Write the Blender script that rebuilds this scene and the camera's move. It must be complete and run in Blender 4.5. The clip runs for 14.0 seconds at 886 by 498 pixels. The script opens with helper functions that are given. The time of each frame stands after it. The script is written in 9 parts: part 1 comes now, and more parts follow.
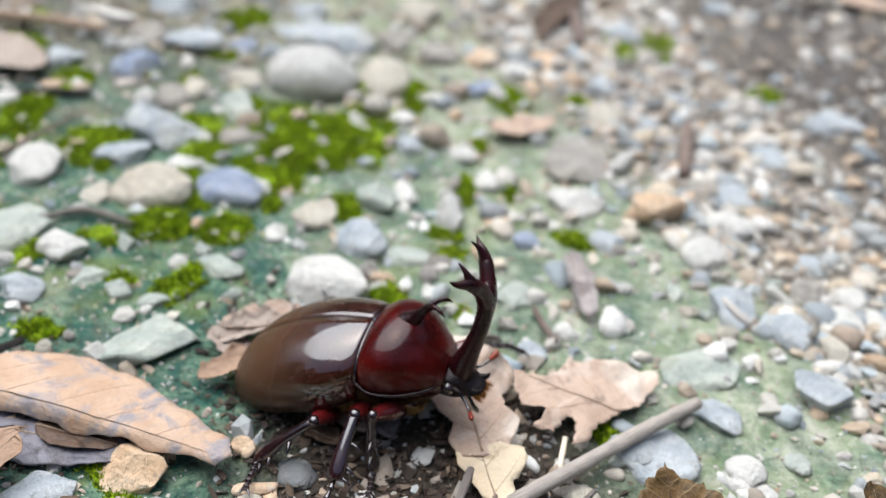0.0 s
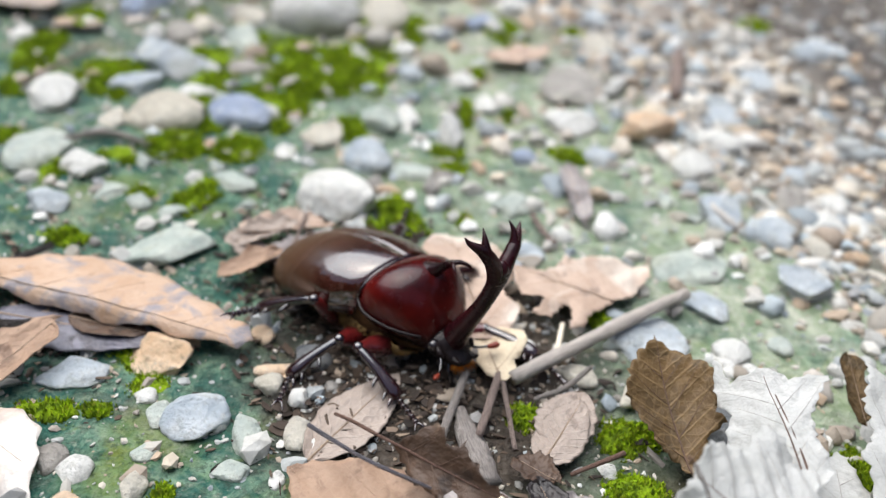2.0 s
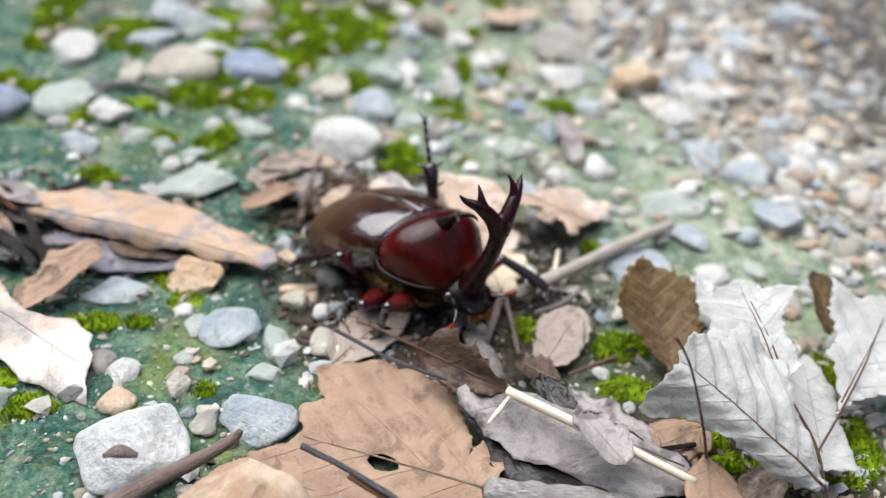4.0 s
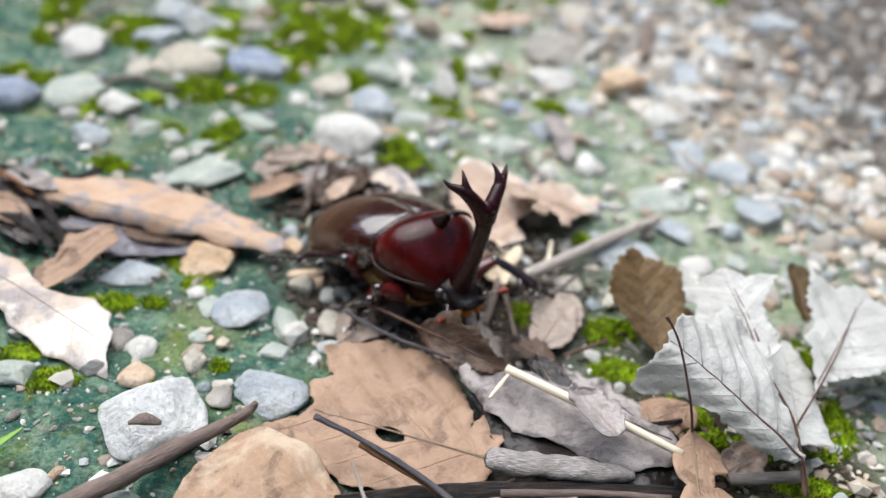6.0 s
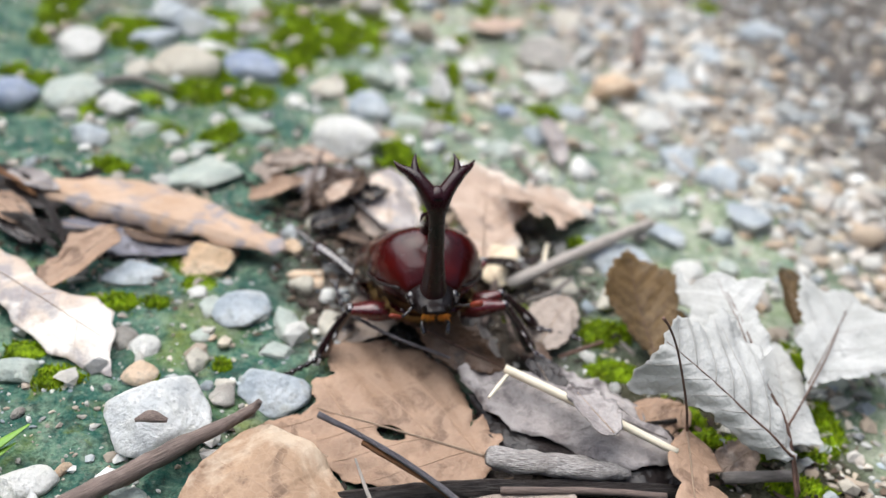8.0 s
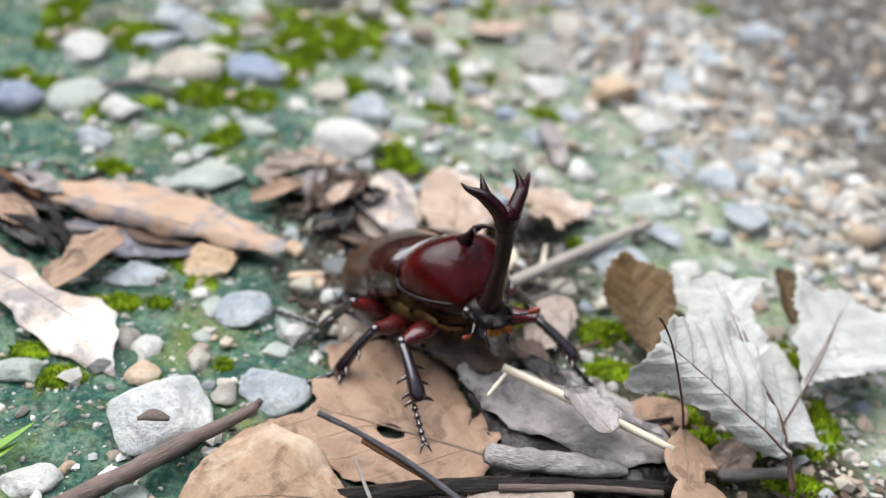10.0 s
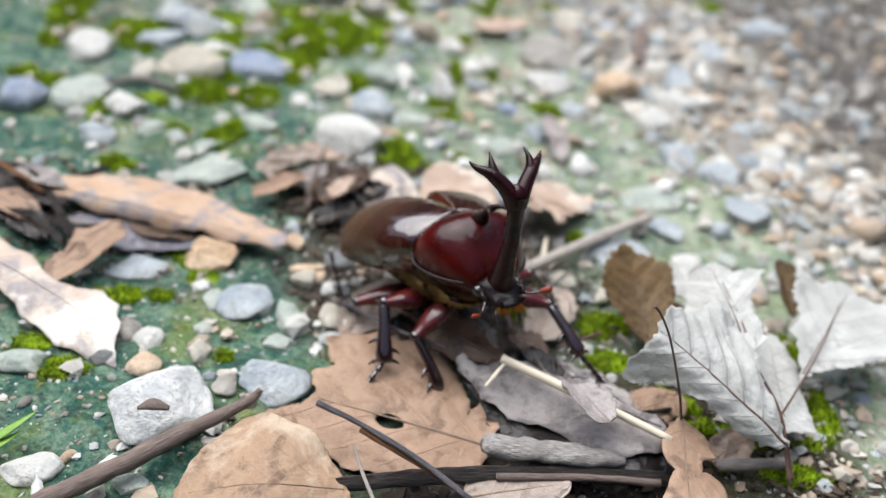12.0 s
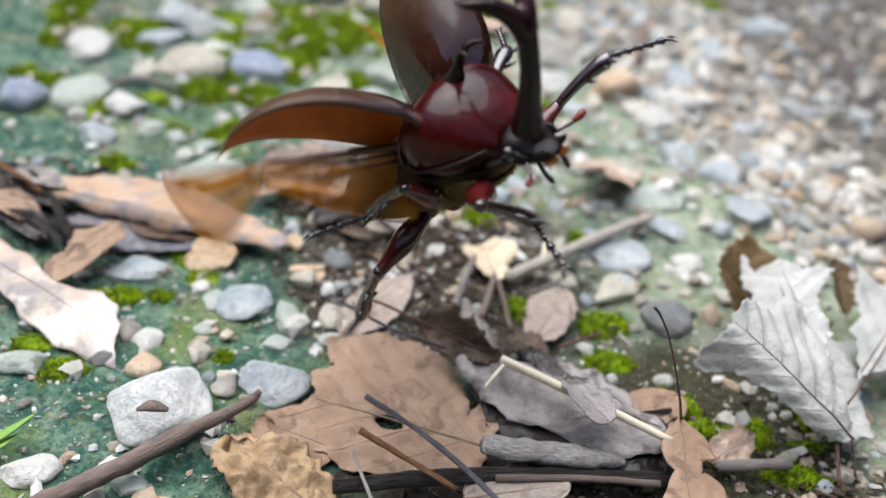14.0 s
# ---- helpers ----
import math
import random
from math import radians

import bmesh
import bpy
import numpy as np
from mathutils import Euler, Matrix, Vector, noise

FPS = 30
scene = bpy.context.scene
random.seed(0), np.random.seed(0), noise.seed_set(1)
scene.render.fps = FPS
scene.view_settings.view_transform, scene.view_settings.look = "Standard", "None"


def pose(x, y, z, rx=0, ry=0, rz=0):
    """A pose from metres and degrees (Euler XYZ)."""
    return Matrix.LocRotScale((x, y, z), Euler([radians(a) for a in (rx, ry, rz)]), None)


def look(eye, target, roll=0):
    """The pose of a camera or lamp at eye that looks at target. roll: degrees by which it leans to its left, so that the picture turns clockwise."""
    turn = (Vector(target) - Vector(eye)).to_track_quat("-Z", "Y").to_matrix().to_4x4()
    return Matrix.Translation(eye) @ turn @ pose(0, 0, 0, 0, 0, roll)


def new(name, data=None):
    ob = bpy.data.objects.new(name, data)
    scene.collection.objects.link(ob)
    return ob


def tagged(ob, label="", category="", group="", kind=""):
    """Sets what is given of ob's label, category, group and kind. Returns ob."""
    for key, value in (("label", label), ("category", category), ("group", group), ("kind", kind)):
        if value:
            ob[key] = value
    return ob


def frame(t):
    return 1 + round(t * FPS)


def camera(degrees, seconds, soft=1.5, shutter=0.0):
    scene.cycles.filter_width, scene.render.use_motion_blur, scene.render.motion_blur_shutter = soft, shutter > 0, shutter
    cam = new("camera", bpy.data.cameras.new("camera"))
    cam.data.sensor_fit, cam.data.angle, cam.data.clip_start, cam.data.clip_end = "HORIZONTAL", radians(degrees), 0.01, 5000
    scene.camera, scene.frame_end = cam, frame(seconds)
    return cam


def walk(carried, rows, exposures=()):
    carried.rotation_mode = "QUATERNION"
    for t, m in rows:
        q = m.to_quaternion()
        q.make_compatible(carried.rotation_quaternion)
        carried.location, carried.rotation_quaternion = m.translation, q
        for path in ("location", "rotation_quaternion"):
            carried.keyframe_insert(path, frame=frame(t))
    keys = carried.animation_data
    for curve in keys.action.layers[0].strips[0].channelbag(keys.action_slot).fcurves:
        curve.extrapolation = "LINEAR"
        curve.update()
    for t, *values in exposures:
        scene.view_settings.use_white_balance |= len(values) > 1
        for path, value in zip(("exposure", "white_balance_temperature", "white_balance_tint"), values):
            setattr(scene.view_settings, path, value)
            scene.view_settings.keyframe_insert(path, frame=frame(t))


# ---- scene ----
from mathutils import geometry

SKY, SUN, EXPOSURE = 0.13, 3.65, 0.14
C = 0.01                                   # one centimetre


def at_cm(x, y, z, rx=0, ry=0, rz=0):
    return pose(x * C, y * C, z * C, rx, ry, rz)


cam = camera(48.1, 14.0, soft=1.35, shutter=0.2)
cam.data.dof.use_dof = True
cam.data.dof.focus_distance = 0.180
cam.data.dof.aperture_fstop = 10.0
PATH = [
    (0, (0.388, -0.143, 14.372), (0.336, 1.939, 12.988), 6.2),
    (0.5, (0.522, -0.566, 14.171), (0.465, 1.502, 12.768), 5.8),
    (1, (0.536, -1.200, 13.894), (0.484, 0.862, 12.481), 5.6),
    (1.5, (0.566, -1.737, 13.740), (0.515, 0.318, 12.317), 5.4),
    (2, (0.531, -2.156, 13.826), (0.486, -0.112, 12.386), 5.3),
    (2.5, (0.455, -2.635, 13.835), (0.420, -0.604, 12.379), 5.4),
    (3, (0.335, -3.271, 13.676), (0.318, -1.236, 12.224), 5.6),
    (3.5, (0.226, -3.967, 13.835), (0.222, -1.941, 12.371), 5.8),
    (4, (0.068, -4.601, 13.929), (0.077, -2.574, 12.466), 6.0),
    (6.5, (-0.511, -5.890, 14.290), (-0.436, -3.850, 12.848), 7.9),
    (7, (-0.585, -5.942, 14.321), (-0.501, -3.902, 12.880), 8.1),
    (7.5, (-0.744, -6.024, 14.268), (-0.644, -3.978, 12.835), 8.5),
    (8, (-0.815, -6.125, 14.383), (-0.707, -4.080, 12.948), 8.7),
    (10.5, (-0.636, -6.379, 14.490), (-0.546, -4.329, 13.060), 8.2),
    (11, (-0.551, -6.421, 14.476), (-0.473, -4.373, 13.045), 8.1),
    (11.5, (-0.480, -6.484, 14.409), (-0.408, -4.433, 12.981), 7.9),
    (12, (-0.469, -6.540, 14.404), (-0.396, -4.490, 12.975), 7.9),
    (12.5, (-0.444, -6.543, 14.447), (-0.374, -4.494, 13.015), 7.9),
    (13, (-0.400, -6.575, 14.476), (-0.335, -4.527, 13.044), 7.8),
    (13.5, (-0.400, -6.551, 14.425), (-0.335, -4.502, 12.995), 7.7),
    (14, (-0.399, -6.476, 14.450), (-0.333, -4.430, 13.015), 7.7),
]
walk(cam, [(t, look(Vector(eye) * C, Vector(target) * C, roll)) for t, eye, target, roll in PATH])

# ---- light: open shade under a bright sky ----
world = bpy.data.worlds.new("world")
scene.world = world
world.use_nodes = True
wn, wl = world.node_tree.nodes, world.node_tree.links
sky = wn.new("ShaderNodeTexSky")
sky.sky_type, sky.sun_disc = "NISHITA", False
sky.sun_elevation, sky.sun_rotation = radians(68), radians(315)
sky.air_density, sky.dust_density, sky.ozone_density = 0.8, 4.0, 0.8
wl.new(sky.outputs[0], wn["Background"].inputs[0])
wn["Background"].inputs[1].default_value = SKY
sun_lamp = bpy.data.lights.new("sun", "SUN")
sun_lamp.energy, sun_lamp.angle, sun_lamp.color = SUN, radians(76), (0.955, 1.0, 1.03)
sun = new("sun", sun_lamp)
sun.matrix_world = look((-0.68, 0.83, 2.4), (0, 0.15, 0))
scene.view_settings.exposure = EXPOSURE


# ---- materials ----
class Mat:
    """A small node builder round one Principled material."""

    def __init__(self, name, rough=0.6, metal=0.0, coat=0.0, coat_rough=0.1, spec=0.5, coat_ior=1.5):
        self.m = bpy.data.materials.new(name)
        self.m.use_nodes = True
        self.n, self.l = self.m.node_tree.nodes, self.m.node_tree.links
        self.b = self.n["Principled BSDF"]
        for key, value in (("Roughness", rough), ("Metallic", metal), ("Coat Weight", coat), ("Coat Roughness", coat_rough), ("Specular IOR Level", spec), ("Coat IOR", coat_ior)):
            self.b.inputs[key].default_value = value
        self.co = self.n.new("ShaderNodeTexCoord")

    def put(self, value, socket):
        if isinstance(value, (int, float)):
            socket.default_value = value
        elif isinstance(value, tuple):
            socket.default_value = (*value, 1.0) if len(value) == 3 and socket.type == "RGBA" else value
        else:
            self.l.new(value, socket)

    def noise(self, scale, detail=4.0, rough=0.55, coord="Object", distort=0.0):
        t = self.n.new("ShaderNodeTexNoise")
        t.inputs["Scale"].default_value, t.inputs["Detail"].default_value = scale, detail
        t.inputs["Roughness"].default_value, t.inputs["Distortion"].default_value = rough, distort
        self.l.new(self.co.outputs[coord], t.inputs["Vector"])
        return t.outputs["Fac"]

    def ramp(self, fac, *stops):
        r = self.n.new("ShaderNodeValToRGB")
        while len(r.color_ramp.elements) < len(stops):
            r.color_ramp.elements.new(0.5)
        for e, (p, c) in zip(r.color_ramp.elements, stops):
            e.position, e.color = p, (*c, 1.0) if isinstance(c, tuple) else (c, c, c, 1.0)
        self.put(fac, r.inputs[0])
        return r.outputs[0]

    def mix(self, fac, a, b, kind="MIX"):
        x = self.n.new("ShaderNodeMix")
        x.data_type, x.blend_type = "RGBA", kind
        self.put(fac, x.inputs[0])
        self.put(a, x.inputs[6])
        self.put(b, x.inputs[7])
        return x.outputs[2]

    def math(self, op, a, b=0.0):
        x = self.n.new("ShaderNodeMath")
        x.operation = op
        self.put(a, x.inputs[0])
        self.put(b, x.inputs[1])
        return x.outputs[0]

    def random(self):
        return self.n.new("ShaderNodeObjectInfo").outputs["Random"]

    def island(self):
        return self.n.new("ShaderNodeNewGeometry").outputs["Random Per Island"]

    def split(self, coord):
        s = self.n.new("ShaderNodeSeparateXYZ")
        self.l.new(self.co.outputs[coord], s.inputs[0])
        return s.outputs

    def bump(self, height, distance, strength=0.6):
        x = self.n.new("ShaderNodeBump")
        x.inputs["Strength"].default_value, x.inputs["Distance"].default_value = strength, distance
        self.put(height, x.inputs["Height"])
        self.l.new(x.outputs[0], self.b.inputs["Normal"])
        return self

    def color(self, value):
        self.put(value, self.b.inputs["Base Color"])
        return self

    def rough(self, value):
        self.put(value, self.b.inputs["Roughness"])
        return self


def stone_mat(name, light, dark, warm, rough=0.75, dirt=0.6):
    m = Mat(name, rough, spec=0.35)
    base = m.mix(m.ramp(m.noise(130, 5), (0.38, 0.0), (0.64, 1.0)), dark, light)
    base = m.mix(m.ramp(m.noise(55, 3, distort=0.6), (0.52, 0.0), (0.72, 0.75)), base, warm)
    base = m.mix(m.ramp(m.noise(900, 2), (0.6, 0.0), (0.72, 0.45)), base, tuple(0.45 * c for c in dark))
    base = m.mix(m.math("MULTIPLY", m.random(), 0.4), base, m.mix(0.5, base, (0.60, 0.60, 0.58)))
    base = m.mix(m.ramp(m.noise(210, 5, 0.7, distort=0.5), (0.56, 0.0), (0.7, dirt)), base, (0.20, 0.19, 0.13))
    base = m.mix(m.ramp(m.noise(330, 4, 0.6), (0.6, 0.0), (0.72, 0.5)), base, (0.7, 0.69, 0.64))
    base = m.mix(m.ramp(m.noise(85, 5, 0.7, distort=0.7), (0.50, 0.0), (0.66, 0.6)), base, m.mix(0.6, base, (0.22, 0.24, 0.15)))
    base = m.mix(m.ramp(m.noise(620, 5, 0.75), (0.52, 0.0), (0.66, 0.45)), base, m.mix(0.6, base, (0.10, 0.10, 0.09)))
    m.color(base).bump(m.math("ADD", m.noise(420, 6, 0.7), m.noise(90, 3)), 0.0022, 0.8)
    return m.m


STONE_BLUE = stone_mat("blue_grey_stone", (0.64, 0.68, 0.70), (0.40, 0.455, 0.50), (0.52, 0.50, 0.43), dirt=0.4)
STONE_BUFF = stone_mat("buff_stone", (0.70, 0.65, 0.54), (0.54, 0.49, 0.40), (0.54, 0.46, 0.33), dirt=0.3)
STONE_WHITE = stone_mat("white_stone", (0.84, 0.82, 0.77), (0.70, 0.69, 0.64), (0.72, 0.63, 0.50), dirt=0.25)
STONE_ORANGE = stone_mat("orange_stone", (0.86, 0.64, 0.44), (0.68, 0.46, 0.28), (0.86, 0.78, 0.66), dirt=0.12)
STONE_GREEN = stone_mat("green_grey_stone", (0.62, 0.66, 0.58), (0.42, 0.48, 0.43), (0.46, 0.47, 0.30), dirt=0.4)
STONE_PURPLE = stone_mat("violet_grey_stone", (0.45, 0.51, 0.63), (0.24, 0.30, 0.43), (0.56, 0.56, 0.56), dirt=0.4)
STONE_TAUPE = stone_mat("taupe_stone", (0.50, 0.46, 0.41), (0.31, 0.28, 0.25), (0.48, 0.43, 0.36), dirt=0.4)
STONE_SPECKLED = stone_mat("speckled_grey_white_stone", (0.92, 0.92, 0.89), (0.62, 0.64, 0.64), (0.80, 0.77, 0.71), dirt=0.3)
STONE_PALE = stone_mat("smooth_light_grey_stone", (0.68, 0.67, 0.64), (0.56, 0.55, 0.52), (0.60, 0.57, 0.50), dirt=0.15)
STONE_DARK = stone_mat("dark_grey_stone", (0.22, 0.23, 0.24), (0.10, 0.11, 0.12), (0.20, 0.18, 0.15))


def gravel_mat():
    m = Mat("mixed_gravel", 0.75, spec=0.35)
    r = m.island()
    base = m.ramp(r, (0.0, (0.42, 0.50, 0.55)), (0.16, (0.58, 0.48, 0.35)), (0.30, (0.80, 0.80, 0.77)), (0.44, (0.40, 0.31, 0.235)), (0.58, (0.26, 0.31, 0.345)),
                  (0.72, (0.62, 0.60, 0.55)), (0.86, (0.30, 0.27, 0.23)), (1.0, (0.60, 0.45, 0.32)))
    base = m.mix(m.ramp(m.noise(350, 4), (0.35, 0.0), (0.7, 0.6)), base, m.mix(0.5, base, (0.20, 0.17, 0.13)))
    m.color(base).bump(m.noise(700, 4), 0.0008, 0.6)
    return m.m


def ground_mat():
    m = Mat("damp_gritty_ground", 0.85, spec=0.3)
    x, y, z = m.split("Object")
    big, mid, fine = m.noise(9, 4, distort=0.4), m.noise(60, 5), m.noise(600, 4, 0.65)
    soil = m.mix(m.ramp(m.noise(95, 5, 0.7), (0.36, 0.0), (0.64, 1.0)), (0.06, 0.05, 0.042), (0.36, 0.315, 0.26))
    film = m.mix(m.ramp(m.noise(120, 6, 0.72, distort=0.6), (0.46, 0.0), (0.62, 1.0)), (0.014, 0.098, 0.072), (0.19, 0.31, 0.205))
    film = m.mix(m.ramp(m.noise(300, 5, 0.7), (0.36, 0.7), (0.5, 0.0)), film, (0.035, 0.05, 0.035))
    film = m.mix(m.ramp(m.noise(48, 5, 0.7), (0.55, 0.0), (0.68, 0.65)), film, (0.36, 0.38, 0.25))
    film = m.mix(m.ramp(m.noise(34, 5, distort=0.4), (0.53, 0.0), (0.64, 0.6)), film, (0.17, 0.23, 0.035))
    film = m.mix(m.ramp(m.noise(330, 4, 0.7), (0.58, 0.0), (0.70, 0.45)), film, (0.38, 0.38, 0.30))
    film = m.mix(m.ramp(m.noise(170, 5, 0.72, distort=0.8), (0.56, 0.0), (0.70, 0.35)), film, (0.30, 0.33, 0.26))
    film = m.mix(m.ramp(m.noise(85, 5, 0.7, distort=0.6), (0.57, 0.0), (0.68, 0.7)), film, (0.16, 0.20, 0.02))
    film = m.mix(m.ramp(m.noise(24, 4, 0.6, distort=0.5), (0.56, 0.0), (0.70, 0.55)), film, (0.24, 0.19, 0.14))
    film = m.mix(m.ramp(m.noise(820, 4, 0.7), (0.58, 0.0), (0.70, 0.4)), film, (0.30, 0.33, 0.25))
    film = m.mix(m.ramp(m.noise(700, 4, 0.7), (0.36, 0.6), (0.46, 0.0)), film, (0.022, 0.045, 0.032))
    # bare brownish earth between the farther stones
    film = m.mix(m.math("MULTIPLY", m.ramp(y, (0.26, 0.0), (0.34, 1.0)), m.ramp(mid, (0.36, 0.45), (0.58, 1.0))), film, m.mix(m.ramp(m.noise(150, 5, 0.7), (0.4, 0.0), (0.62, 1.0)), (0.085, 0.062, 0.045), (0.34, 0.275, 0.215)))
    # the green film ends along a slanting line where the loose gravel begins
    band = m.math("ADD", m.math("ADD", x, m.math("MULTIPLY", y, 0.48)), m.math("MULTIPLY", big, 0.05))
    # paler and dustier towards the gravel
    dusty = m.math("MULTIPLY", m.ramp(band, (0.075, 0.0), (0.155, 1.0)), m.ramp(m.noise(75, 5, 0.65), (0.34, 0.15), (0.6, 0.85)))
    film = m.mix(dusty, film, m.mix(m.ramp(m.noise(140, 5, 0.7), (0.4, 0.0), (0.62, 1.0)), (0.30, 0.37, 0.22), (0.60, 0.61, 0.49)))
    base = m.mix(m.ramp(band, (0.195, 0.0), (0.22, 1.0)), film, soil)
    edge = m.math("ADD", m.math("MULTIPLY", x, 7.0), m.math("MULTIPLY", y, 1.6))
    edge = m.math("ADD", edge, m.math("MULTIPLY", big, 0.8))
    # trodden dark earth at the far side of the gravel
    far = m.math("MULTIPLY", edge, 0.5)
    base = m.mix(m.ramp(far, (0.78, 0.0), (0.92, 0.8)), base, m.mix(m.ramp(m.noise(110, 5, 0.7), (0.38, 0.0), (0.64, 1.0)), (0.030, 0.026, 0.026), (0.15, 0.13, 0.118)))
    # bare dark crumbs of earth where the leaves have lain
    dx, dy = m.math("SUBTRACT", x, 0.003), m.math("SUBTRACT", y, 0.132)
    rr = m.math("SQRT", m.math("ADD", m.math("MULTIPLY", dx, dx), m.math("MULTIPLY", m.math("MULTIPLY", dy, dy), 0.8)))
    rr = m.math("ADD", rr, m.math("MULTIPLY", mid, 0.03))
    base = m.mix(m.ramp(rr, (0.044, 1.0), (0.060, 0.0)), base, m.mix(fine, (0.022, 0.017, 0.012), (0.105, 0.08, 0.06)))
    # dark moss and earth, with the bleached leaves' shade put into the colour
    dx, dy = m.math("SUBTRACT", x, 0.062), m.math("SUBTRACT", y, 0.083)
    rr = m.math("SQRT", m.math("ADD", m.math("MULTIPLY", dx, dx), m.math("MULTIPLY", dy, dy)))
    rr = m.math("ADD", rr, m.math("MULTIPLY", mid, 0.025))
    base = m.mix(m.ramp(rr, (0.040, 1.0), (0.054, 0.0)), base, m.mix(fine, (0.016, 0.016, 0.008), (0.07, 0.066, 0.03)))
    # dark litter bed; the shade of gaps between leaves is in this colour
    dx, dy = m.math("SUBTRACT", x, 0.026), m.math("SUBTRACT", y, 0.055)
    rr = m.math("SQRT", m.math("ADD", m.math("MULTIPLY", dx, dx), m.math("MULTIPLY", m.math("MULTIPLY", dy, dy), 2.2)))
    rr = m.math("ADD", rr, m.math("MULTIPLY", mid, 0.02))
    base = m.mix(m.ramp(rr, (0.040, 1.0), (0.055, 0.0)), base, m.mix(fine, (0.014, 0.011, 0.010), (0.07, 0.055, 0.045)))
    base = m.mix(m.ramp(fine, (0.45, 0.0), (0.75, 0.4)), base, m.mix(0.35, base, (0.42, 0.40, 0.34)))
    # plain woodland floor farther off
    ox, oy = m.math("SUBTRACT", x, 0.0), m.math("SUBTRACT", y, 0.2)
    away = m.math("SQRT", m.math("ADD", m.math("MULTIPLY", ox, ox), m.math("MULTIPLY", oy, oy)))
    away = m.math("ADD", away, m.math("MULTIPLY", m.math("SUBTRACT", big, 0.5), 0.5))
    floor = m.mix(m.ramp(m.noise(14, 6, 0.7), (0.38, 0.0), (0.62, 1.0)), (0.05, 0.065, 0.025), (0.20, 0.15, 0.09))
    base = m.mix(m.ramp(away, (0.5, 0.0), (0.8, 1.0)), base, floor)
    m.color(base).bump(m.math("ADD", fine, mid), 0.0025, 0.8)
    m.rough(m.ramp(mid, (0.3, 0.6), (0.7, 0.92)))
    return m.m


def leaf_mat(name, light, dark, spot, vein, spots=0.5, rough=0.62, veins=9.0, vein_mix=0.6, bleach=None):
    """A dead leaf: mottled blade, paler side veins, darker decay blotches."""
    m = Mat(name, rough, spec=0.4)
    u, v, _ = m.split("UV")
    base = m.mix(m.ramp(m.noise(70, 5), (0.36, 0.0), (0.66, 1.0)), dark, light)
    base = m.mix(m.ramp(m.noise(130, 4, distort=0.8), (0.66 - 0.2 * spots, 0.0), (0.74 - 0.14 * spots, 0.85)), base, spot)
    base = m.mix(m.ramp(m.noise(1100, 3), (0.5, 0.0), (0.75, 0.35)), base, dark)
    net = m.n.new("ShaderNodeTexVoronoi")
    net.feature = "DISTANCE_TO_EDGE"
    net.inputs["Scale"].default_value = 520.0
    m.l.new(m.co.outputs["Object"], net.inputs["Vector"])
    mesh = m.ramp(net.outputs["Distance"], (0.0, 1.0), (0.09, 0.0))
    base = m.mix(m.math("MULTIPLY", mesh, 0.22), base, vein)
    if bleach:
        base = m.mix(m.ramp(m.noise(42, 6, 0.6, distort=0.8), (0.475, 0.0), (0.58, 0.85)), base, bleach)
    side = m.math("ABSOLUTE", m.math("SUBTRACT", v, 0.5))
    wob = m.math("MULTIPLY", m.noise(60, 3), 0.9)
    wave = m.math("FRACT", m.math("SUBTRACT", m.math("ADD", m.math("MULTIPLY", u, veins), wob), m.math("MULTIPLY", side, 4.4)))
    line = m.ramp(m.math("ABSOLUTE", m.math("SUBTRACT", wave, 0.5)), (0.0, 1.0), (0.045, 0.7), (0.09, 0.0))
    base = m.mix(m.math("MULTIPLY", m.math("MULTIPLY", line, m.noise(45, 2)), vein_mix), base, vein)
    # darkened brown margin, put into the colour so that leaf outlines show
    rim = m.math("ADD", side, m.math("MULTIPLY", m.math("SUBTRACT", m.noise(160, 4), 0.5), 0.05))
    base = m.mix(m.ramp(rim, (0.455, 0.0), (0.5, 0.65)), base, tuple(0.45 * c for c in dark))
    m.color(base)
    m.bump(m.math("ADD", m.math("ADD", m.math("MULTIPLY", m.math("ADD", line, m.math("MULTIPLY", mesh, 0.5)), 0.3 * vein_mix), m.noise(500, 5)), m.noise(120, 4, 0.7)), 0.0009, 0.6)
    m.b.inputs["Subsurface Weight"].default_value = 0.0
    return m.m


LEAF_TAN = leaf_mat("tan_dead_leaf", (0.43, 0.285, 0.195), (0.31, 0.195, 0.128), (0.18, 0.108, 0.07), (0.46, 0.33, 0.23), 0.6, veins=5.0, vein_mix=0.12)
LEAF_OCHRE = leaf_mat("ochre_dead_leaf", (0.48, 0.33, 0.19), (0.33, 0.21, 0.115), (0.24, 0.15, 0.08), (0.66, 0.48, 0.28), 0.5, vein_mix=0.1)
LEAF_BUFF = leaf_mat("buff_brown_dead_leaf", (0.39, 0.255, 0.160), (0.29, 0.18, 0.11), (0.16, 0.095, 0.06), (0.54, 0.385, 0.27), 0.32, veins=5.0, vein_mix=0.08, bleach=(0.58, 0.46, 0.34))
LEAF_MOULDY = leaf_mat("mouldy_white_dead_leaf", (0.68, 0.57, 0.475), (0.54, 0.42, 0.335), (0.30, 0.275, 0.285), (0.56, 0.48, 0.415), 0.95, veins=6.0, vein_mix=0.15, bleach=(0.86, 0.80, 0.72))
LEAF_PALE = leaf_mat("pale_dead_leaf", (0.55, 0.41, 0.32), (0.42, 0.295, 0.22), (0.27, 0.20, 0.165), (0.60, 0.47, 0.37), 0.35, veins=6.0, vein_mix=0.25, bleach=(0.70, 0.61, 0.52))
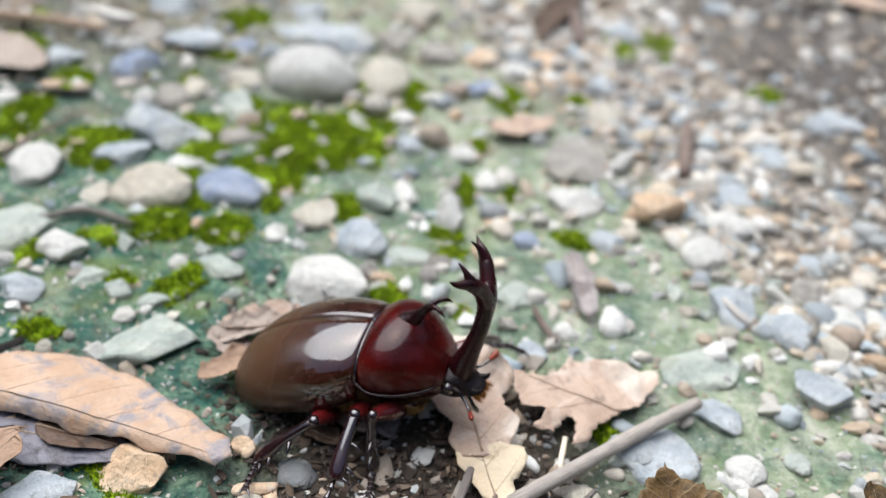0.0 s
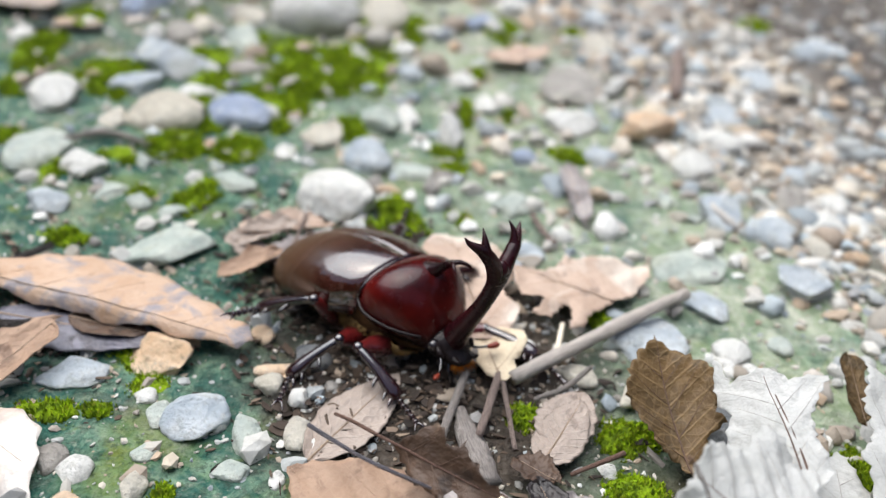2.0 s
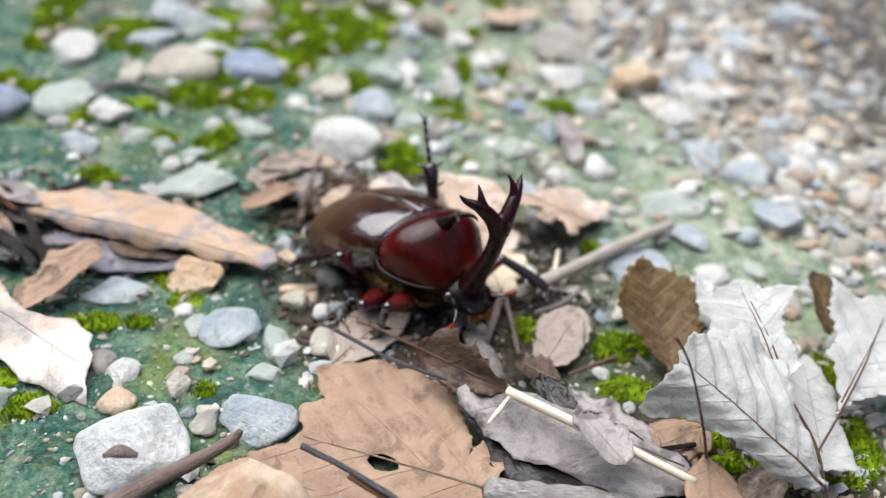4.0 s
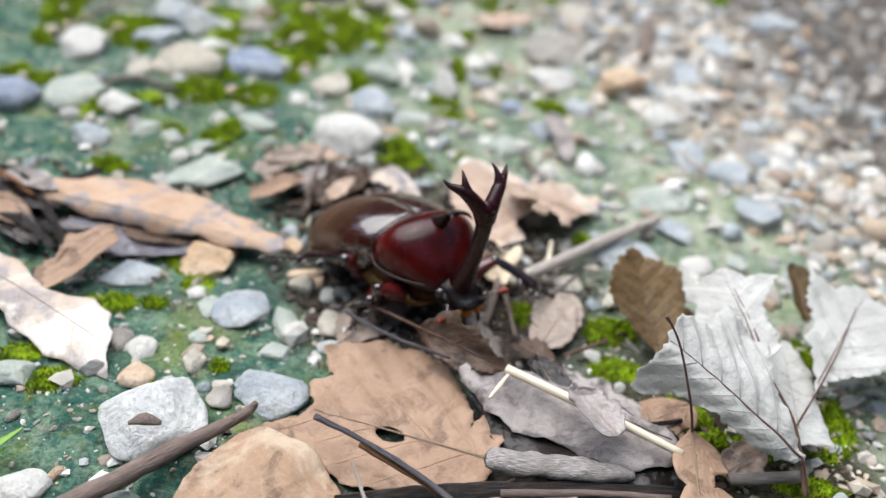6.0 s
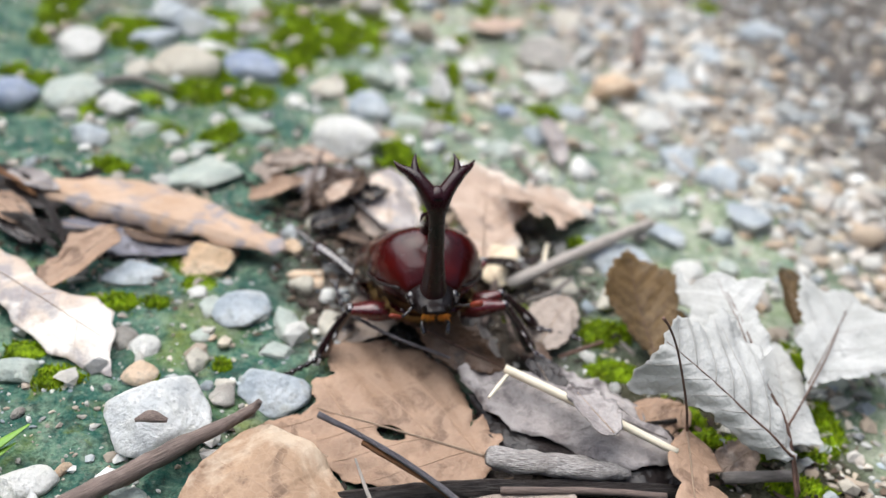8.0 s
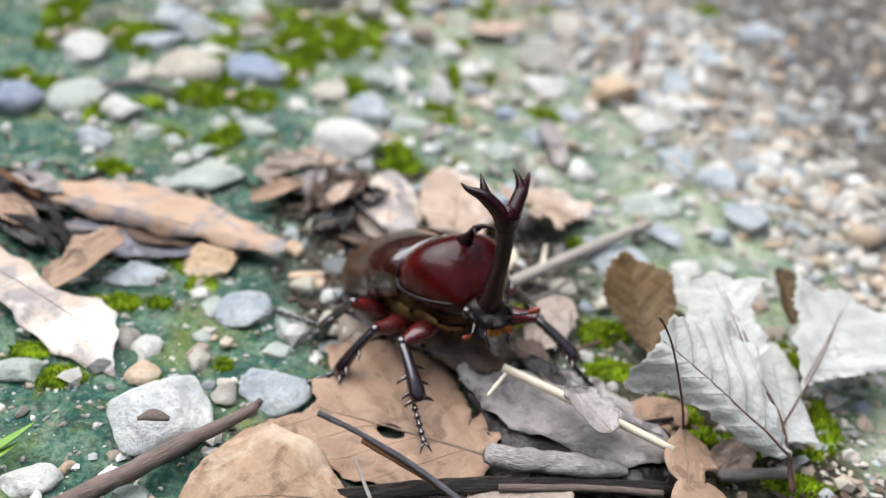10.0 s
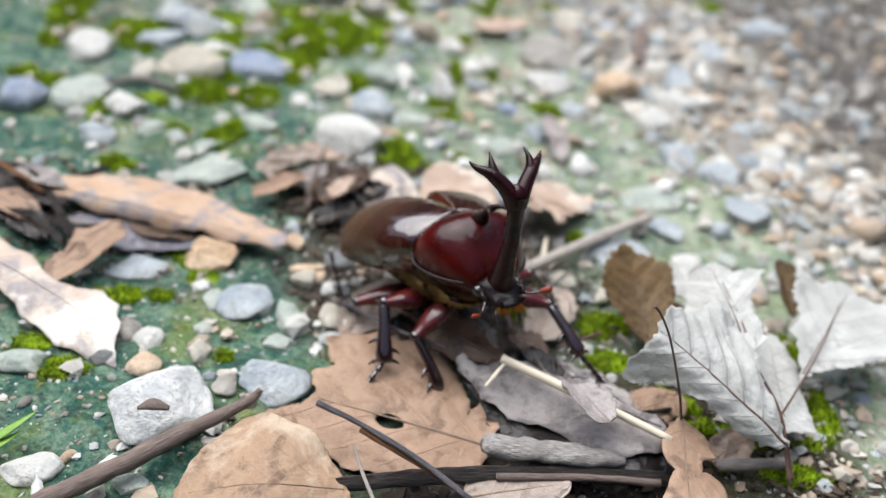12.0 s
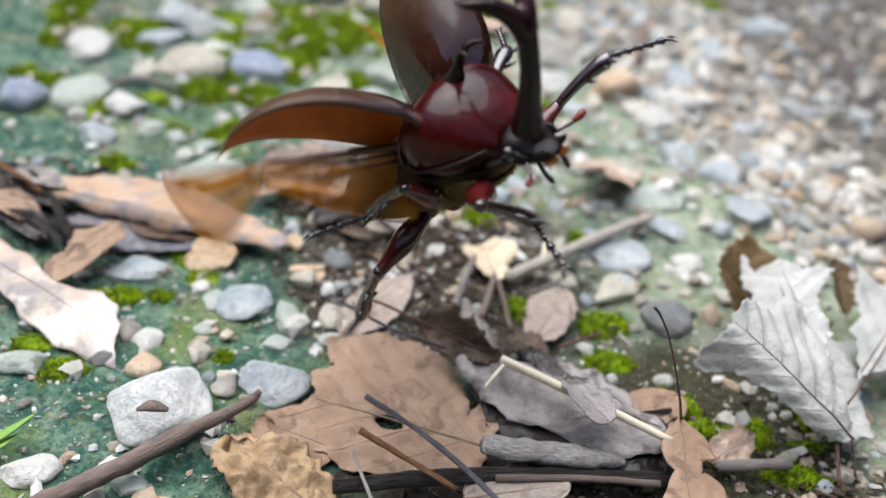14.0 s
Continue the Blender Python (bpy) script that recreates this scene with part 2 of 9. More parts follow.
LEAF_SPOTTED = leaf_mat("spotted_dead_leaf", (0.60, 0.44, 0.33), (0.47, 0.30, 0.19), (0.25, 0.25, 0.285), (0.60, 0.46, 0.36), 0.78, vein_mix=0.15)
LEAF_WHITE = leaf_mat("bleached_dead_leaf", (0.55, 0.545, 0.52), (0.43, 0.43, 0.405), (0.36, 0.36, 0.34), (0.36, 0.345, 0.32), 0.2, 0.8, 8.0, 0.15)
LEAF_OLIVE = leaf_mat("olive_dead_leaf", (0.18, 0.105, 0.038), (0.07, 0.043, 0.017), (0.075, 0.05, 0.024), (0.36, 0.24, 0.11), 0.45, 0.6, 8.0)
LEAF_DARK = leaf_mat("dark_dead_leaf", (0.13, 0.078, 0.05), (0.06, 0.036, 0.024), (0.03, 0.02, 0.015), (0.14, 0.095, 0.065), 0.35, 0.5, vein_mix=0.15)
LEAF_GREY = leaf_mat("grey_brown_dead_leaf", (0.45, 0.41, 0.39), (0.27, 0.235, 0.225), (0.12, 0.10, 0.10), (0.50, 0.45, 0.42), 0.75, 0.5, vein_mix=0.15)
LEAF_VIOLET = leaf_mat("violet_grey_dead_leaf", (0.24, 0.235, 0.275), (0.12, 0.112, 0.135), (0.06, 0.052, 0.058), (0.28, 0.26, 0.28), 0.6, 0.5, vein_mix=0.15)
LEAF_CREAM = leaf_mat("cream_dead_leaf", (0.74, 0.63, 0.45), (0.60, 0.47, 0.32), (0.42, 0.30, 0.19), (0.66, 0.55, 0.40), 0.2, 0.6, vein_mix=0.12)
LEAF_BLACK = leaf_mat("black_rotten_leaf_and_gap", (0.040, 0.032, 0.030), (0.016, 0.012, 0.012), (0.010, 0.008, 0.008), (0.06, 0.05, 0.045), 0.3, 0.3, vein_mix=0.1)
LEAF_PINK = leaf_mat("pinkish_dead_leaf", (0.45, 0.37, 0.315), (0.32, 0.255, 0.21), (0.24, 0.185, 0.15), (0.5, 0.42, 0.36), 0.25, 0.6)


def wood_mat(name, light, dark, rough=0.75, stretch=8.0, relief=0.7):
    m = Mat(name, rough, spec=0.35)
    mp = m.n.new("ShaderNodeMapping")
    mp.inputs["Scale"].default_value = (stretch * 10, stretch, 1)
    m.l.new(m.co.outputs["UV"], mp.inputs[0])
    t = m.n.new("ShaderNodeTexNoise")
    t.inputs["Scale"].default_value, t.inputs["Detail"].default_value = 1.0, 5.0
    m.l.new(mp.outputs[0], t.inputs["Vector"])
    base = m.mix(m.ramp(t.outputs["Fac"], (0.36, 0.0), (0.64, 1.0)), dark, light)
    base = m.mix(m.ramp(m.noise(160, 4), (0.5, 0.0), (0.72, 0.6)), base, dark)
    m.color(base).bump(m.math("ADD", t.outputs["Fac"], m.noise(700, 4)), 0.0009, relief)
    return m.m


WOOD_ASH = wood_mat("ash_grey_bark", (0.66, 0.62, 0.59), (0.30, 0.265, 0.245), 0.85, relief=1.0)
WOOD_PALE = wood_mat("weathered_pale_twig", (0.64, 0.58, 0.52), (0.43, 0.375, 0.33))
WOOD_TAN = wood_mat("tan_leaf_rib", (0.55, 0.41, 0.30), (0.44, 0.32, 0.23), 0.6)
WOOD_BROWN = wood_mat("brown_bark", (0.34, 0.26, 0.225), (0.17, 0.125, 0.105))
WOOD_DARK = wood_mat("dark_wet_bark", (0.085, 0.070, 0.064), (0.016, 0.013, 0.013), 0.34, relief=1.0)
WOOD_SLATE = wood_mat("slate_grey_twig", (0.22, 0.21, 0.235), (0.075, 0.066, 0.072), 0.35)
WOOD_STRAW = wood_mat("straw_stem", (0.90, 0.82, 0.66), (0.80, 0.69, 0.52), 0.5, relief=0.15)
WOOD_RUST = wood_mat("rust_brown_twig", (0.36, 0.17, 0.07), (0.17, 0.08, 0.04), 0.6)
WOOD_STEM = wood_mat("reddish_leaf_stalk", (0.27, 0.16, 0.12), (0.15, 0.085, 0.065), 0.6)
WOOD_GREY = wood_mat("grey_rotten_bark", (0.36, 0.32, 0.29), (0.19, 0.165, 0.15), 0.8)


def moss_mat():
    m = Mat("green_moss", 0.7, spec=0.25)
    base = m.ramp(m.island(), (0.0, (0.12, 0.21, 0.006)), (0.4, (0.36, 0.54, 0.010)), (0.8, (0.64, 0.82, 0.022)), (1.0, (0.36, 0.33, 0.05)))
    base = m.mix(m.ramp(m.noise(45, 3), (0.42, 0.0), (0.7, 0.8)), base, m.mix(0.45, base, (0.06, 0.08, 0.012)))
    base = m.mix(m.ramp(m.noise(420, 4, 0.7), (0.4, 0.75), (0.62, 0.0)), base, (0.045, 0.075, 0.006))
    m.color(base)
    return m.m




def moss_bed_mat():
    m = Mat("moss_bed", 0.85, spec=0.15)
    m.color(m.mix(m.ramp(m.noise(420, 4, 0.7), (0.36, 0.0), (0.64, 1.0)), (0.04, 0.07, 0.004), (0.28, 0.42, 0.010)))
    m.bump(m.noise(900, 4, 0.7), 0.001, 0.8)
    return m.m


MOSS_BED = moss_bed_mat()
MOSS, GRAVEL, GROUND = moss_mat(), gravel_mat(), ground_mat()


def grass_mat():
    m = Mat("green_grass_blade", 0.45)
    u, v, _ = m.split("UV")
    m.color(m.mix(m.ramp(m.noise(200, 3), (0.3, 0.0), (0.7, 1.0)), (0.13, 0.30, 0.02), (0.30, 0.50, 0.07)))
    return m.m


GRASS = grass_mat()


def shell_mat(name, light, dark, rough, coat, coat_rough, pits=0.0, spec=0.5, tone=None, coat_ior=1.85, dusty=0.0):
    """Beetle armour: deep colour, uneven gloss, fine pits and scuffs; tone is a second colour (axis, from, to, colour) below a level."""
    m = Mat(name, rough, coat=coat, coat_rough=coat_rough, spec=spec, coat_ior=coat_ior)
    base = m.mix(m.ramp(m.noise(110, 4), (0.34, 0.0), (0.68, 1.0)), dark, light)
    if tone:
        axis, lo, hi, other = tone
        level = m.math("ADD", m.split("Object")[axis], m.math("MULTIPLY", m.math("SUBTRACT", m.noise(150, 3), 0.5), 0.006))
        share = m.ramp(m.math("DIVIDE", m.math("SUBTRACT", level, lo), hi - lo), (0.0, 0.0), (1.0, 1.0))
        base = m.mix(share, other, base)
        if dusty:
            # the worn far end is dull
            m.put(m.ramp(share, (0.25, dusty), (0.8, coat_rough)), m.b.inputs["Coat Roughness"])
            m.put(m.ramp(share, (0.2, 0.1 * coat), (0.9, coat)), m.b.inputs["Coat Weight"])
    if dusty:
        base = m.mix(m.ramp(m.noise(420, 5, 0.75), (0.55, 0.0), (0.75, 0.3)), base, (0.17, 0.13, 0.10))
    m.color(base)
    m.rough(m.ramp(m.noise(260, 4), (0.35, max(0.05, rough - 0.08)), (0.7, rough + 0.14)))
    pit = m.noise(1500, 3, 0.7)
    m.bump(m.math("ADD", m.math("MULTIPLY", pit, pits), m.noise(180, 4)), 0.0004, 0.25)
    return m.m


# the shield's colour turns nearly black towards its lower edge
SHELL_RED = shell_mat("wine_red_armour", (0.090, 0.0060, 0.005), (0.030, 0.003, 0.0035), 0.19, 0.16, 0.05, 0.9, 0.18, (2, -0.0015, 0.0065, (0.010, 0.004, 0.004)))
SHELL_BROWN = shell_mat("brown_wing_case", (0.060, 0.014, 0.008), (0.020, 0.005, 0.004), 0.36, 0.9, 0.05, 0.9, 0.14, (0, -0.020, -0.006, (0.078, 0.039, 0.020)), coat_ior=2.0, dusty=0.32)
SHELL_HORN = shell_mat("dark_horn_armour", (0.034, 0.005, 0.007), (0.010, 0.003, 0.004), 0.28, 0.2, 0.08, 2.6, 0.14)
SHELL_BLACK = shell_mat("black_glossy_armour", (0.018, 0.012, 0.012), (0.008, 0.006, 0.007), 0.2, 0.6, 0.06, 0.6, 0.5)
SHELL_HEAD = shell_mat("pitted_black_head", (0.016, 0.010, 0.010), (0.007, 0.005, 0.005), 0.42, 0.12, 0.08, 6.0, 0.12)
SHELL_RIM = shell_mat("dull_black_rim", (0.020, 0.012, 0.012), (0.008, 0.006, 0.007), 0.42, 0.1, 0.2, 2.0, 0.3)
SHELL_LEG = shell_mat("red_black_leg_armour", (0.15, 0.009, 0.009), (0.03, 0.005, 0.006), 0.3, 0.55, 0.05, 0.5, 0.3, coat_ior=1.75)
SHELL_SHIN = shell_mat("plum_black_shin_armour", (0.030, 0.008, 0.010), (0.010, 0.006, 0.007), 0.22, 1.0, 0.05, 0.9, 0.25, coat_ior=1.9)
SHELL_RUST = shell_mat("rust_inner_wing_case", (0.80, 0.18, 0.028), (0.54, 0.095, 0.016), 0.42, 0.15, 0.2, 0.3, 0.35)
HAIR = shell_mat("golden_brown_fur", (0.54, 0.36, 0.15), (0.24, 0.14, 0.05), 0.8, 0.0, 0.3, 1.0, 0.2)
AMBER = shell_mat("amber_bristles", (0.72, 0.27, 0.03), (0.45, 0.13, 0.015), 0.6, 0.0, 0.3, 0.5, 0.3)
BELLY = shell_mat("dull_brown_underside", (0.13, 0.065, 0.022), (0.045, 0.02, 0.009), 0.65, 0.0, 0.3, 0.8, 0.25)
CREAM = shell_mat("cream_membrane", (0.72, 0.62, 0.42), (0.52, 0.42, 0.26), 0.5, 0.0, 0.3, 0.5, 0.3)


def wing_mat():
    m = Mat("amber_wing_membrane", 0.3, spec=0.5)
    m.color(m.mix(m.ramp(m.noise(90, 4, distort=1.0), (0.35, 0.0), (0.65, 1.0)), (0.50, 0.16, 0.006), (0.74, 0.30, 0.015)))
    m.b.inputs["Alpha"].default_value = 0.7
    m.bump(m.noise(160, 3, distort=1.5), 0.0006, 0.5)
    return m.m


WING = wing_mat()
CLUB = shell_mat("red_antenna_club", (0.30, 0.045, 0.015), (0.14, 0.018, 0.01), 0.5, 0.2, 0.2, 0.5, 0.3)
WING_EDGE = shell_mat("wing_edge_vein", (0.12, 0.025, 0.015), (0.05, 0.012, 0.01), 0.35, 0.4, 0.15, 0.3, 0.4)


# ---- building helpers (all sizes in centimetres) ----
def mesh_of(name, bm, material, smooth=True):
    me = bpy.data.meshes.new(name)
    bmesh.ops.scale(bm, vec=(C, C, C), verts=bm.verts)
    bm.to_mesh(me)
    bm.free()
    for mt in material if isinstance(material, tuple) else (material,):
        me.materials.append(mt)
    if smooth:
        me.polygons.foreach_set("use_smooth", [True] * len(me.polygons))
    return me


def part(name, bm, material, parent, label="", m=None):
    ob = new(name, mesh_of(name, bm, material))
    ob.parent = parent
    if m is not None:
        ob.matrix_basis = m
    return tagged(ob, label)


def thing(name, bm, material, m, label, category, group="", kind=""):
    ob = new(name, mesh_of(name, bm, material))
    ob.matrix_basis = m
    return tagged(ob, label, category, group, kind)


def lump(x, y, z, f=1.0):
    return noise.noise(Vector((x * f, y * f, z * f)))


def smooth_path(points, steps):
    """Catmull-Rom through a few (x, y, z, radius) points."""
    pts = [np.array(p, float) for p in points]
    pts = [2 * pts[0] - pts[1]] + pts + [2 * pts[-1] - pts[-2]]
    out = []
    for i in range(1, len(pts) - 2):
        a, b, c, d = pts[i - 1:i + 3]
        for k in range(steps):
            s = k / steps
            out.append(0.5 * (2 * b + (c - a) * s + (2 * a - 5 * b + 4 * c - d) * s * s + (3 * b - a - 3 * c + d) * s ** 3))
    out.append(pts[-2])
    return out


def tube(bm, points, steps=6, sides=10, flat=1.0, rough=0.0, seed=0.0):
    """A tapered, slightly uneven round bar along a smooth path; flat squashes it across. Lays UVs along and around."""
    uv = bm.loops.layers.uv.verify()
    path = smooth_path(points, steps)
    rings, up = [], Vector((0, 0, 1))
    for i, p in enumerate(path):
        a, b = path[max(i - 1, 0)], path[min(i + 1, len(path) - 1)]
        d = Vector(b[:3] - a[:3]).normalized()
        side = d.cross(up)
        side = side.normalized() if side.length > 1e-3 else Vector((0, 1, 0))
        top = side.cross(d)
        ring = []
        for k in range(sides):
            an = 2 * math.pi * k / sides
            r = max(p[3], 0.002) * (1 + rough * lump(p[0] * 2 + math.cos(an), p[1] * 2 + math.sin(an), p[2] * 2 + seed, 1.7))
            ring.append(bm.verts.new(Vector(p[:3]) + side * (math.cos(an) * r) + top * (math.sin(an) * r * flat)))
        rings.append(ring)
    n = len(rings)
    for i in range(n - 1):
        for k in range(sides):
            f = bm.faces.new((rings[i][k], rings[i][(k + 1) % sides], rings[i + 1][(k + 1) % sides], rings[i + 1][k]))
            for lp, (a, b) in zip(f.loops, ((k, i), (k + 1, i), (k + 1, i + 1), (k, i + 1))):
                lp[uv].uv = (a / sides, b / 12)
    bm.faces.new(list(reversed(rings[0])))
    bm.faces.new(rings[-1])
    return bm


def loft(bm, rings):
    """Closed body through rings of (x, half width, top, bottom, squareness)."""
    sides, out = 28, []
    for x, w, top, low, sq in rings:
        mid, ring = (top + low) / 2, []
        for k in range(sides):
            a = 2 * math.pi * k / sides
            c, s = math.cos(a), math.sin(a)
            e = 2 / sq
            ring.append(bm.verts.new((x, w * math.copysign(abs(c) ** e, c), mid + (top - low) / 2 * math.copysign(abs(s) ** e, s))))
        out.append(ring)
    for a, b in zip(out, out[1:]):
        for k in range(sides):
            bm.faces.new((a[k], a[(k + 1) % sides], b[(k + 1) % sides], b[k]))
    bm.faces.new(out[0])
    bm.faces.new(list(reversed(out[-1])))
    bmesh.ops.recalc_face_normals(bm, faces=bm.faces)
    return bm


def blend_rings(rings, steps=5):
    """More rings between a few, smoothly."""
    pts = [np.array(r, float) for r in rings]
    pts = [2 * pts[0] - pts[1]] + pts + [2 * pts[-1] - pts[-2]]
    out = []
    for i in range(1, len(pts) - 2):
        a, b, c, d = pts[i - 1:i + 3]
        for k in range(steps):
            s = k / steps
            q = 0.5 * (2 * b + (c - a) * s + (2 * a - 5 * b + 4 * c - d) * s * s + (3 * b - a - 3 * c + d) * s ** 3)
            q[1] = max(q[1], 0.01)
            out.append(q)
    out.append(pts[-2])
    return out


def ball(bm, x, y, z, rx, ry, rz, detail=2):
    g = bmesh.ops.create_icosphere(bm, subdivisions=detail, radius=1.0)["verts"]
    for v in g:
        v.co = Vector((x + v.co.x * rx, y + v.co.y * ry, z + v.co.z * rz))
    return g


# ---- ground ----
def spread(lo, hi, step, far):
    """Even steps over the near stretch, then growing steps out to the horizon."""
    near = list(np.arange(lo, hi + step / 2, step))
    out, s, a, b = [], step, lo, hi
    left, right = [], []
    while b < far:
        s *= 1.35
        a, b = a - s, b + s
        left.append(a), right.append(b)
    return list(reversed(left)) + near + right


def ground_height(x, y):
    """Height of the ground in cm at a place in cm."""
    h = 0.13 * lump(x, y, 3.1, 0.16) + 0.08 * lump(x, y, 7.7, 0.55) + 0.05 * lump(x, y, 1.3, 1.6) - 0.05
    return h * min(1.0, 60.0 / (1.0 + abs(x) + abs(y)))


def build_ground():
    xs, ys = spread(-26, 28, 0.3, 60000), spread(-6, 56, 0.3, 60000)
    verts = [(x * C, y * C, ground_height(x, y) * C) for y in ys for x in xs]
    w = len(xs)
    faces = [(j * w + i, j * w + i + 1, (j + 1) * w + i + 1, (j + 1) * w + i) for j in range(len(ys) - 1) for i in range(w - 1)]
    me = bpy.data.meshes.new("ground")
    me.from_pydata(verts, [], faces)
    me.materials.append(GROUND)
    me.polygons.foreach_set("use_smooth", [True] * len(me.polygons))
    return tagged(new("ground", me), "gritty grey-brown earth with a green algal film", "ground", kind="structure")


build_ground()


def build_dark_ring():
    """A dark green ring all round, outside the view, added to darken low reflections."""
    verts, faces, n, m = [], [], 120, 14
    for i in range(m + 1):
        for j in range(n):
            a = 2 * math.pi * j / n
            p = Vector((math.cos(a) * 3, math.sin(a) * 3, i * 0.5))
            r = 2.1 + 0.28 * noise.noise(p) + 0.14 * noise.noise(p * 3.1) - 0.02 * i
            h = 1.0 * i / m * (1 + 0.5 * noise.noise(Vector((math.cos(a) * 4, math.sin(a) * 4, 9.0)))) - 0.02
            verts.append((r * math.cos(a), r * math.sin(a) + 0.15, h))
    for i in range(m):
        for j in range(n):
            faces.append((i * n + j, i * n + (j + 1) % n, (i + 1) * n + (j + 1) % n, (i + 1) * n + j))
    me = bpy.data.meshes.new("backdrop")
    me.from_pydata(verts, [], faces)
    mt = Mat("dark_ring_green", 0.9, spec=0.1)
    mt.color(mt.mix(mt.ramp(mt.noise(9.0, 6, 0.7), (0.4, 0.0), (0.65, 1.0)), (0.012, 0.02, 0.008), (0.06, 0.09, 0.03)))
    me.materials.append(mt.m)
    return tagged(new("backdrop", me), "unseen dark green ring added to block the low sky", "trees", kind="structure")


build_dark_ring()


# ---- stones ----
def rock_bm(a, b, h, seed, sharp, detail=3):
    """A stone of half sizes a, b, h: sharp 0 is a river pebble, 1 a broken chip."""
    rnd = random.Random(seed)
    bm = bmesh.new()
    bmesh.ops.create_icosphere(bm, subdivisions=detail, radius=1.0)
    cuts = []
    for _ in range(int(5 + 6 * sharp)):
        d = Vector((rnd.gauss(0, 1), rnd.gauss(0, 1), rnd.gauss(0, 0.8))).normalized()
        cuts.append((d, 0.95 - (0.18 + 0.46 * sharp) * rnd.random()))
    o = Vector((rnd.random() * 50, rnd.random() * 50, rnd.random() * 50))
    for v in bm.verts:
        p = v.co.copy()
        for d, lim in cuts:
            over = p.dot(d) - lim
            if over > 0:
                p -= d * over * (0.62 + 0.36 * sharp)
        n1, n2 = noise.noise(p * 1.1 + o), noise.noise(p * 3.3 + o)
        p *= 1 + 0.16 * n1 + (0.03 + 0.06 * sharp) * n2 + 0.018 * sharp * noise.noise(p * 9.0 + o)
        v.co = Vector((p.x * a, p.y * b, p.z * h))
    return bm


STONE_COUNT = [0]


def stone(x, y, a, b, h, turn, mat, label, sharp=0.3, sink=0.45, tilt=0.0, name="pebble"):
    STONE_COUNT[0] += 1
    a, b, h, y, sink = a * 1.14, b * 1.12, h * 1.12, y + 0.2 * h, sink + 0.05
    bm = rock_bm(a, b, h, STONE_COUNT[0], min(1.0, sharp + (0.3 if sharp > 0.25 else 0.08)), 4 if a > 0.5 else 3)
    z = ground_height(x, y) + h * (1 - 2 * sink) + 0.0
    return thing(name, bm, mat, at_cm(x, y, z, tilt, 0, turn), label, "stone", "pebbles on the ground")


# ---- moss ----
def moss(x, y, a, b, turn, seed, height=0.22, thick=1.0):
    """A cushion of upright moss shoots over a low mound."""
    rnd = random.Random(seed)
    verts, faces = [], []
    ct, st = math.cos(radians(turn)), math.sin(radians(turn))
    near = 0.55 if y < 14.5 else 1.0
    count = int(min(3600, 200 * thick * a * b * math.pi))
    for _ in range(count):
        r, an = math.sqrt(rnd.random()), rnd.random() * 2 * math.pi
        edge = 1 + 0.45 * noise.noise(Vector((math.cos(an) * 1.6, math.sin(an) * 1.6, seed)))
        px, py = a * r * edge * math.cos(an), b * r * edge * math.sin(an)
        if noise.noise(Vector((px * 1.3, py * 1.3, seed * 3.1))) < -0.28:
            continue
        gx, gy = x + px * ct - py * st, y + px * st + py * ct
        mound = height * max(0.0, 1 - r * r) * (0.8 + 0.5 * noise.noise(Vector((px * 2, py * 2, seed))))
        gz = ground_height(gx, gy) + mound
        for _ in range(2):
            s, t = rnd.uniform(0.035, 0.08) * (0.7 + 0.3 * near), rnd.random() * 6.283
            lean = Vector((rnd.gauss(0, 0.07) * near, rnd.gauss(0, 0.07) * near, rnd.uniform(0.04, 0.16) * near))
            k = len(verts)
            for q in range(3):
                verts.append((gx + s * math.cos(t + 2.094 * q), gy + s * math.sin(t + 2.094 * q), gz - 0.08))
            verts.append((gx + lean.x, gy + lean.y, gz + lean.z))
            faces += [(k, k + 1, k + 3), (k + 1, k + 2, k + 3), (k + 2, k, k + 3)]
    rings, rays = 6, 22
    k0 = len(verts)
    for i in range(rings + 1):
        for j in range(rays):
            r, an = i / rings, 2 * math.pi * j / rays
            edge = 1 + 0.45 * noise.noise(Vector((math.cos(an) * 1.6, math.sin(an) * 1.6, seed)))
            px, py = a * r * edge * 0.93 * math.cos(an), b * r * edge * 0.93 * math.sin(an)
            gx, gy = x + px * ct - py * st, y + px * st + py * ct
            mound = height * max(0.0, 1 - r * r) * (0.8 + 0.5 * noise.noise(Vector((px * 2, py * 2, seed))))
            verts.append((gx, gy, ground_height(gx, gy) + mound - (0.02 if i < rings else 0.1)))
    faces += [(k0 + i * rays + j, k0 + i * rays + (j + 1) % rays, k0 + (i + 1) * rays + (j + 1) % rays, k0 + (i + 1) * rays + j) for i in range(rings) for j in range(rays)]
    me = bpy.data.meshes.new("moss_patch")
    me.from_pydata([((p[0] - x) * C, (p[1] - y) * C, p[2] * C) for p in verts], [], faces)
    me.materials.append(MOSS)
    me.materials.append(MOSS_BED)
    shoots = len(faces) - rings * rays
    me.polygons.foreach_set("material_index", [0] * shoots + [1] * (rings * rays))
    ob = new("moss_patch", me)
    ob.location = (x * C, y * C, 0)
    return tagged(ob, "bright green moss cushion between the stones", "moss", "moss patches")


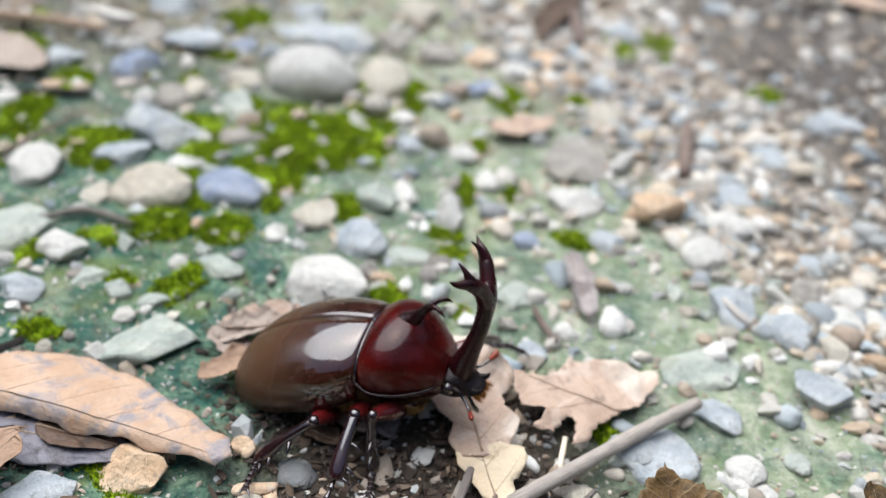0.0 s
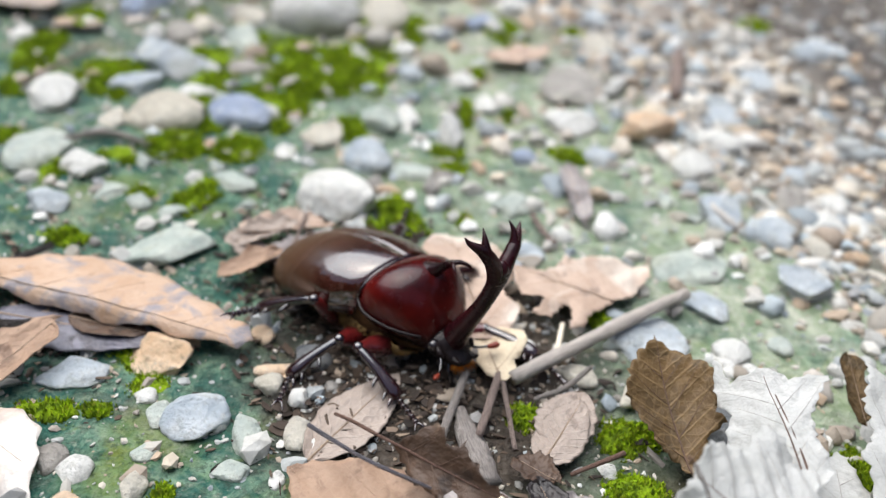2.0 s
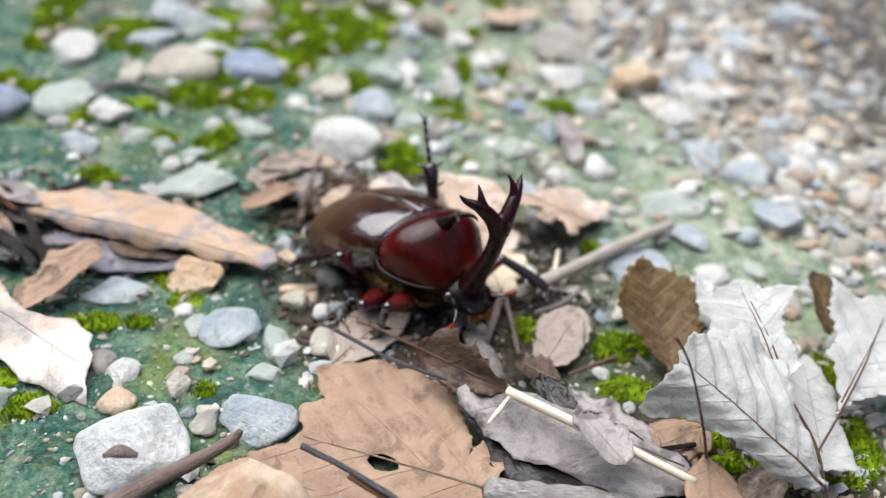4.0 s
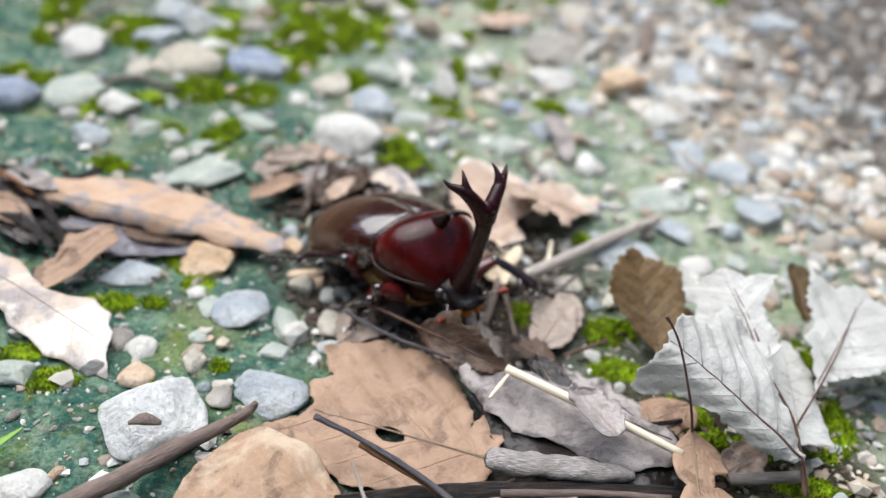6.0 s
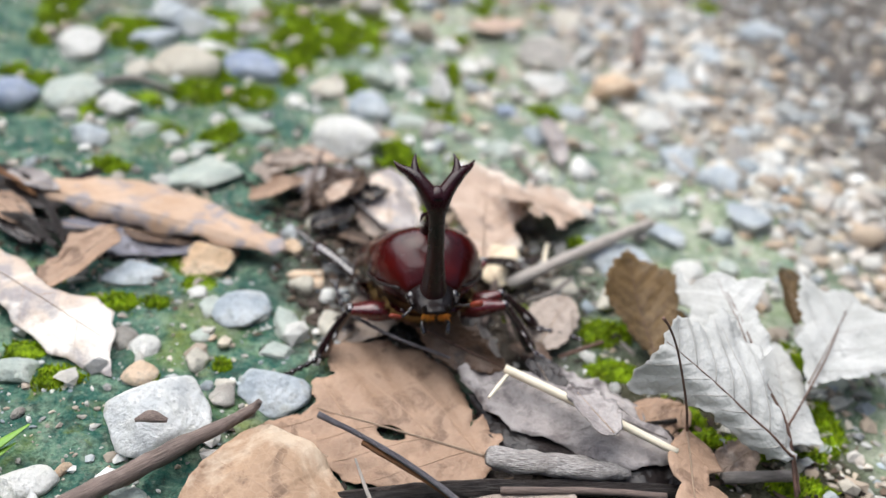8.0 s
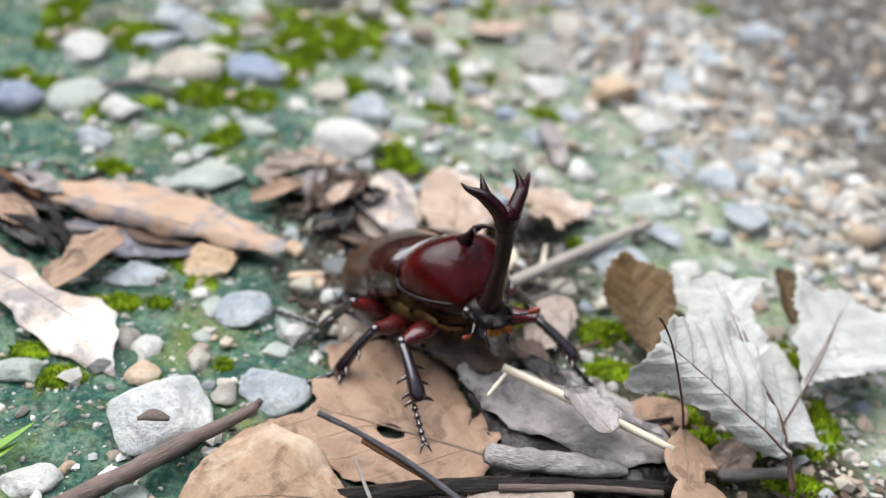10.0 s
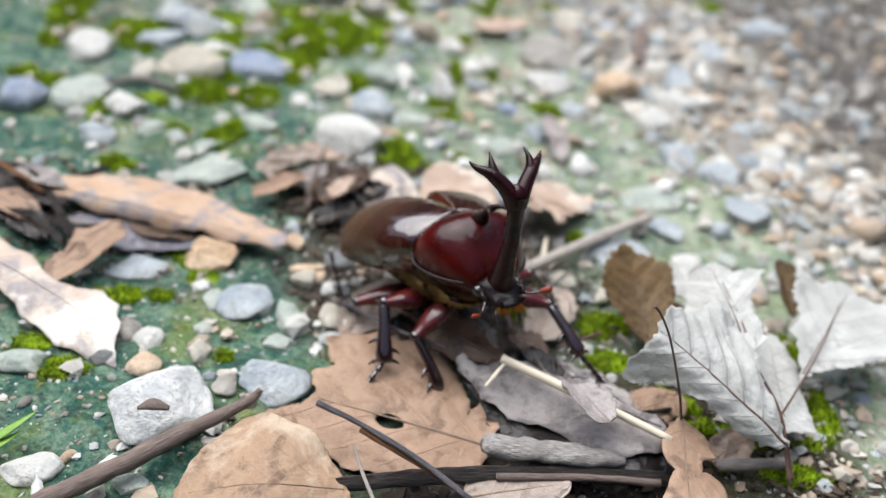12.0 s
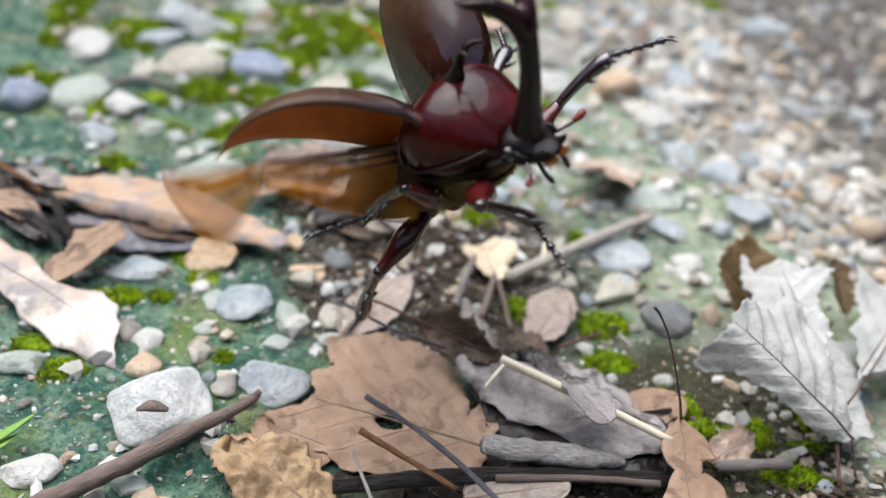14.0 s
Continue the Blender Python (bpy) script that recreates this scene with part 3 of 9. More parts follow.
# ---- leaves ----
def profile(kind, u, side, seed):
    """Half width (0..1) of a blade at u from its base to its tip."""
    if kind == "lance":
        w = math.sin(math.pi * u ** 0.85) ** 0.75
    elif kind == "oval":
        w = math.sin(math.pi * u ** 0.8) ** 0.6
    elif kind == "lobed":
        w = math.sin(math.pi * min(1, u * 0.97 + 0.02) ** 0.75) ** 0.5
        w *= 0.5 + 0.54 * abs(math.sin(u * 7.2 + 0.9 * side + seed)) ** 0.8
        w *= 1 - 0.06 * ((u * 21) % 1.0)
    else:
        w = max(0.0, math.sin(math.pi * u ** 0.9)) ** 0.33
        w *= 0.78 + 0.4 * noise.noise(Vector((u * 4, side * 3.0, seed))) + 0.16 * noise.noise(Vector((u * 13, side * 5.0, seed)))
    ragged = 1 + 0.12 * noise.noise(Vector((u * 14, side * 2.0, seed * 1.7)))
    return max(w * ragged, 0.012)


def lie(base, tip, roll=0.0):
    """The pose of a leaf whose midrib runs from base to tip."""
    ax = (Vector(tip) - Vector(base)).normalized()
    side = Vector((0, 0, 1)).cross(ax)
    side = side.normalized() if side.length > 1e-3 else Vector((0, 1, 0))
    return Matrix.Translation(Vector(base) * C) @ Matrix((ax, side, ax.cross(side))).transposed().to_4x4() @ Matrix.Rotation(radians(roll), 4, "X")


def leaf(name, base, tip, width, mat, label, kind="oval", roll=0.0, curl=0.0, wrinkle=0.05, seed=1):
    """A small dead leaf or scrap from its base to its tip. roll turns it about that line (0 lies flat), curl rolls its sides up (+) or down (-), in degrees."""
    long = (Vector(tip) - Vector(base)).length
    nu, nv, rib = 44, 24, 0.018 if kind == "scrap" else 0.028
    rib_pts, grid, uvs = [], [], []
    for i in range(nu + 1):
        u = i / nu
        row, ruv = [], []
        for j in range(nv + 1):
            v = j / nv * 2 - 1
            sgn = 1 if v >= 0 else -1
            d = abs(v) * profile(kind, u, sgn, seed) * width / 2
            yy, zz = d, 0.0
            if abs(curl) > 1:
                k = radians(curl) / max(width / 2, 1e-3)
                yy, zz = math.sin(k * d) / k, (1 - math.cos(k * d)) / k
            wv = wrinkle * width * (noise.noise(Vector((u * 4.0, v * 2.2, seed * 2.3))) + 0.45 * noise.noise(Vector((u * 11.0, v * 6.0, seed)))
                                    + 0.03 * math.cos(2 * math.pi * (u * 9.0 - abs(v) * 2.2)))
            # torn ends of a scrap run unevenly across it
            torn = 0.16 * noise.noise(Vector((v * 2.6, seed * 3.7, 4.0 if u > 0.5 else 9.0))) * abs(2 * u - 1) ** 2 if kind == "scrap" else 0.0
            row.append(Vector(((u + torn) * long, sgn * yy, zz + wv * min(1, abs(v) * 2 + 0.3))))
            ruv.append((u, v / 2 + 0.5))
        grid.append(row)
        uvs.append(ruv)
        rib_pts.append(row[nv // 2] + Vector((0, 0, -0.2 * rib)))
    bm = bmesh.new()
    uvl = bm.loops.layers.uv.verify()
    tops = [[bm.verts.new(p) for p in row] for row in grid]
    lows = [[bm.verts.new(p - Vector((0, 0, 0.014))) for p in row] for row in grid]

    def face(vs, ts):
        f = bm.faces.new(vs)
        for lp, t in zip(f.loops, ts):
            lp[uvl].uv = t

    for i in range(nu):
        for j in range(nv):
            ring = ((i, j), (i + 1, j), (i + 1, j + 1), (i, j + 1))
            ts = [uvs[a][b] for a, b in ring]
            face([tops[a][b] for a, b in ring], ts)
            face([lows[a][b] for a, b in reversed(ring)], ts[::-1])
            for (a, b), (c, d), rim in ((ring[0], ring[1], j == 0), (ring[1], ring[2], i == nu - 1), (ring[2], ring[3], j == nv - 1), (ring[3], ring[0], i == 0)):
                if rim:
                    face([tops[c][d], tops[a][b], lows[a][b], lows[c][d]], [uvs[c][d], uvs[a][b], uvs[a][b], uvs[c][d]])
    ob = new(name, None)
    ob.matrix_basis = lie(base, tip, roll)
    tagged(ob, label, "leaf", "fallen leaves")
    part("blade", bm, mat, ob)
    part("midrib", tube(bmesh.new(), [(*p, rib * (1 - 0.75 * i / 11)) for i, p in enumerate(rib_pts[::4])], 2, 6), WOOD_TAN, ob)
    return ob


def vein_mat(name, light, dark):
    m = Mat(name, 0.65, spec=0.3)
    m.color(m.mix(m.noise(300, 3), dark, light))
    return m.m


VEIN_PALE, VEIN_GREY, VEIN_DARK = vein_mat("pale_leaf_vein", (0.48, 0.33, 0.225), (0.36, 0.235, 0.16)), vein_mat("grey_leaf_vein", (0.48, 0.46, 0.43), (0.30, 0.28, 0.25)), vein_mat("brown_leaf_vein", (0.16, 0.10, 0.07), (0.09, 0.055, 0.04))


def inside(p, ring):
    hit, n = False, len(ring)
    for i in range(n):
        a, b = ring[i], ring[(i + 1) % n]
        if (a[1] > p[1]) != (b[1] > p[1]) and p[0] < (b[0] - a[0]) * (p[1] - a[1]) / (b[1] - a[1]) + a[0]:
            hit = not hit
    return hit


def lobed_leaf(name, base, tip, lobes, mat, label, roll=0.0, folds=(0.0, 0.0), cup=0.0, bend=0.0, wrinkle=0.05, teeth=0.03, edge=0.06, seed=1, hole=None,
               veins=5, vein_mat=None, rib=0.03, rib_mat=None, stalk=(), slant=48.0, fold_round=0.12, groove=0.03):
    """A dead leaf with free lobes: lobe tips and notches (along, across) in cm from its base, the midrib along x. folds bends the right (+) and left half down,
    in degrees; cup and bend arch it across and along; veins run from the midrib in pairs; stalk goes on from the base through a few points."""
    long = (Vector(tip) - Vector(base)).length
    rnd = random.Random(seed)
    ring, n = [], len(lobes)
    for i in range(n):
        a, b = Vector(lobes[i]), Vector(lobes[(i + 1) % n])
        k = max(2, int((b - a).length / 0.09))
        out = Vector((b.y - a.y, a.x - b.x)).normalized()
        for j in range(k):
            p = a.lerp(b, j / k)
            bow = math.sin(math.pi * j / k) * 0.06 * (b - a).length
            jag = teeth * (1 if j % 3 == 1 else -0.4) * (0.4 + rnd.random()) + 0.05 * noise.noise(Vector((p.x * 3, p.y * 3, seed)))
            ring.append(p + out * ((bow + jag) if j else 0.0))
    area = sum(a.x * b.y - b.x * a.y for a, b in zip(ring, ring[1:] + ring[:1]))
    if area < 0:
        ring.reverse()
    pts, edges = list(ring), [(i, (i + 1) % len(ring)) for i in range(len(ring))]
    gap = None
    if hole:
        gap = [Vector((hole[0] + hole[2] * math.cos(0.42 * k) * (1.25 + 0.25 * noise.noise(Vector((k * 0.7, seed, 0)))), hole[1] + hole[2] * math.sin(0.42 * k) * 0.8)) for k in range(15)]
        k0 = len(pts)
        pts += gap
        edges += [(k0 + i, k0 + (i + 1) % 15) for i in range(15)]
    xs, ys = [p.x for p in ring], [p.y for p in ring]
    step = max(0.075, long / 42)
    arr = np.array([(p.x, p.y) for p in ring])
    nx, ny = int((max(xs) - min(xs)) / step) + 1, int((max(ys) - min(ys)) / step) + 1
    for i in range(nx):
        for j in range(ny):
            p = Vector((min(xs) + (i + 0.5 + rnd.uniform(-0.2, 0.2)) * step, min(ys) + (j + 0.5 + rnd.uniform(-0.2, 0.2)) * step))
            if inside(p, ring) and np.min(np.hypot(arr[:, 0] - p.x, arr[:, 1] - p.y)) > 0.5 * step and not (gap and inside(p, gap)):
                pts.append(p)
    flat, _, faces, *_ = geometry.delaunay_2d_cdt(pts, edges, [], 1, 1e-5)
    tris = []
    for f in faces:
        c = sum((flat[i] for i in f), Vector((0, 0))) / len(f)
        if inside(c, ring) and not (gap and inside(c, gap)):
            tris.append(f)
    half = max(max(ys), -min(ys))

    def surface(x, y):
        """The bent place of a point of the flat leaf."""
        d, sgn = abs(y), 1 if y >= 0 else -1
        a, yy, zz = radians(folds[0] if y >= 0 else folds[1]), d, 0.0
        if abs(a) > 0.02:
            r = fold_round
            if d < r * abs(a):
                yy, zz = r * math.sin(d / r), -math.copysign(r * (1 - math.cos(d / r)), a)
            else:
                k = d - r * abs(a)
                yy, zz = r * math.sin(abs(a)) + k * math.cos(a), -math.copysign(r * (1 - math.cos(a)), a) - k * math.sin(a)
        near = float(np.min(np.hypot(arr[:, 0] - x, arr[:, 1] - y)))
        zz += cup * (d / half) ** 2 + bend * math.sin(math.pi * min(1.0, max(0.0, x / long)))
        zz += wrinkle * long * 0.5 * (noise.noise(Vector((x * 0.9, y * 0.9, seed * 2.3))) + 0.4 * noise.noise(Vector((x * 2.6, y * 2.6, seed)))) * min(1.0, 0.25 + d)
        zz += edge * math.exp(-near / 0.22) * 2.0 * noise.noise(Vector((x * 1.5, y * 1.5, seed * 0.7)))
        # the blade swells between its side veins
        zz += groove * min(1.0, d / 0.3) * abs(math.sin(math.pi * (x - d / math.tan(radians(slant))) * veins / long))
        return Vector((x, sgn * yy, zz))
    bm = bmesh.new()
    uvl = bm.loops.layers.uv.verify()
    used = sorted({i for f in tris for i in f})
    place = {i: surface(flat[i].x, flat[i].y) for i in used}
    tops = {i: bm.verts.new(place[i]) for i in used}
    lows = {i: bm.verts.new(place[i] - Vector((0, 0, 0.014))) for i in used}
    uv = {i: (flat[i].x / long, 0.5 + 0.48 * flat[i].y / half) for i in used}

    def face(vs, ids):
        f = bm.faces.new(vs)
        for lp, i in zip(f.loops, ids):
            lp[uvl].uv = uv[i]
    seen = {}
    for f in tris:
        for a, b in zip(f, f[1:] + f[:1]):
            seen[(a, b)] = 1
    for f in tris:
        face([tops[i] for i in f], f)
        face([lows[i] for i in reversed(f)], f[::-1])
        for a, b in zip(f, f[1:] + f[:1]):
            if (b, a) not in seen:
                face([tops[b], tops[a], lows[a], lows[b]], (b, a, a, b))
    ob = new(name, None)
    ob.matrix_basis = lie(base, tip, roll)
    tagged(ob, label, "leaf", "fallen leaves")
    part("blade", bm, mat, ob)
    line = [surface(long * i / 14, 0.0) + Vector((0, 0, 0.2 * rib)) for i in range(15) if inside((long * i / 14 + 1e-3, 1e-3), ring)]
    rib_pts = [(*p, rib * (1 - 0.75 * i / max(1, len(line) - 1))) for i, p in enumerate(line)]
    part("midrib", tube(bmesh.new(), [(*q, rib * 1.3) for q in stalk] + rib_pts, 2, 6), rib_mat or WOOD_TAN, ob)
    if veins:
        for k in range(veins):
            for sgn in (-1, 1):
                x0 = long * (k + 0.35 + 0.25 * (sgn > 0)) / veins
                a, trail, d = radians(slant + rnd.uniform(-6, 6)), [], 0.0
                while d < 5.0:
                    x, y = x0 + d * math.cos(a) + 0.06 * d * d, sgn * (d * math.sin(a) + 0.004)
                    if not inside((x, y), ring) or (gap and inside((x, y), gap)):
                        break
                    trail.append(surface(x, y))
                    d += 0.16
                if len(trail) > 3:
                    part("vein", tube(bmesh.new(), [(p.x, p.y, p.z + 0.002, 0.42 * rib * (1 - 0.8 * i / len(trail))) for i, p in enumerate(trail)], 1, 5), vein_mat or VEIN_PALE, ob)
    return ob


# ---- sticks ----
def stick(name, points, mat, label, category="twig", rough=0.25, seed=1.0, sides=10, flat=1.0, steps=6):
    """A stick through a few (x, y, z, radius) points."""
    o = points[0]
    bm = tube(bmesh.new(), [(p[0] - o[0], p[1] - o[1], p[2] - o[2], p[3]) for p in points], steps, sides, flat, rough, seed)
    return thing(name, bm, mat, at_cm(o[0], o[1], o[2]), label, category, "twigs and sticks")


# ---- larger stones ----
stone(-14.10, 34.24, 1.20, 0.75, 0.41, 5, STONE_WHITE, "off-white quartz pebble on the ground", 0.60, 0.34)
stone(-11.85, 35.52, 1.17, 0.68, 0.38, 5, STONE_BLUE, "smooth blue-grey pebble on greenish ground", 0.40, 0.34)
stone(-9.91, 32.99, 1.26, 1.25, 0.44, 25, STONE_BLUE, "blue-grey weathered stone chip set in the damp earth", 0.90, 0.34)
stone(-8.36, 32.94, 0.45, 0.71, 0.25, 5, STONE_PURPLE, "violet-grey smooth pebble on the ground", 0.35, 0.34)
stone(-13.77, 30.07, 0.85, 0.81, 0.45, -30, STONE_BLUE, "smooth blue-grey pebble on greenish ground", 0.70, 0.34)
stone(-11.19, 30.01, 0.83, 1.02, 0.45, 5, STONE_PURPLE, "bluish violet-grey stone beside the moss", 0.50, 0.34)
stone(-11.69, 32.59, 0.80, 0.87, 0.44, 5, STONE_TAUPE, "taupe stone chip lying among leaves", 0.50, 0.34)
stone(-5.39, 30.51, 1.43, 1.30, 0.85, -14, STONE_PALE, "smooth light grey river pebble beside the moss", 0.05, 0.30)
stone(-3.03, 31.34, 0.77, 1.31, 0.42, 5, STONE_BUFF, "smooth buff river pebble half sunk in moss", 0.02, 0.34)
stone(-9.52, 28.18, 0.63, 0.75, 0.34, 5, STONE_TAUPE, "brownish grey angular stone in the ground", 0.40, 0.34)
stone(-9.03, 28.98, 0.41, 0.70, 0.23, 5, STONE_BUFF, "pale buff pebble lying on the ground", 0.30, 0.34)
stone(-7.41, 28.15, 0.94, 1.18, 0.37, 5, STONE_GREEN, "pale green-grey stone sunk in the earth", 0.90, 0.34)
stone(-7.57, 30.00, 0.61, 0.65, 0.33, 5, STONE_BUFF, "smooth buff river pebble half sunk in moss", 0.30, 0.34)
stone(-9.25, 26.25, 1.20, 1.45, 0.50, 16, STONE_BLUE, "blue-grey weathered stone chip set in the damp earth", 0.80, 0.34)
stone(-9.50, 24.29, 0.86, 0.70, 0.28, 21, STONE_BLUE, "smooth blue-grey pebble on greenish ground", 0.50, 0.34)
stone(-11.63, 22.91, 0.64, 0.82, 0.45, 5, STONE_WHITE, "whitish rounded pebble on gravelly ground", 0.10, 0.34)
stone(-8.21, 22.42, 1.05, 0.87, 0.48, -5, STONE_BUFF, "pale buff pebble lying on the ground", 0.10, 0.34)
stone(-6.19, 22.90, 0.84, 0.72, 0.39, -18, STONE_PURPLE, "violet-grey smooth pebble on the ground", 0.25, 0.34)
stone(-5.48, 23.25, 0.39, 0.53, 0.21, 5, STONE_WHITE, "whitish rounded pebble on gravelly ground", 0.40, 0.34)
stone(-7.87, 24.02, 0.40, 0.39, 0.22, 5, STONE_WHITE, "off-white quartz pebble on the ground", 0.20, 0.34)
stone(-6.92, 26.27, 0.44, 0.40, 0.22, 5, STONE_TAUPE, "taupe stone chip lying among leaves", 0.20, 0.34)
stone(-7.88, 25.86, 0.30, 0.32, 0.17, 5, STONE_WHITE, "whitish rounded pebble on gravelly ground", 0.10, 0.34)
stone(-1.21, 30.35, 0.39, 0.86, 0.16, -71, STONE_WHITE, "off-white quartz pebble on the ground", 0.70, 0.34)
stone(-2.13, 28.75, 0.47, 0.41, 0.22, 5, STONE_WHITE, "whitish rounded pebble on gravelly ground", 0.20, 0.34)
stone(-1.79, 26.79, 0.51, 0.48, 0.26, 5, STONE_BLUE, "smooth blue-grey pebble on greenish ground", 0.40, 0.34)
stone(0.02, 26.83, 0.41, 0.51, 0.23, 5, STONE_WHITE, "off-white quartz pebble on the ground", 0.30, 0.34)
stone(0.41, 31.42, 0.48, 0.62, 0.26, 5, STONE_PURPLE, "bluish violet-grey stone beside the moss", 0.40, 0.34)
stone(-2.01, 23.52, 0.66, 0.69, 0.36, 5, STONE_GREEN, "greenish grey stone dulled by algae", 0.60, 0.34)
stone(-1.43, 24.00, 0.38, 0.66, 0.21, 5, STONE_WHITE, "whitish rounded pebble on gravelly ground", 0.50, 0.34)
stone(-3.82, 22.39, 0.59, 0.83, 0.32, 5, STONE_BUFF, "smooth buff river pebble half sunk in moss", 0.60, 0.34)
stone(-2.27, 21.29, 0.61, 0.71, 0.34, 5, STONE_BLUE, "blue-grey weathered stone chip set in the damp earth", 0.10, 0.34)
stone(0.0, 23.25, 0.44, 0.95, 0.46, 8, STONE_PALE, "light grey-brown block of stone in the ground", 0.60, 0.34)
stone(-1.05, 21.02, 0.61, 0.39, 0.14, 5, STONE_GREEN, "pale green-grey stone sunk in the earth", 0.20, 0.34)
stone(0.79, 25.36, 0.41, 0.55, 0.23, 5, STONE_WHITE, "off-white quartz pebble on the ground", 0.40, 0.34)
stone(3.27, 24.69, 0.74, 1.06, 0.30, -50, STONE_WHITE, "whitish rounded pebble on gravelly ground", 0.90, 0.34)
stone(5.62, 24.3, 0.78, 1.05, 0.48, -32, STONE_ORANGE, "orange-tan rough stone standing in the gravel", 0.45, 0.25)
stone(4.55, 30.60, 0.55, 0.64, 0.30, 5, STONE_BUFF, "pale buff pebble lying on the ground", 0.20, 0.34)
stone(2.55, 34.63, 0.54, 0.69, 0.30, 5, STONE_ORANGE, "rusty orange stone with a pale worn face", 0.20, 0.34)
stone(1.52, 33.35, 0.50, 0.57, 0.28, 5, STONE_WHITE, "off-white quartz pebble on the ground", 0.20, 0.34)
stone(0.13, 34.54, 0.75, 0.94, 0.30, 5, STONE_ORANGE, "orange-tan rough stone in the gravel", 0.50, 0.34)
stone(1.97, 22.25, 0.40, 0.40, 0.22, 5, STONE_PURPLE, "violet-grey smooth pebble on the ground", 0.30, 0.34)
stone(3.68, 27.13, 1.20, 1.48, 0.24, -33, STONE_TAUPE, "taupe stone chip lying among leaves", 0.50, 0.34)
stone(6.44, 23.49, 0.28, 0.38, 0.15, 5, STONE_WHITE, "whitish rounded pebble on gravelly ground", 0.05, 0.34)
stone(7.76, 24.33, 0.71, 0.56, 0.31, -11, STONE_WHITE, "off-white quartz pebble on the ground", 0.20, 0.34)
stone(6.86, 22.44, 0.61, 0.68, 0.34, 32, STONE_WHITE, "whitish rounded pebble on gravelly ground", 0.30, 0.34)
stone(7.09, 20.17, 0.68, 0.99, 0.27, -35, STONE_BLUE, "smooth blue-grey pebble on greenish ground", 0.80, 0.34)
stone(8.59, 19.51, 0.54, 0.66, 0.30, 5, STONE_BLUE, "blue-grey weathered stone chip set in the damp earth", 0.20, 0.34)
stone(9.53, 19.19, 0.33, 0.41, 0.18, 5, STONE_BUFF, "smooth buff river pebble half sunk in moss", 0.05, 0.34)
stone(10.06, 20.24, 0.42, 0.57, 0.23, 5, STONE_WHITE, "off-white quartz pebble on the ground", 0.10, 0.34)
stone(10.50, 21.38, 0.40, 0.41, 0.22, 5, STONE_WHITE, "whitish rounded pebble on gravelly ground", 0.10, 0.34)
stone(10.88, 20.44, 0.28, 0.57, 0.15, 5, STONE_WHITE, "off-white quartz pebble on the ground", 0.10, 0.34)
stone(9.48, 21.28, 0.53, 0.57, 0.29, 32, STONE_TAUPE, "brownish grey angular stone in the ground", 0.60, 0.34)
stone(8.63, 17.09, 0.69, 0.66, 0.50, -48, STONE_BLUE, "smooth blue-grey pebble on greenish ground", 0.80, 0.34)
stone(12.65, 32.04, 1.09, 0.89, 0.31, 13, STONE_BLUE, "blue-grey weathered stone chip set in the damp earth", 0.50, 0.34)
stone(9.79, 28.60, 0.64, 0.71, 0.35, -18, STONE_BLUE, "smooth blue-grey pebble on greenish ground", 0.30, 0.34)
stone(7.89, 28.36, 0.55, 0.48, 0.27, 5, STONE_TAUPE, "taupe stone chip lying among leaves", 0.60, 0.34)
stone(2.27, 17.62, 0.38, 0.35, 0.19, 5, STONE_BLUE, "blue-grey weathered stone chip set in the damp earth", 0.40, 0.34)
stone(1.79, 19.71, 0.41, 0.54, 0.23, 5, STONE_GREEN, "greenish grey stone dulled by algae", 0.30, 0.34)
stone(3.06, 18.45, 0.34, 0.37, 0.19, -26, STONE_WHITE, "whitish rounded pebble on gravelly ground", 0.50, 0.34)
stone(6.40, 16.26, 0.61, 0.55, 0.17, 5, STONE_BLUE, "smooth blue-grey pebble on greenish ground", 0.50, 0.34)
stone(4.92, 14.79, 0.75, 0.66, 0.20, 12, STONE_BLUE, "blue-grey weathered stone chip set in the damp earth", 0.80, 0.34)
stone(6.21, 17.60, 0.95, 0.81, 0.16, 5, STONE_GREEN, "pale green-grey stone sunk in the earth", 0.60, 0.34)
stone(6.48, 14.39, 0.28, 0.34, 0.15, 5, STONE_WHITE, "off-white quartz pebble on the ground", 0.10, 0.34)
stone(6.93, 14.14, 0.23, 0.24, 0.13, 5, STONE_WHITE, "whitish rounded pebble on gravelly ground", 0.20, 0.34)
stone(7.81, 15.15, 0.25, 0.30, 0.14, 5, STONE_GREEN, "greenish grey stone dulled by algae", 0.20, 0.34)
stone(-9.27, 19.25, 0.62, 0.61, 0.34, -13, STONE_WHITE, "off-white quartz pebble on the ground", 0.40, 0.34)
stone(-8.33, 18.43, 0.48, 0.40, 0.16, 44, STONE_GREEN, "pale green-grey stone sunk in the earth", 0.40, 0.34)
stone(-9.66, 17.45, 0.54, 0.49, 0.27, 5, STONE_BLUE, "smooth blue-grey pebble on greenish ground", 0.40, 0.34)
stone(-5.50, 19.50, 0.58, 0.47, 0.16, -20, STONE_GREEN, "greenish grey stone dulled by algae", 0.50, 0.34)
stone(-6.19, 16.23, 1.15, 1.55, 0.45, -18, STONE_GREEN, "pale green-grey stone sunk in the earth", 0.90, 0.34)
stone(-10.85, 19.88, 0.72, 1.15, 0.40, 5, STONE_GREEN, "greenish grey stone dulled by algae", 0.50, 0.34)
stone(-7.54, 17.94, 0.34, 0.35, 0.19, 5, STONE_GREEN, "pale green-grey stone sunk in the earth", 0.40, 0.34)
stone(-6.60, 17.82, 0.34, 0.26, 0.14, 5, STONE_GREEN, "greenish grey stone dulled by algae", 0.40, 0.34)
stone(-4.54, 21.21, 0.33, 0.34, 0.18, 5, STONE_WHITE, "whitish rounded pebble on gravelly ground", 0.30, 0.34)
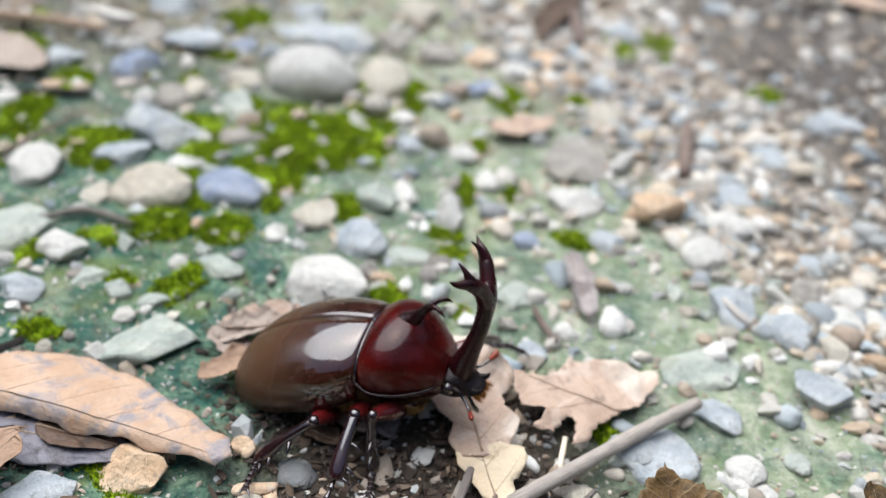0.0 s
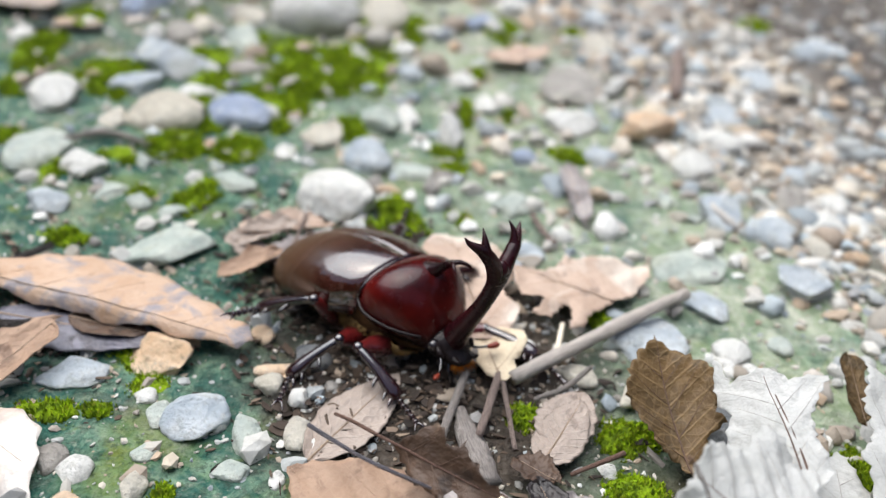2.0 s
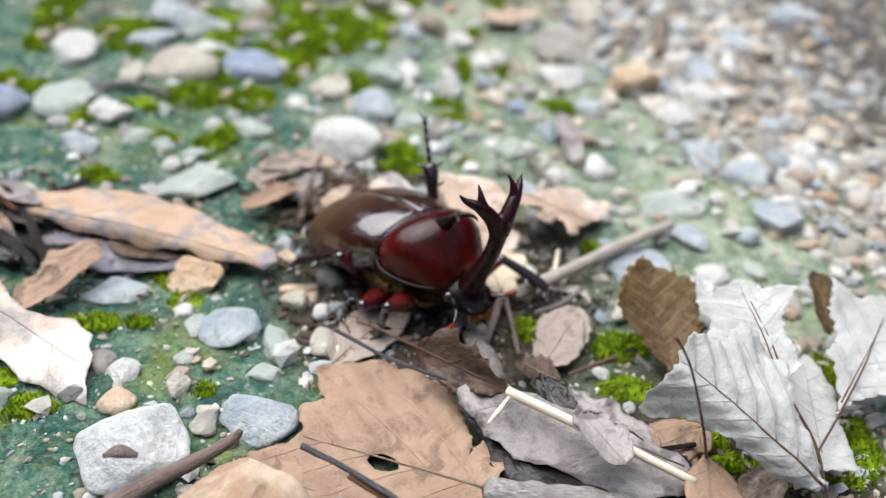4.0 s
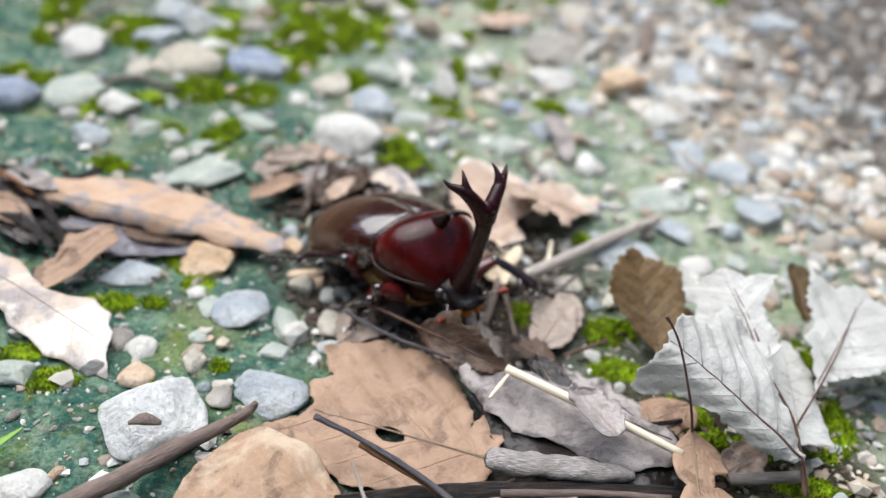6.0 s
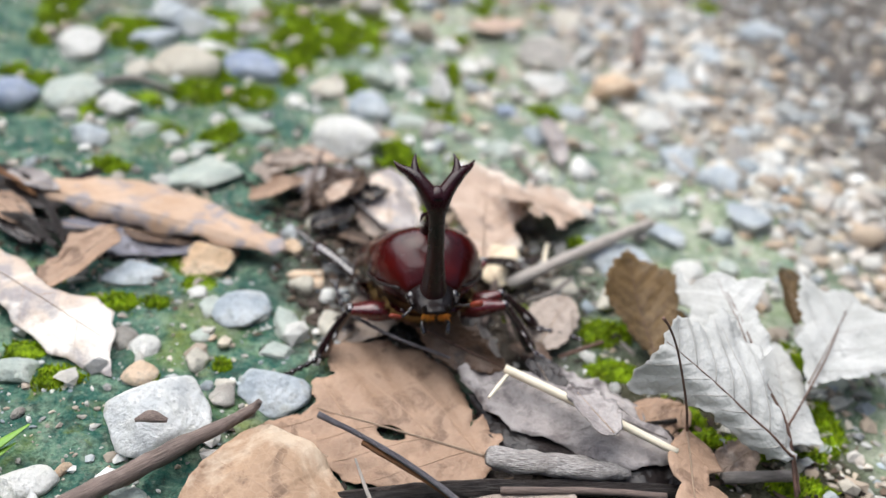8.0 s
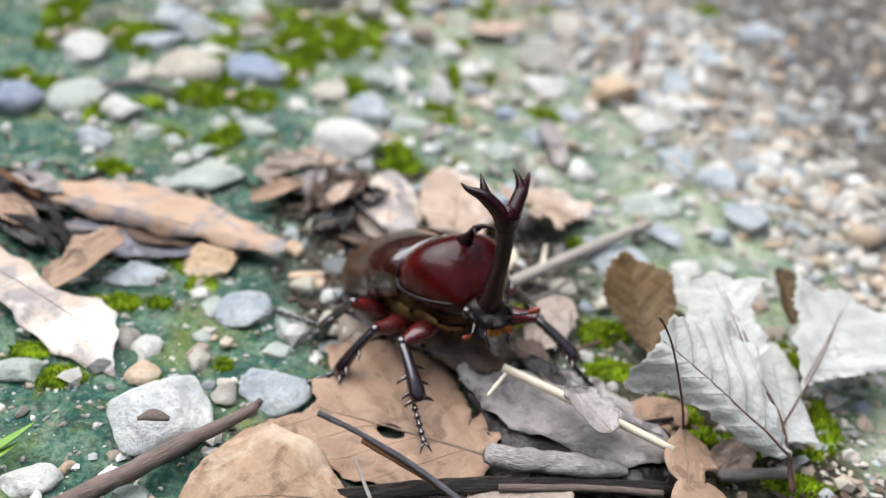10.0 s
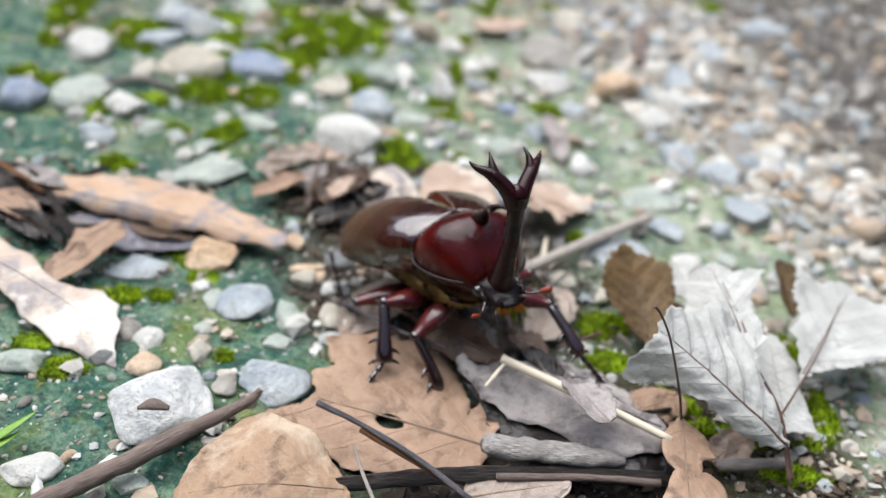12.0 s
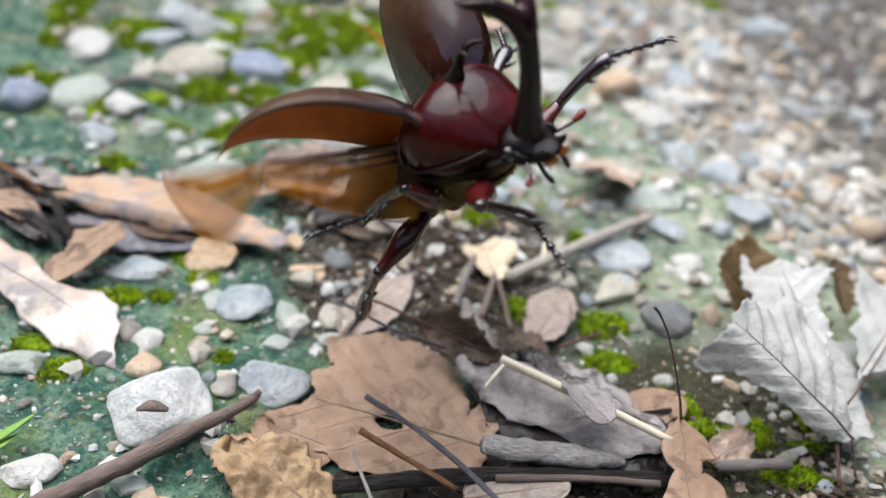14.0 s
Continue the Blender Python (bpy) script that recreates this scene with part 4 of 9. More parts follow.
stone(-9.55, 21.99, 0.37, 0.54, 0.21, 5, STONE_BUFF, "pale buff pebble lying on the ground", 0.40, 0.34)
stone(5.73, 38.26, 0.79, 0.81, 0.43, 5, STONE_BLUE, "blue-grey weathered stone chip set in the damp earth", 0.30, 0.34)
stone(-2.43, 37.77, 0.84, 0.99, 0.46, 5, STONE_BUFF, "smooth buff river pebble half sunk in moss", 0.30, 0.34)
stone(-5.61, 34.67, 1.15, 1.90, 0.40, 62, STONE_BLUE, "smooth blue-grey pebble on greenish ground", 0.60, 0.34)
stone(-3.09, 34.95, 0.63, 0.75, 0.35, 5, STONE_TAUPE, "brownish grey angular stone in the ground", 0.40, 0.34)
stone(-1.41, 34.04, 0.72, 0.81, 0.40, 5, STONE_TAUPE, "taupe stone chip lying among leaves", 0.40, 0.34)
stone(-6.93, 37.02, 0.99, 0.63, 0.35, 5, STONE_BLUE, "blue-grey weathered stone chip set in the damp earth", 0.60, 0.34)
stone(4.58, 33.11, 0.45, 0.56, 0.25, 5, STONE_BLUE, "smooth blue-grey pebble on greenish ground", 0.30, 0.34)
stone(5.86, 30.25, 0.47, 0.57, 0.26, 5, STONE_BLUE, "blue-grey weathered stone chip set in the damp earth", 0.30, 0.34)
stone(8.19, 25.94, 0.50, 0.68, 0.27, 5, STONE_BLUE, "smooth blue-grey pebble on greenish ground", 0.20, 0.34)
stone(7.25, 32.52, 0.44, 0.46, 0.24, 5, STONE_BLUE, "blue-grey weathered stone chip set in the damp earth", 0.30, 0.34)
stone(6.40, 31.99, 0.39, 0.38, 0.21, 5, STONE_DARK, "dark slate chip in loose earth", 0.40, 0.34)
stone(10.14, 42.78, 0.61, 0.60, 0.33, 5, STONE_BLUE, "smooth blue-grey pebble on greenish ground", 0.30, 0.34)
stone(9.82, 22.75, 0.38, 0.44, 0.21, 5, STONE_BLUE, "blue-grey weathered stone chip set in the damp earth", 0.30, 0.34)
stone(4.30, 22.76, 0.45, 0.59, 0.25, -43, STONE_BLUE, "smooth blue-grey pebble on greenish ground", 0.30, 0.34)
stone(5.85, 20.65, 0.23, 0.49, 0.12, 5, STONE_GREEN, "pale green-grey stone sunk in the earth", 0.40, 0.34)
stone(4.37, 19.06, 0.27, 0.33, 0.15, 5, STONE_GREEN, "greenish grey stone dulled by algae", 0.30, 0.34)
stone(-2.85, 21.22, 0.22, 0.26, 0.12, 5, STONE_BUFF, "pale buff pebble lying on the ground", 0.20, 0.34)
stone(2.78, 23.36, 0.18, 0.22, 0.10, 5, STONE_WHITE, "off-white quartz pebble on the ground", 0.10, 0.34)
stone(1.20, 23.25, 0.35, 0.55, 0.19, 5, STONE_ORANGE, "rusty orange stone with a pale worn face", 0.40, 0.34)
stone(-5.29, 12.49, 0.75, 0.64, 0.35, -20, STONE_ORANGE, "orange-tan rough stone in the gravel", 0.80, 0.34)
stone(-6.75, 12.02, 0.74, 0.44, 0.18, 22, STONE_BLUE, "blue-grey weathered stone chip set in the damp earth", 0.50, 0.34)
stone(-4.13, 10.99, 0.56, 0.59, 0.31, -4, STONE_BLUE, "smooth blue-grey pebble on greenish ground", 0.40, 0.34)
stone(-4.85, 11.03, 0.23, 0.32, 0.13, 3, STONE_GREEN, "pale green-grey stone sunk in the earth", 0.30, 0.34)
stone(-4.84, 10.08, 0.24, 0.21, 0.12, 3, STONE_GREEN, "greenish grey stone dulled by algae", 0.30, 0.34)
stone(-3.09, 10.83, 0.38, 0.48, 0.21, 3, STONE_GREEN, "pale green-grey stone sunk in the earth", 0.30, 0.34)
stone(-5.21, 11.52, 0.27, 0.20, 0.11, 3, STONE_WHITE, "whitish rounded pebble on gravelly ground", 0.40, 0.34)
stone(-4.71, 9.22, 0.36, 0.42, 0.20, 3, STONE_BUFF, "smooth buff river pebble half sunk in moss", 0.80, 0.34)
stone(-5.85, 9.45, 0.30, 0.31, 0.16, 3, STONE_WHITE, "off-white quartz pebble on the ground", 0.30, 0.34)
stone(-6.35, 9.67, 0.29, 0.38, 0.16, 3, STONE_TAUPE, "brownish grey angular stone in the ground", 0.40, 0.34)
stone(-2.14, 10.80, 0.23, 0.34, 0.13, 3, STONE_BUFF, "pale buff pebble lying on the ground", 0.10, 0.34)
stone(-3.00, 8.51, 0.64, 0.61, 0.30, 3, STONE_BLUE, "blue-grey weathered stone chip set in the damp earth", 0.40, 0.34)
stone(-3.92, 8.27, 0.32, 0.40, 0.18, -36, STONE_TAUPE, "taupe stone chip lying among leaves", 0.70, 0.34)
stone(-5.73, 8.61, 0.38, 0.33, 0.18, 3, STONE_ORANGE, "rusty orange stone with a pale worn face", 0.30, 0.34)
stone(-2.92, 12.57, 0.26, 0.42, 0.14, -74, STONE_ORANGE, "orange-tan rough stone in the gravel", 0.50, 0.34)
stone(-3.18, 9.82, 0.33, 0.27, 0.15, 3, STONE_GREEN, "greenish grey stone dulled by algae", 0.40, 0.34)
stone(-2.32, 9.77, 0.13, 0.21, 0.07, 3, STONE_WHITE, "whitish rounded pebble on gravelly ground", 0.10, 0.34)
stone(-5.10, 7.31, 0.97, 0.95, 0.57, 17, STONE_SPECKLED, "large speckled grey-white stone on the green film", 0.27, 0.27)
stone(-2.61, 18.95, 1.02, 0.95, 0.66, -9, STONE_WHITE, "off-white quartz pebble on the ground", 0.30, 0.34)
stone(-6.89, 5.57, 0.50, 0.34, 0.19, 13, STONE_WHITE, "whitish rounded pebble on gravelly ground", 0.20, 0.34)
stone(-8.23, 8.20, 0.37, 0.81, 0.20, -78, STONE_GREEN, "pale green-grey stone sunk in the earth", 0.50, 0.34)
stone(-5.09, 5.44, 0.35, 0.24, 0.13, 3, STONE_GREEN, "greenish grey stone dulled by algae", 0.50, 0.34)
stone(9.92, 11.52, 0.46, 0.95, 0.14, -30, STONE_GREEN, "pale green-grey stone sunk in the earth", 0.40, 0.34)
stone(-2.33, 13.06, 0.22, 0.24, 0.12, 5, STONE_DARK, "dark grey wet pebble in the soil", 0.20, 0.34)
stone(-2.05, 13.07, 0.17, 0.20, 0.09, 5, STONE_DARK, "dark slate chip in loose earth", 0.10, 0.34)
stone(-2.66, 12.44, 0.16, 0.28, 0.09, 5, STONE_ORANGE, "rusty orange stone with a pale worn face", 0.40, 0.34)
stone(-2.48, 13.23, 0.15, 0.17, 0.08, 5, STONE_BUFF, "smooth buff river pebble half sunk in moss", 0.10, 0.34)
stone(6.50, 14.10, 0.17, 0.23, 0.10, 5, STONE_WHITE, "off-white quartz pebble on the ground", 0.10, 0.34)
stone(3.29, 13.43, 0.42, 0.27, 0.15, -19, STONE_BUFF, "pale buff pebble lying on the ground", 0.20, 0.34)
stone(-1.76, 12.28, 0.15, 0.16, 0.08, 4, STONE_TAUPE, "brownish grey angular stone in the ground", 0.30, 0.34)
stone(-2.39, 13.19, 0.24, 0.22, 0.12, 4, STONE_DARK, "dark grey wet pebble in the soil", 0.20, 0.34)
stone(-2.97, 15.07, 0.22, 0.26, 0.12, 4, STONE_BUFF, "smooth buff river pebble half sunk in moss", 0.30, 0.34)
stone(-2.15, 10.92, 0.25, 0.37, 0.14, 3, STONE_BUFF, "pale buff pebble lying on the ground", 0.10, 0.34)
stone(-1.73, 10.61, 0.19, 0.24, 0.10, 3, STONE_WHITE, "whitish rounded pebble on gravelly ground", 0.10, 0.34)
stone(4.52, 13.09, 0.51, 0.82, 0.21, -42, STONE_BUFF, "smooth buff river pebble half sunk in moss", 0.80, 0.34)
stone(5.73, 12.27, 0.60, 0.54, 0.30, 19, STONE_DARK, "dark slate chip in loose earth", 0.20, 0.34)
stone(4.91, 14.84, 0.80, 0.84, 0.24, -15, STONE_BLUE, "smooth blue-grey pebble on greenish ground", 0.60, 0.34)
stone(6.57, 14.54, 0.43, 0.51, 0.24, -31, STONE_WHITE, "off-white quartz pebble on the ground", 0.50, 0.34)
stone(4.30, 14.81, 0.58, 0.51, 0.28, 3, STONE_BLUE, "blue-grey weathered stone chip set in the damp earth", 0.50, 0.34)
stone(-0.28, 19.40, 0.30, 0.28, 0.15, 4, STONE_WHITE, "whitish rounded pebble on gravelly ground", 0.30, 0.34)
stone(1.72, 19.73, 0.47, 0.46, 0.25, 3, STONE_GREEN, "greenish grey stone dulled by algae", 0.30, 0.34)
stone(-2.25, 13.04, 0.34, 0.33, 0.18, 3, STONE_DARK, "dark grey wet pebble in the soil", 0.20, 0.34)
stone(-2.92, 14.79, 0.29, 0.40, 0.16, 3, STONE_BUFF, "pale buff pebble lying on the ground", 0.30, 0.34)
stone(-2.95, 12.05, 0.30, 0.36, 0.26, 20, STONE_BUFF, "yellowish buff pebble in mossy earth", 0.45, 0.30)
stone(-3.45, 13.55, 0.26, 0.30, 0.20, 50, STONE_ORANGE, "small orange-tan pebble in mossy earth", 0.40, 0.30)
stone(-2.30, 11.75, 0.24, 0.26, 0.18, 0, STONE_WHITE, "small whitish pebble in mossy earth", 0.40, 0.30)
stone(-12.35, 19.10, 0.62, 0.70, 0.44, 10, STONE_PURPLE, "violet-grey smooth pebble on the ground", 0.25, 0.32)
stone(3.73, 10.92, 0.22, 0.25, 0.12, 4, STONE_WHITE, "off-white quartz pebble on the ground", 0.60, 0.34)

# ---- moss ----
moss(-5.51, 27.34, 1.11, 1.66, 5, 1)
moss(-4.36, 25.99, 1.33, 1.36, 5, 2)
moss(-3.06, 27.01, 1.00, 1.52, 5, 3)
moss(-3.64, 30.20, 0.60, 1.60, 5, 4)
moss(-1.86, 30.48, 0.44, 1.29, 5, 5)
moss(-5.42, 23.92, 1.26, 0.94, 5, 6)
moss(-7.99, 26.67, 0.68, 1.09, 5, 7)
moss(-7.64, 25.00, 0.97, 0.82, 5, 8)
moss(-7.43, 23.36, 0.53, 0.60, 5, 9)
moss(-7.39, 21.03, 1.04, 0.68, 5, 10)
moss(-5.88, 21.18, 0.71, 0.93, 5, 11)
moss(-10.70, 24.82, 0.97, 1.22, 5, 12)
moss(-13.27, 25.82, 0.82, 1.51, 5, 13)
moss(-12.83, 28.68, 0.69, 0.85, 5, 14)
moss(-8.96, 35.71, 0.84, 0.86, 5, 15)
moss(7.06, 37.85, 0.89, 2.21, 5, 16)
moss(5.54, 36.96, 0.81, 1.47, 5, 17)
moss(3.81, 31.48, 0.53, 0.68, 5, 18)
moss(1.29, 30.91, 0.75, 0.87, 5, 19)
moss(0.23, 24.81, 0.29, 1.16, 5, 20)
moss(1.45, 25.28, 0.26, 0.71, 5, 21)
moss(-2.87, 22.66, 0.43, 0.44, 5, 22)
moss(-6.35, 18.41, 0.51, 0.56, 5, 23)
moss(-10.24, 19.01, 0.53, 0.72, 5, 24)
moss(-8.75, 16.29, 0.60, 0.41, 5, 25)
moss(-1.26, 19.18, 0.50, 0.66, 5, 26)
moss(-4.95, 22.62, 0.32, 0.42, 5, 27)
moss(-7.66, 18.48, 0.44, 0.29, 5, 28)
moss(0.50, 27.56, 0.31, 0.51, 5, 29)
moss(-5.40, 26.02, 0.80, 1.03, 5, 30)
moss(-3.98, 27.75, 0.75, 0.94, 5, 31)
moss(-2.50, 28.77, 0.38, 0.79, 5, 32)
moss(10.50, 33.99, 0.65, 0.68, 5, 33)
moss(4.26, 11.92, 0.64, 0.55, 3, 34)
moss(4.18, 10.46, 0.67, 0.45, 3, 35)
moss(8.77, 9.83, 0.39, 0.42, 3, 36)
moss(5.96, 8.70, 0.40, 0.36, 3, 37)
moss(8.17, 8.46, 0.39, 0.23, 3, 38)
moss(-4.18, 9.19, 0.23, 0.30, 3, 39)
moss(9.59, 13.13, 0.40, 0.54, 3, 40)
moss(4.02, 11.72, 0.49, 0.52, 3, 41)
moss(4.17, 10.45, 0.60, 0.38, 3, 42)
moss(-8.14, 8.95, 0.43, 0.38, 3, 43)
moss(-6.88, 10.91, 0.68, 0.32, 3, 44)
moss(-1.02, 18.26, 0.80, 0.56, 3, 45)
moss(7.03, 8.71, 0.58, 0.48, 3, 46)
moss(2.11, 12.07, 0.43, 0.50, 4, 47)
moss(-6.04, 11.05, 0.37, 0.26, 3, 48)
moss(6.30, 7.70, 0.40, 0.30, 20, 51)
moss(7.70, 7.60, 0.70, 0.40, 3, 52)
moss(8.70, 9.20, 0.50, 0.60, 3, 53)
moss(5.50, 9.30, 0.60, 0.55, 3, 54)
moss(8.60, 11.60, 0.45, 0.70, 3, 55)
moss(-6.19, 18.89, 0.49, 0.59, 3, 49)

# ---- fallen leaves ----
lobed_leaf("broad_leaf", (1.48, 7.23, 0.26), (-2.07, 8.05, 0.22), ((0.0, 0.0), (0.0, -0.6), (0.4, -1.1), (0.65, -0.65), (0.8, -1.2), (1.3, -1.9), (1.8, -2.3), (2.8, -2.4), (3.4, -2.2), (4.1, -1.7), (3.6, -1.0), (4.0, -0.7), (3.7, -0.1), (3.8, 0.4), (4.4, 0.8), (3.7, 1.1), (2.9, 1.3), (2.2, 1.5), (1.5, 1.4), (0.7, 0.9), (0.1, 0.6)),
           LEAF_TAN, "large flat tan-brown leaf with a pale midrib and a hole", roll=-2, wrinkle=0.055, edge=0.1, groove=0.06, seed=3, hole=(2.05, 0.1, 0.24), cup=-0.06, bend=0.02, veins=4, rib=0.04, stalk=((-0.5, 0.05, 0.0), (-0.2, 0.0, 0.0)), slant=42)
leaf("leaf_lobe", (-1.45, 6.79, 0.20), (-3.13, 7.35, 0.20), 1.9, LEAF_TAN, "tan leaf lobe lying under a twig", kind="lobed", seed=41, wrinkle=0.04)
leaf("crumpled_leaf", (-1.63, 5.21, 0.35), (-3.48, 6.55, 0.45), 2.2, LEAF_OCHRE, "crumbling ochre leaf piece among twigs", kind="scrap", seed=42, wrinkle=0.15)
front_leaf = lobed_leaf("curled_leaf", (-1.20, 5.45, 0.60), (-3.90, 5.02, 0.55), ((-0.1, 0.2), (0.0, -0.2), (0.2, -0.6), (0.5, -1.1), (0.9, -1.4), (1.3, -1.6), (1.8, -1.6), (2.3, -1.1), (2.9, -0.2), (3.0, 0.3), (2.0, 1.0), (0.5, 1.0)),
                        LEAF_BUFF, "pale tan leaf bowed upwards with a bleached face", roll=-8, wrinkle=0.1, edge=0.1, teeth=0.01, seed=5, bend=0.25, cup=-0.35, veins=3, rib=0.016, groove=0.012)
lobed_leaf("long_leaf", (-9.90, 14.10, 0.50), (-3.50, 12.85, 0.45), ((-0.2, 0.1), (0.3, 0.6), (1.2, 1.5), (2.4, 1.85), (3.9, 1.5), (5.3, 0.9), (6.3, 0.5), (6.55, 0.1), (6.3, -0.2), (5.0, -0.35), (3.4, -0.45), (1.7, -0.4), (0.5, -0.25)),
           LEAF_SPOTTED, "long folded tan leaf with grey mildew spots", folds=(4, 62), wrinkle=0.03, edge=0.06, seed=6, veins=6, vein_mat=VEIN_PALE, rib=0.018, bend=0.12, cup=-0.25, teeth=0.008, groove=0.012)
leaf("long_leaf", (-9.00, 13.25, 0.20), (-5.25, 12.98, 0.14), 1.35, LEAF_VIOLET, "dark violet-brown leaf lying under the long one", kind="lance", seed=7, curl=-20)
lobed_leaf("pale_leaf", (-10.44, 11.31, 0.60), (-6.37, 9.11, 0.30), ((-1.5, 0.3), (0.4, 0.65), (1.4, 0.65), (2.5, 0.35), (3.35, 0.8), (3.9, 0.75), (4.4, 0.3), (5.1, -0.55), (4.4, -0.7), (3.6, -0.85), (2.6, -0.75), (1.1, -0.5), (-1.5, -0.4)),
           LEAF_MOULDY, "whitish dead leaf with grey mould and a broken end", roll=3, wrinkle=0.03, edge=0.03, teeth=0.006, seed=8, cup=-0.15, bend=0.1, veins=3, rib=0.018, slant=55, folds=(0, 10), groove=0.015)
leaf("leaf_scrap", (-7.41, 12.75, 0.60), (-8.42, 10.71, 0.30), 1.25, LEAF_TAN, "crumpled brown leaf scrap beside pebbles", kind="scrap", seed=9, curl=40)
cup_leaf = lobed_leaf("cupped_leaf", (5.19, 10.73, 0.30), (4.48, 12.93, 1.60), ((-0.1, 0.0), (0.5, 0.4), (0.9, 0.65), (1.6, 0.95), (2.1, 0.8), (2.5, 0.4), (2.75, 0.0), (2.5, -0.2), (2.3, -0.65), (1.9, -1.0), (1.5, -1.0), (1.2, -0.85), (0.85, -0.95), (0.7, -0.6), (0.2, -0.5)),
                      LEAF_OLIVE, "olive-brown toothed leaf standing cupped on edge", wrinkle=0.03, edge=0.08, teeth=0.05, seed=10, veins=5, vein_mat=VEIN_DARK, rib=0.022, rib_mat=VEIN_DARK, cup=0.32, bend=-0.2, groove=0.03)
white_leaf_front = lobed_leaf("bleached_leaf", (7.08, 7.27, 1.20), (4.50, 8.56, 2.60), ((-0.1, 0.0), (0.4, -0.35), (1.0, -0.6), (1.55, -1.2), (1.55, -1.65), (2.0, -1.45), (2.65, -1.75), (2.75, -0.95), (3.05, -0.85), (3.35, -0.5), (3.2, 0.05), (3.15, 1.25), (2.9, 1.3), (2.5, 0.78), (1.9, 0.68), (1.25, 0.55), (0.75, 0.5), (0.4, 0.3)),
                              LEAF_WHITE, "silvery grey-white bleached leaf, curled with dark veins", roll=-12, folds=(66, -4), fold_round=0.35, cup=-0.22, wrinkle=0.06, edge=0.14, teeth=0.04, seed=11, veins=7, vein_mat=VEIN_GREY, rib=0.03, rib_mat=WOOD_STEM, groove=0.085)
white_leaf_back = lobed_leaf("bleached_leaf", (6.59, 9.23, 1.75), (6.28, 11.78, 1.85), ((-0.1, 0.0), (0.2, -0.45), (1.0, -0.4), (1.6, -0.55), (2.0, -0.8), (2.45, -1.15), (2.4, -0.4), (2.7, 0.0), (2.8, 0.6), (3.4, 0.75), (2.5, 0.95), (2.0, 0.8), (1.3, 1.1), (1.1, 0.5), (0.4, 0.2)),
                             LEAF_WHITE, "silvery bleached leaf standing behind another one", roll=-8, folds=(32, 0), wrinkle=0.06, edge=0.12, teeth=0.04, seed=12, veins=5, vein_mat=VEIN_GREY, rib=0.02, rib_mat=WOOD_STEM, bend=0.12, groove=0.05)
white_leaf_low = lobed_leaf("bleached_leaf", (7.43, 8.39, 0.85), (7.69, 10.75, 0.80), ((-0.5, 0.1), (-0.2, -0.65), (0.2, -0.65), (0.9, -0.45), (1.9, -0.55), (2.9, -0.1), (2.0, 0.4), (0.7, 0.7), (-0.3, 0.6)),
                            LEAF_WHITE, "grey-white bleached leaf hanging low in shade", roll=5, wrinkle=0.04, edge=0.05, seed=13, veins=4, vein_mat=VEIN_GREY, rib=0.02, rib_mat=VEIN_GREY, cup=-0.1)
white_leaf_side = lobed_leaf("bleached_leaf", (7.75, 9.09, 1.00), (9.69, 12.24, 1.40), ((-0.1, 0.0), (0.6, 0.05), (1.0, 0.25), (1.5, 0.7), (2.1, 0.65), (2.7, 1.1), (3.85, 1.4), (3.6, 0.7), (4.1, 0.1), (3.8, -0.55), (4.0, -1.2), (3.2, -1.5), (2.2, -1.5), (1.4, -0.85), (0.8, -0.25)),
                             LEAF_WHITE, "whitish bleached leaf with a jagged edge", roll=6, wrinkle=0.05, edge=0.1, teeth=0.05, seed=14, veins=5, vein_mat=VEIN_GREY, rib=0.02, rib_mat=WOOD_STEM, cup=0.15, groove=0.04)
scrap_between = leaf("leaf_scrap", (8.77, 12.44, 0.50), (8.49, 13.50, 1.20), 0.8, LEAF_OLIVE, "dark brown curled leaf scrap between bleached leaves", kind="scrap", seed=51, curl=50)
lobed_leaf("stalked_leaf", (5.19, 7.88, 0.95), (5.03, 5.34, 0.80), ((-0.1, 0.0), (0.7, -0.45), (1.1, -0.4), (1.3, -0.2), (1.8, -0.4), (2.4, -0.6), (2.7, 0.0), (1.9, 0.8), (1.35, 0.8), (1.2, 0.55), (1.25, 0.3), (0.95, 0.35), (0.75, 0.7), (0.35, 0.55)),
           LEAF_TAN, "small tan-brown leaf with a long thin stalk", roll=-12, wrinkle=0.04, edge=0.06, seed=15, veins=3, rib=0.025, teeth=0.01, cup=-0.1)
lobed_leaf("dark_leaf", (-0.27, 10.07, 0.95), (1.79, 9.11, 0.85), ((-0.05, 0.0), (0.2, 0.25), (0.5, 0.58), (0.78, 0.68), (0.92, 0.45), (1.05, 0.45), (1.22, 0.66), (1.36, 0.42), (1.6, 0.4), (1.75, 0.2), (2.0, 0.18), (2.35, -0.02), (1.9, -0.25), (1.2, -0.48), (0.7, -0.45), (0.2, -0.25)),
           LEAF_DARK, "dark brown arched leaf with a toothed rim and stalk", roll=48, wrinkle=0.05, edge=0.14, teeth=0.03, seed=16, veins=4, vein_mat=VEIN_DARK, rib=0.026, rib_mat=WOOD_STEM, cup=0.16, bend=0.1, stalk=((-1.35, -0.05, -0.25), (-0.9, 0.0, -0.08), (-0.4, 0.0, 0.0)))
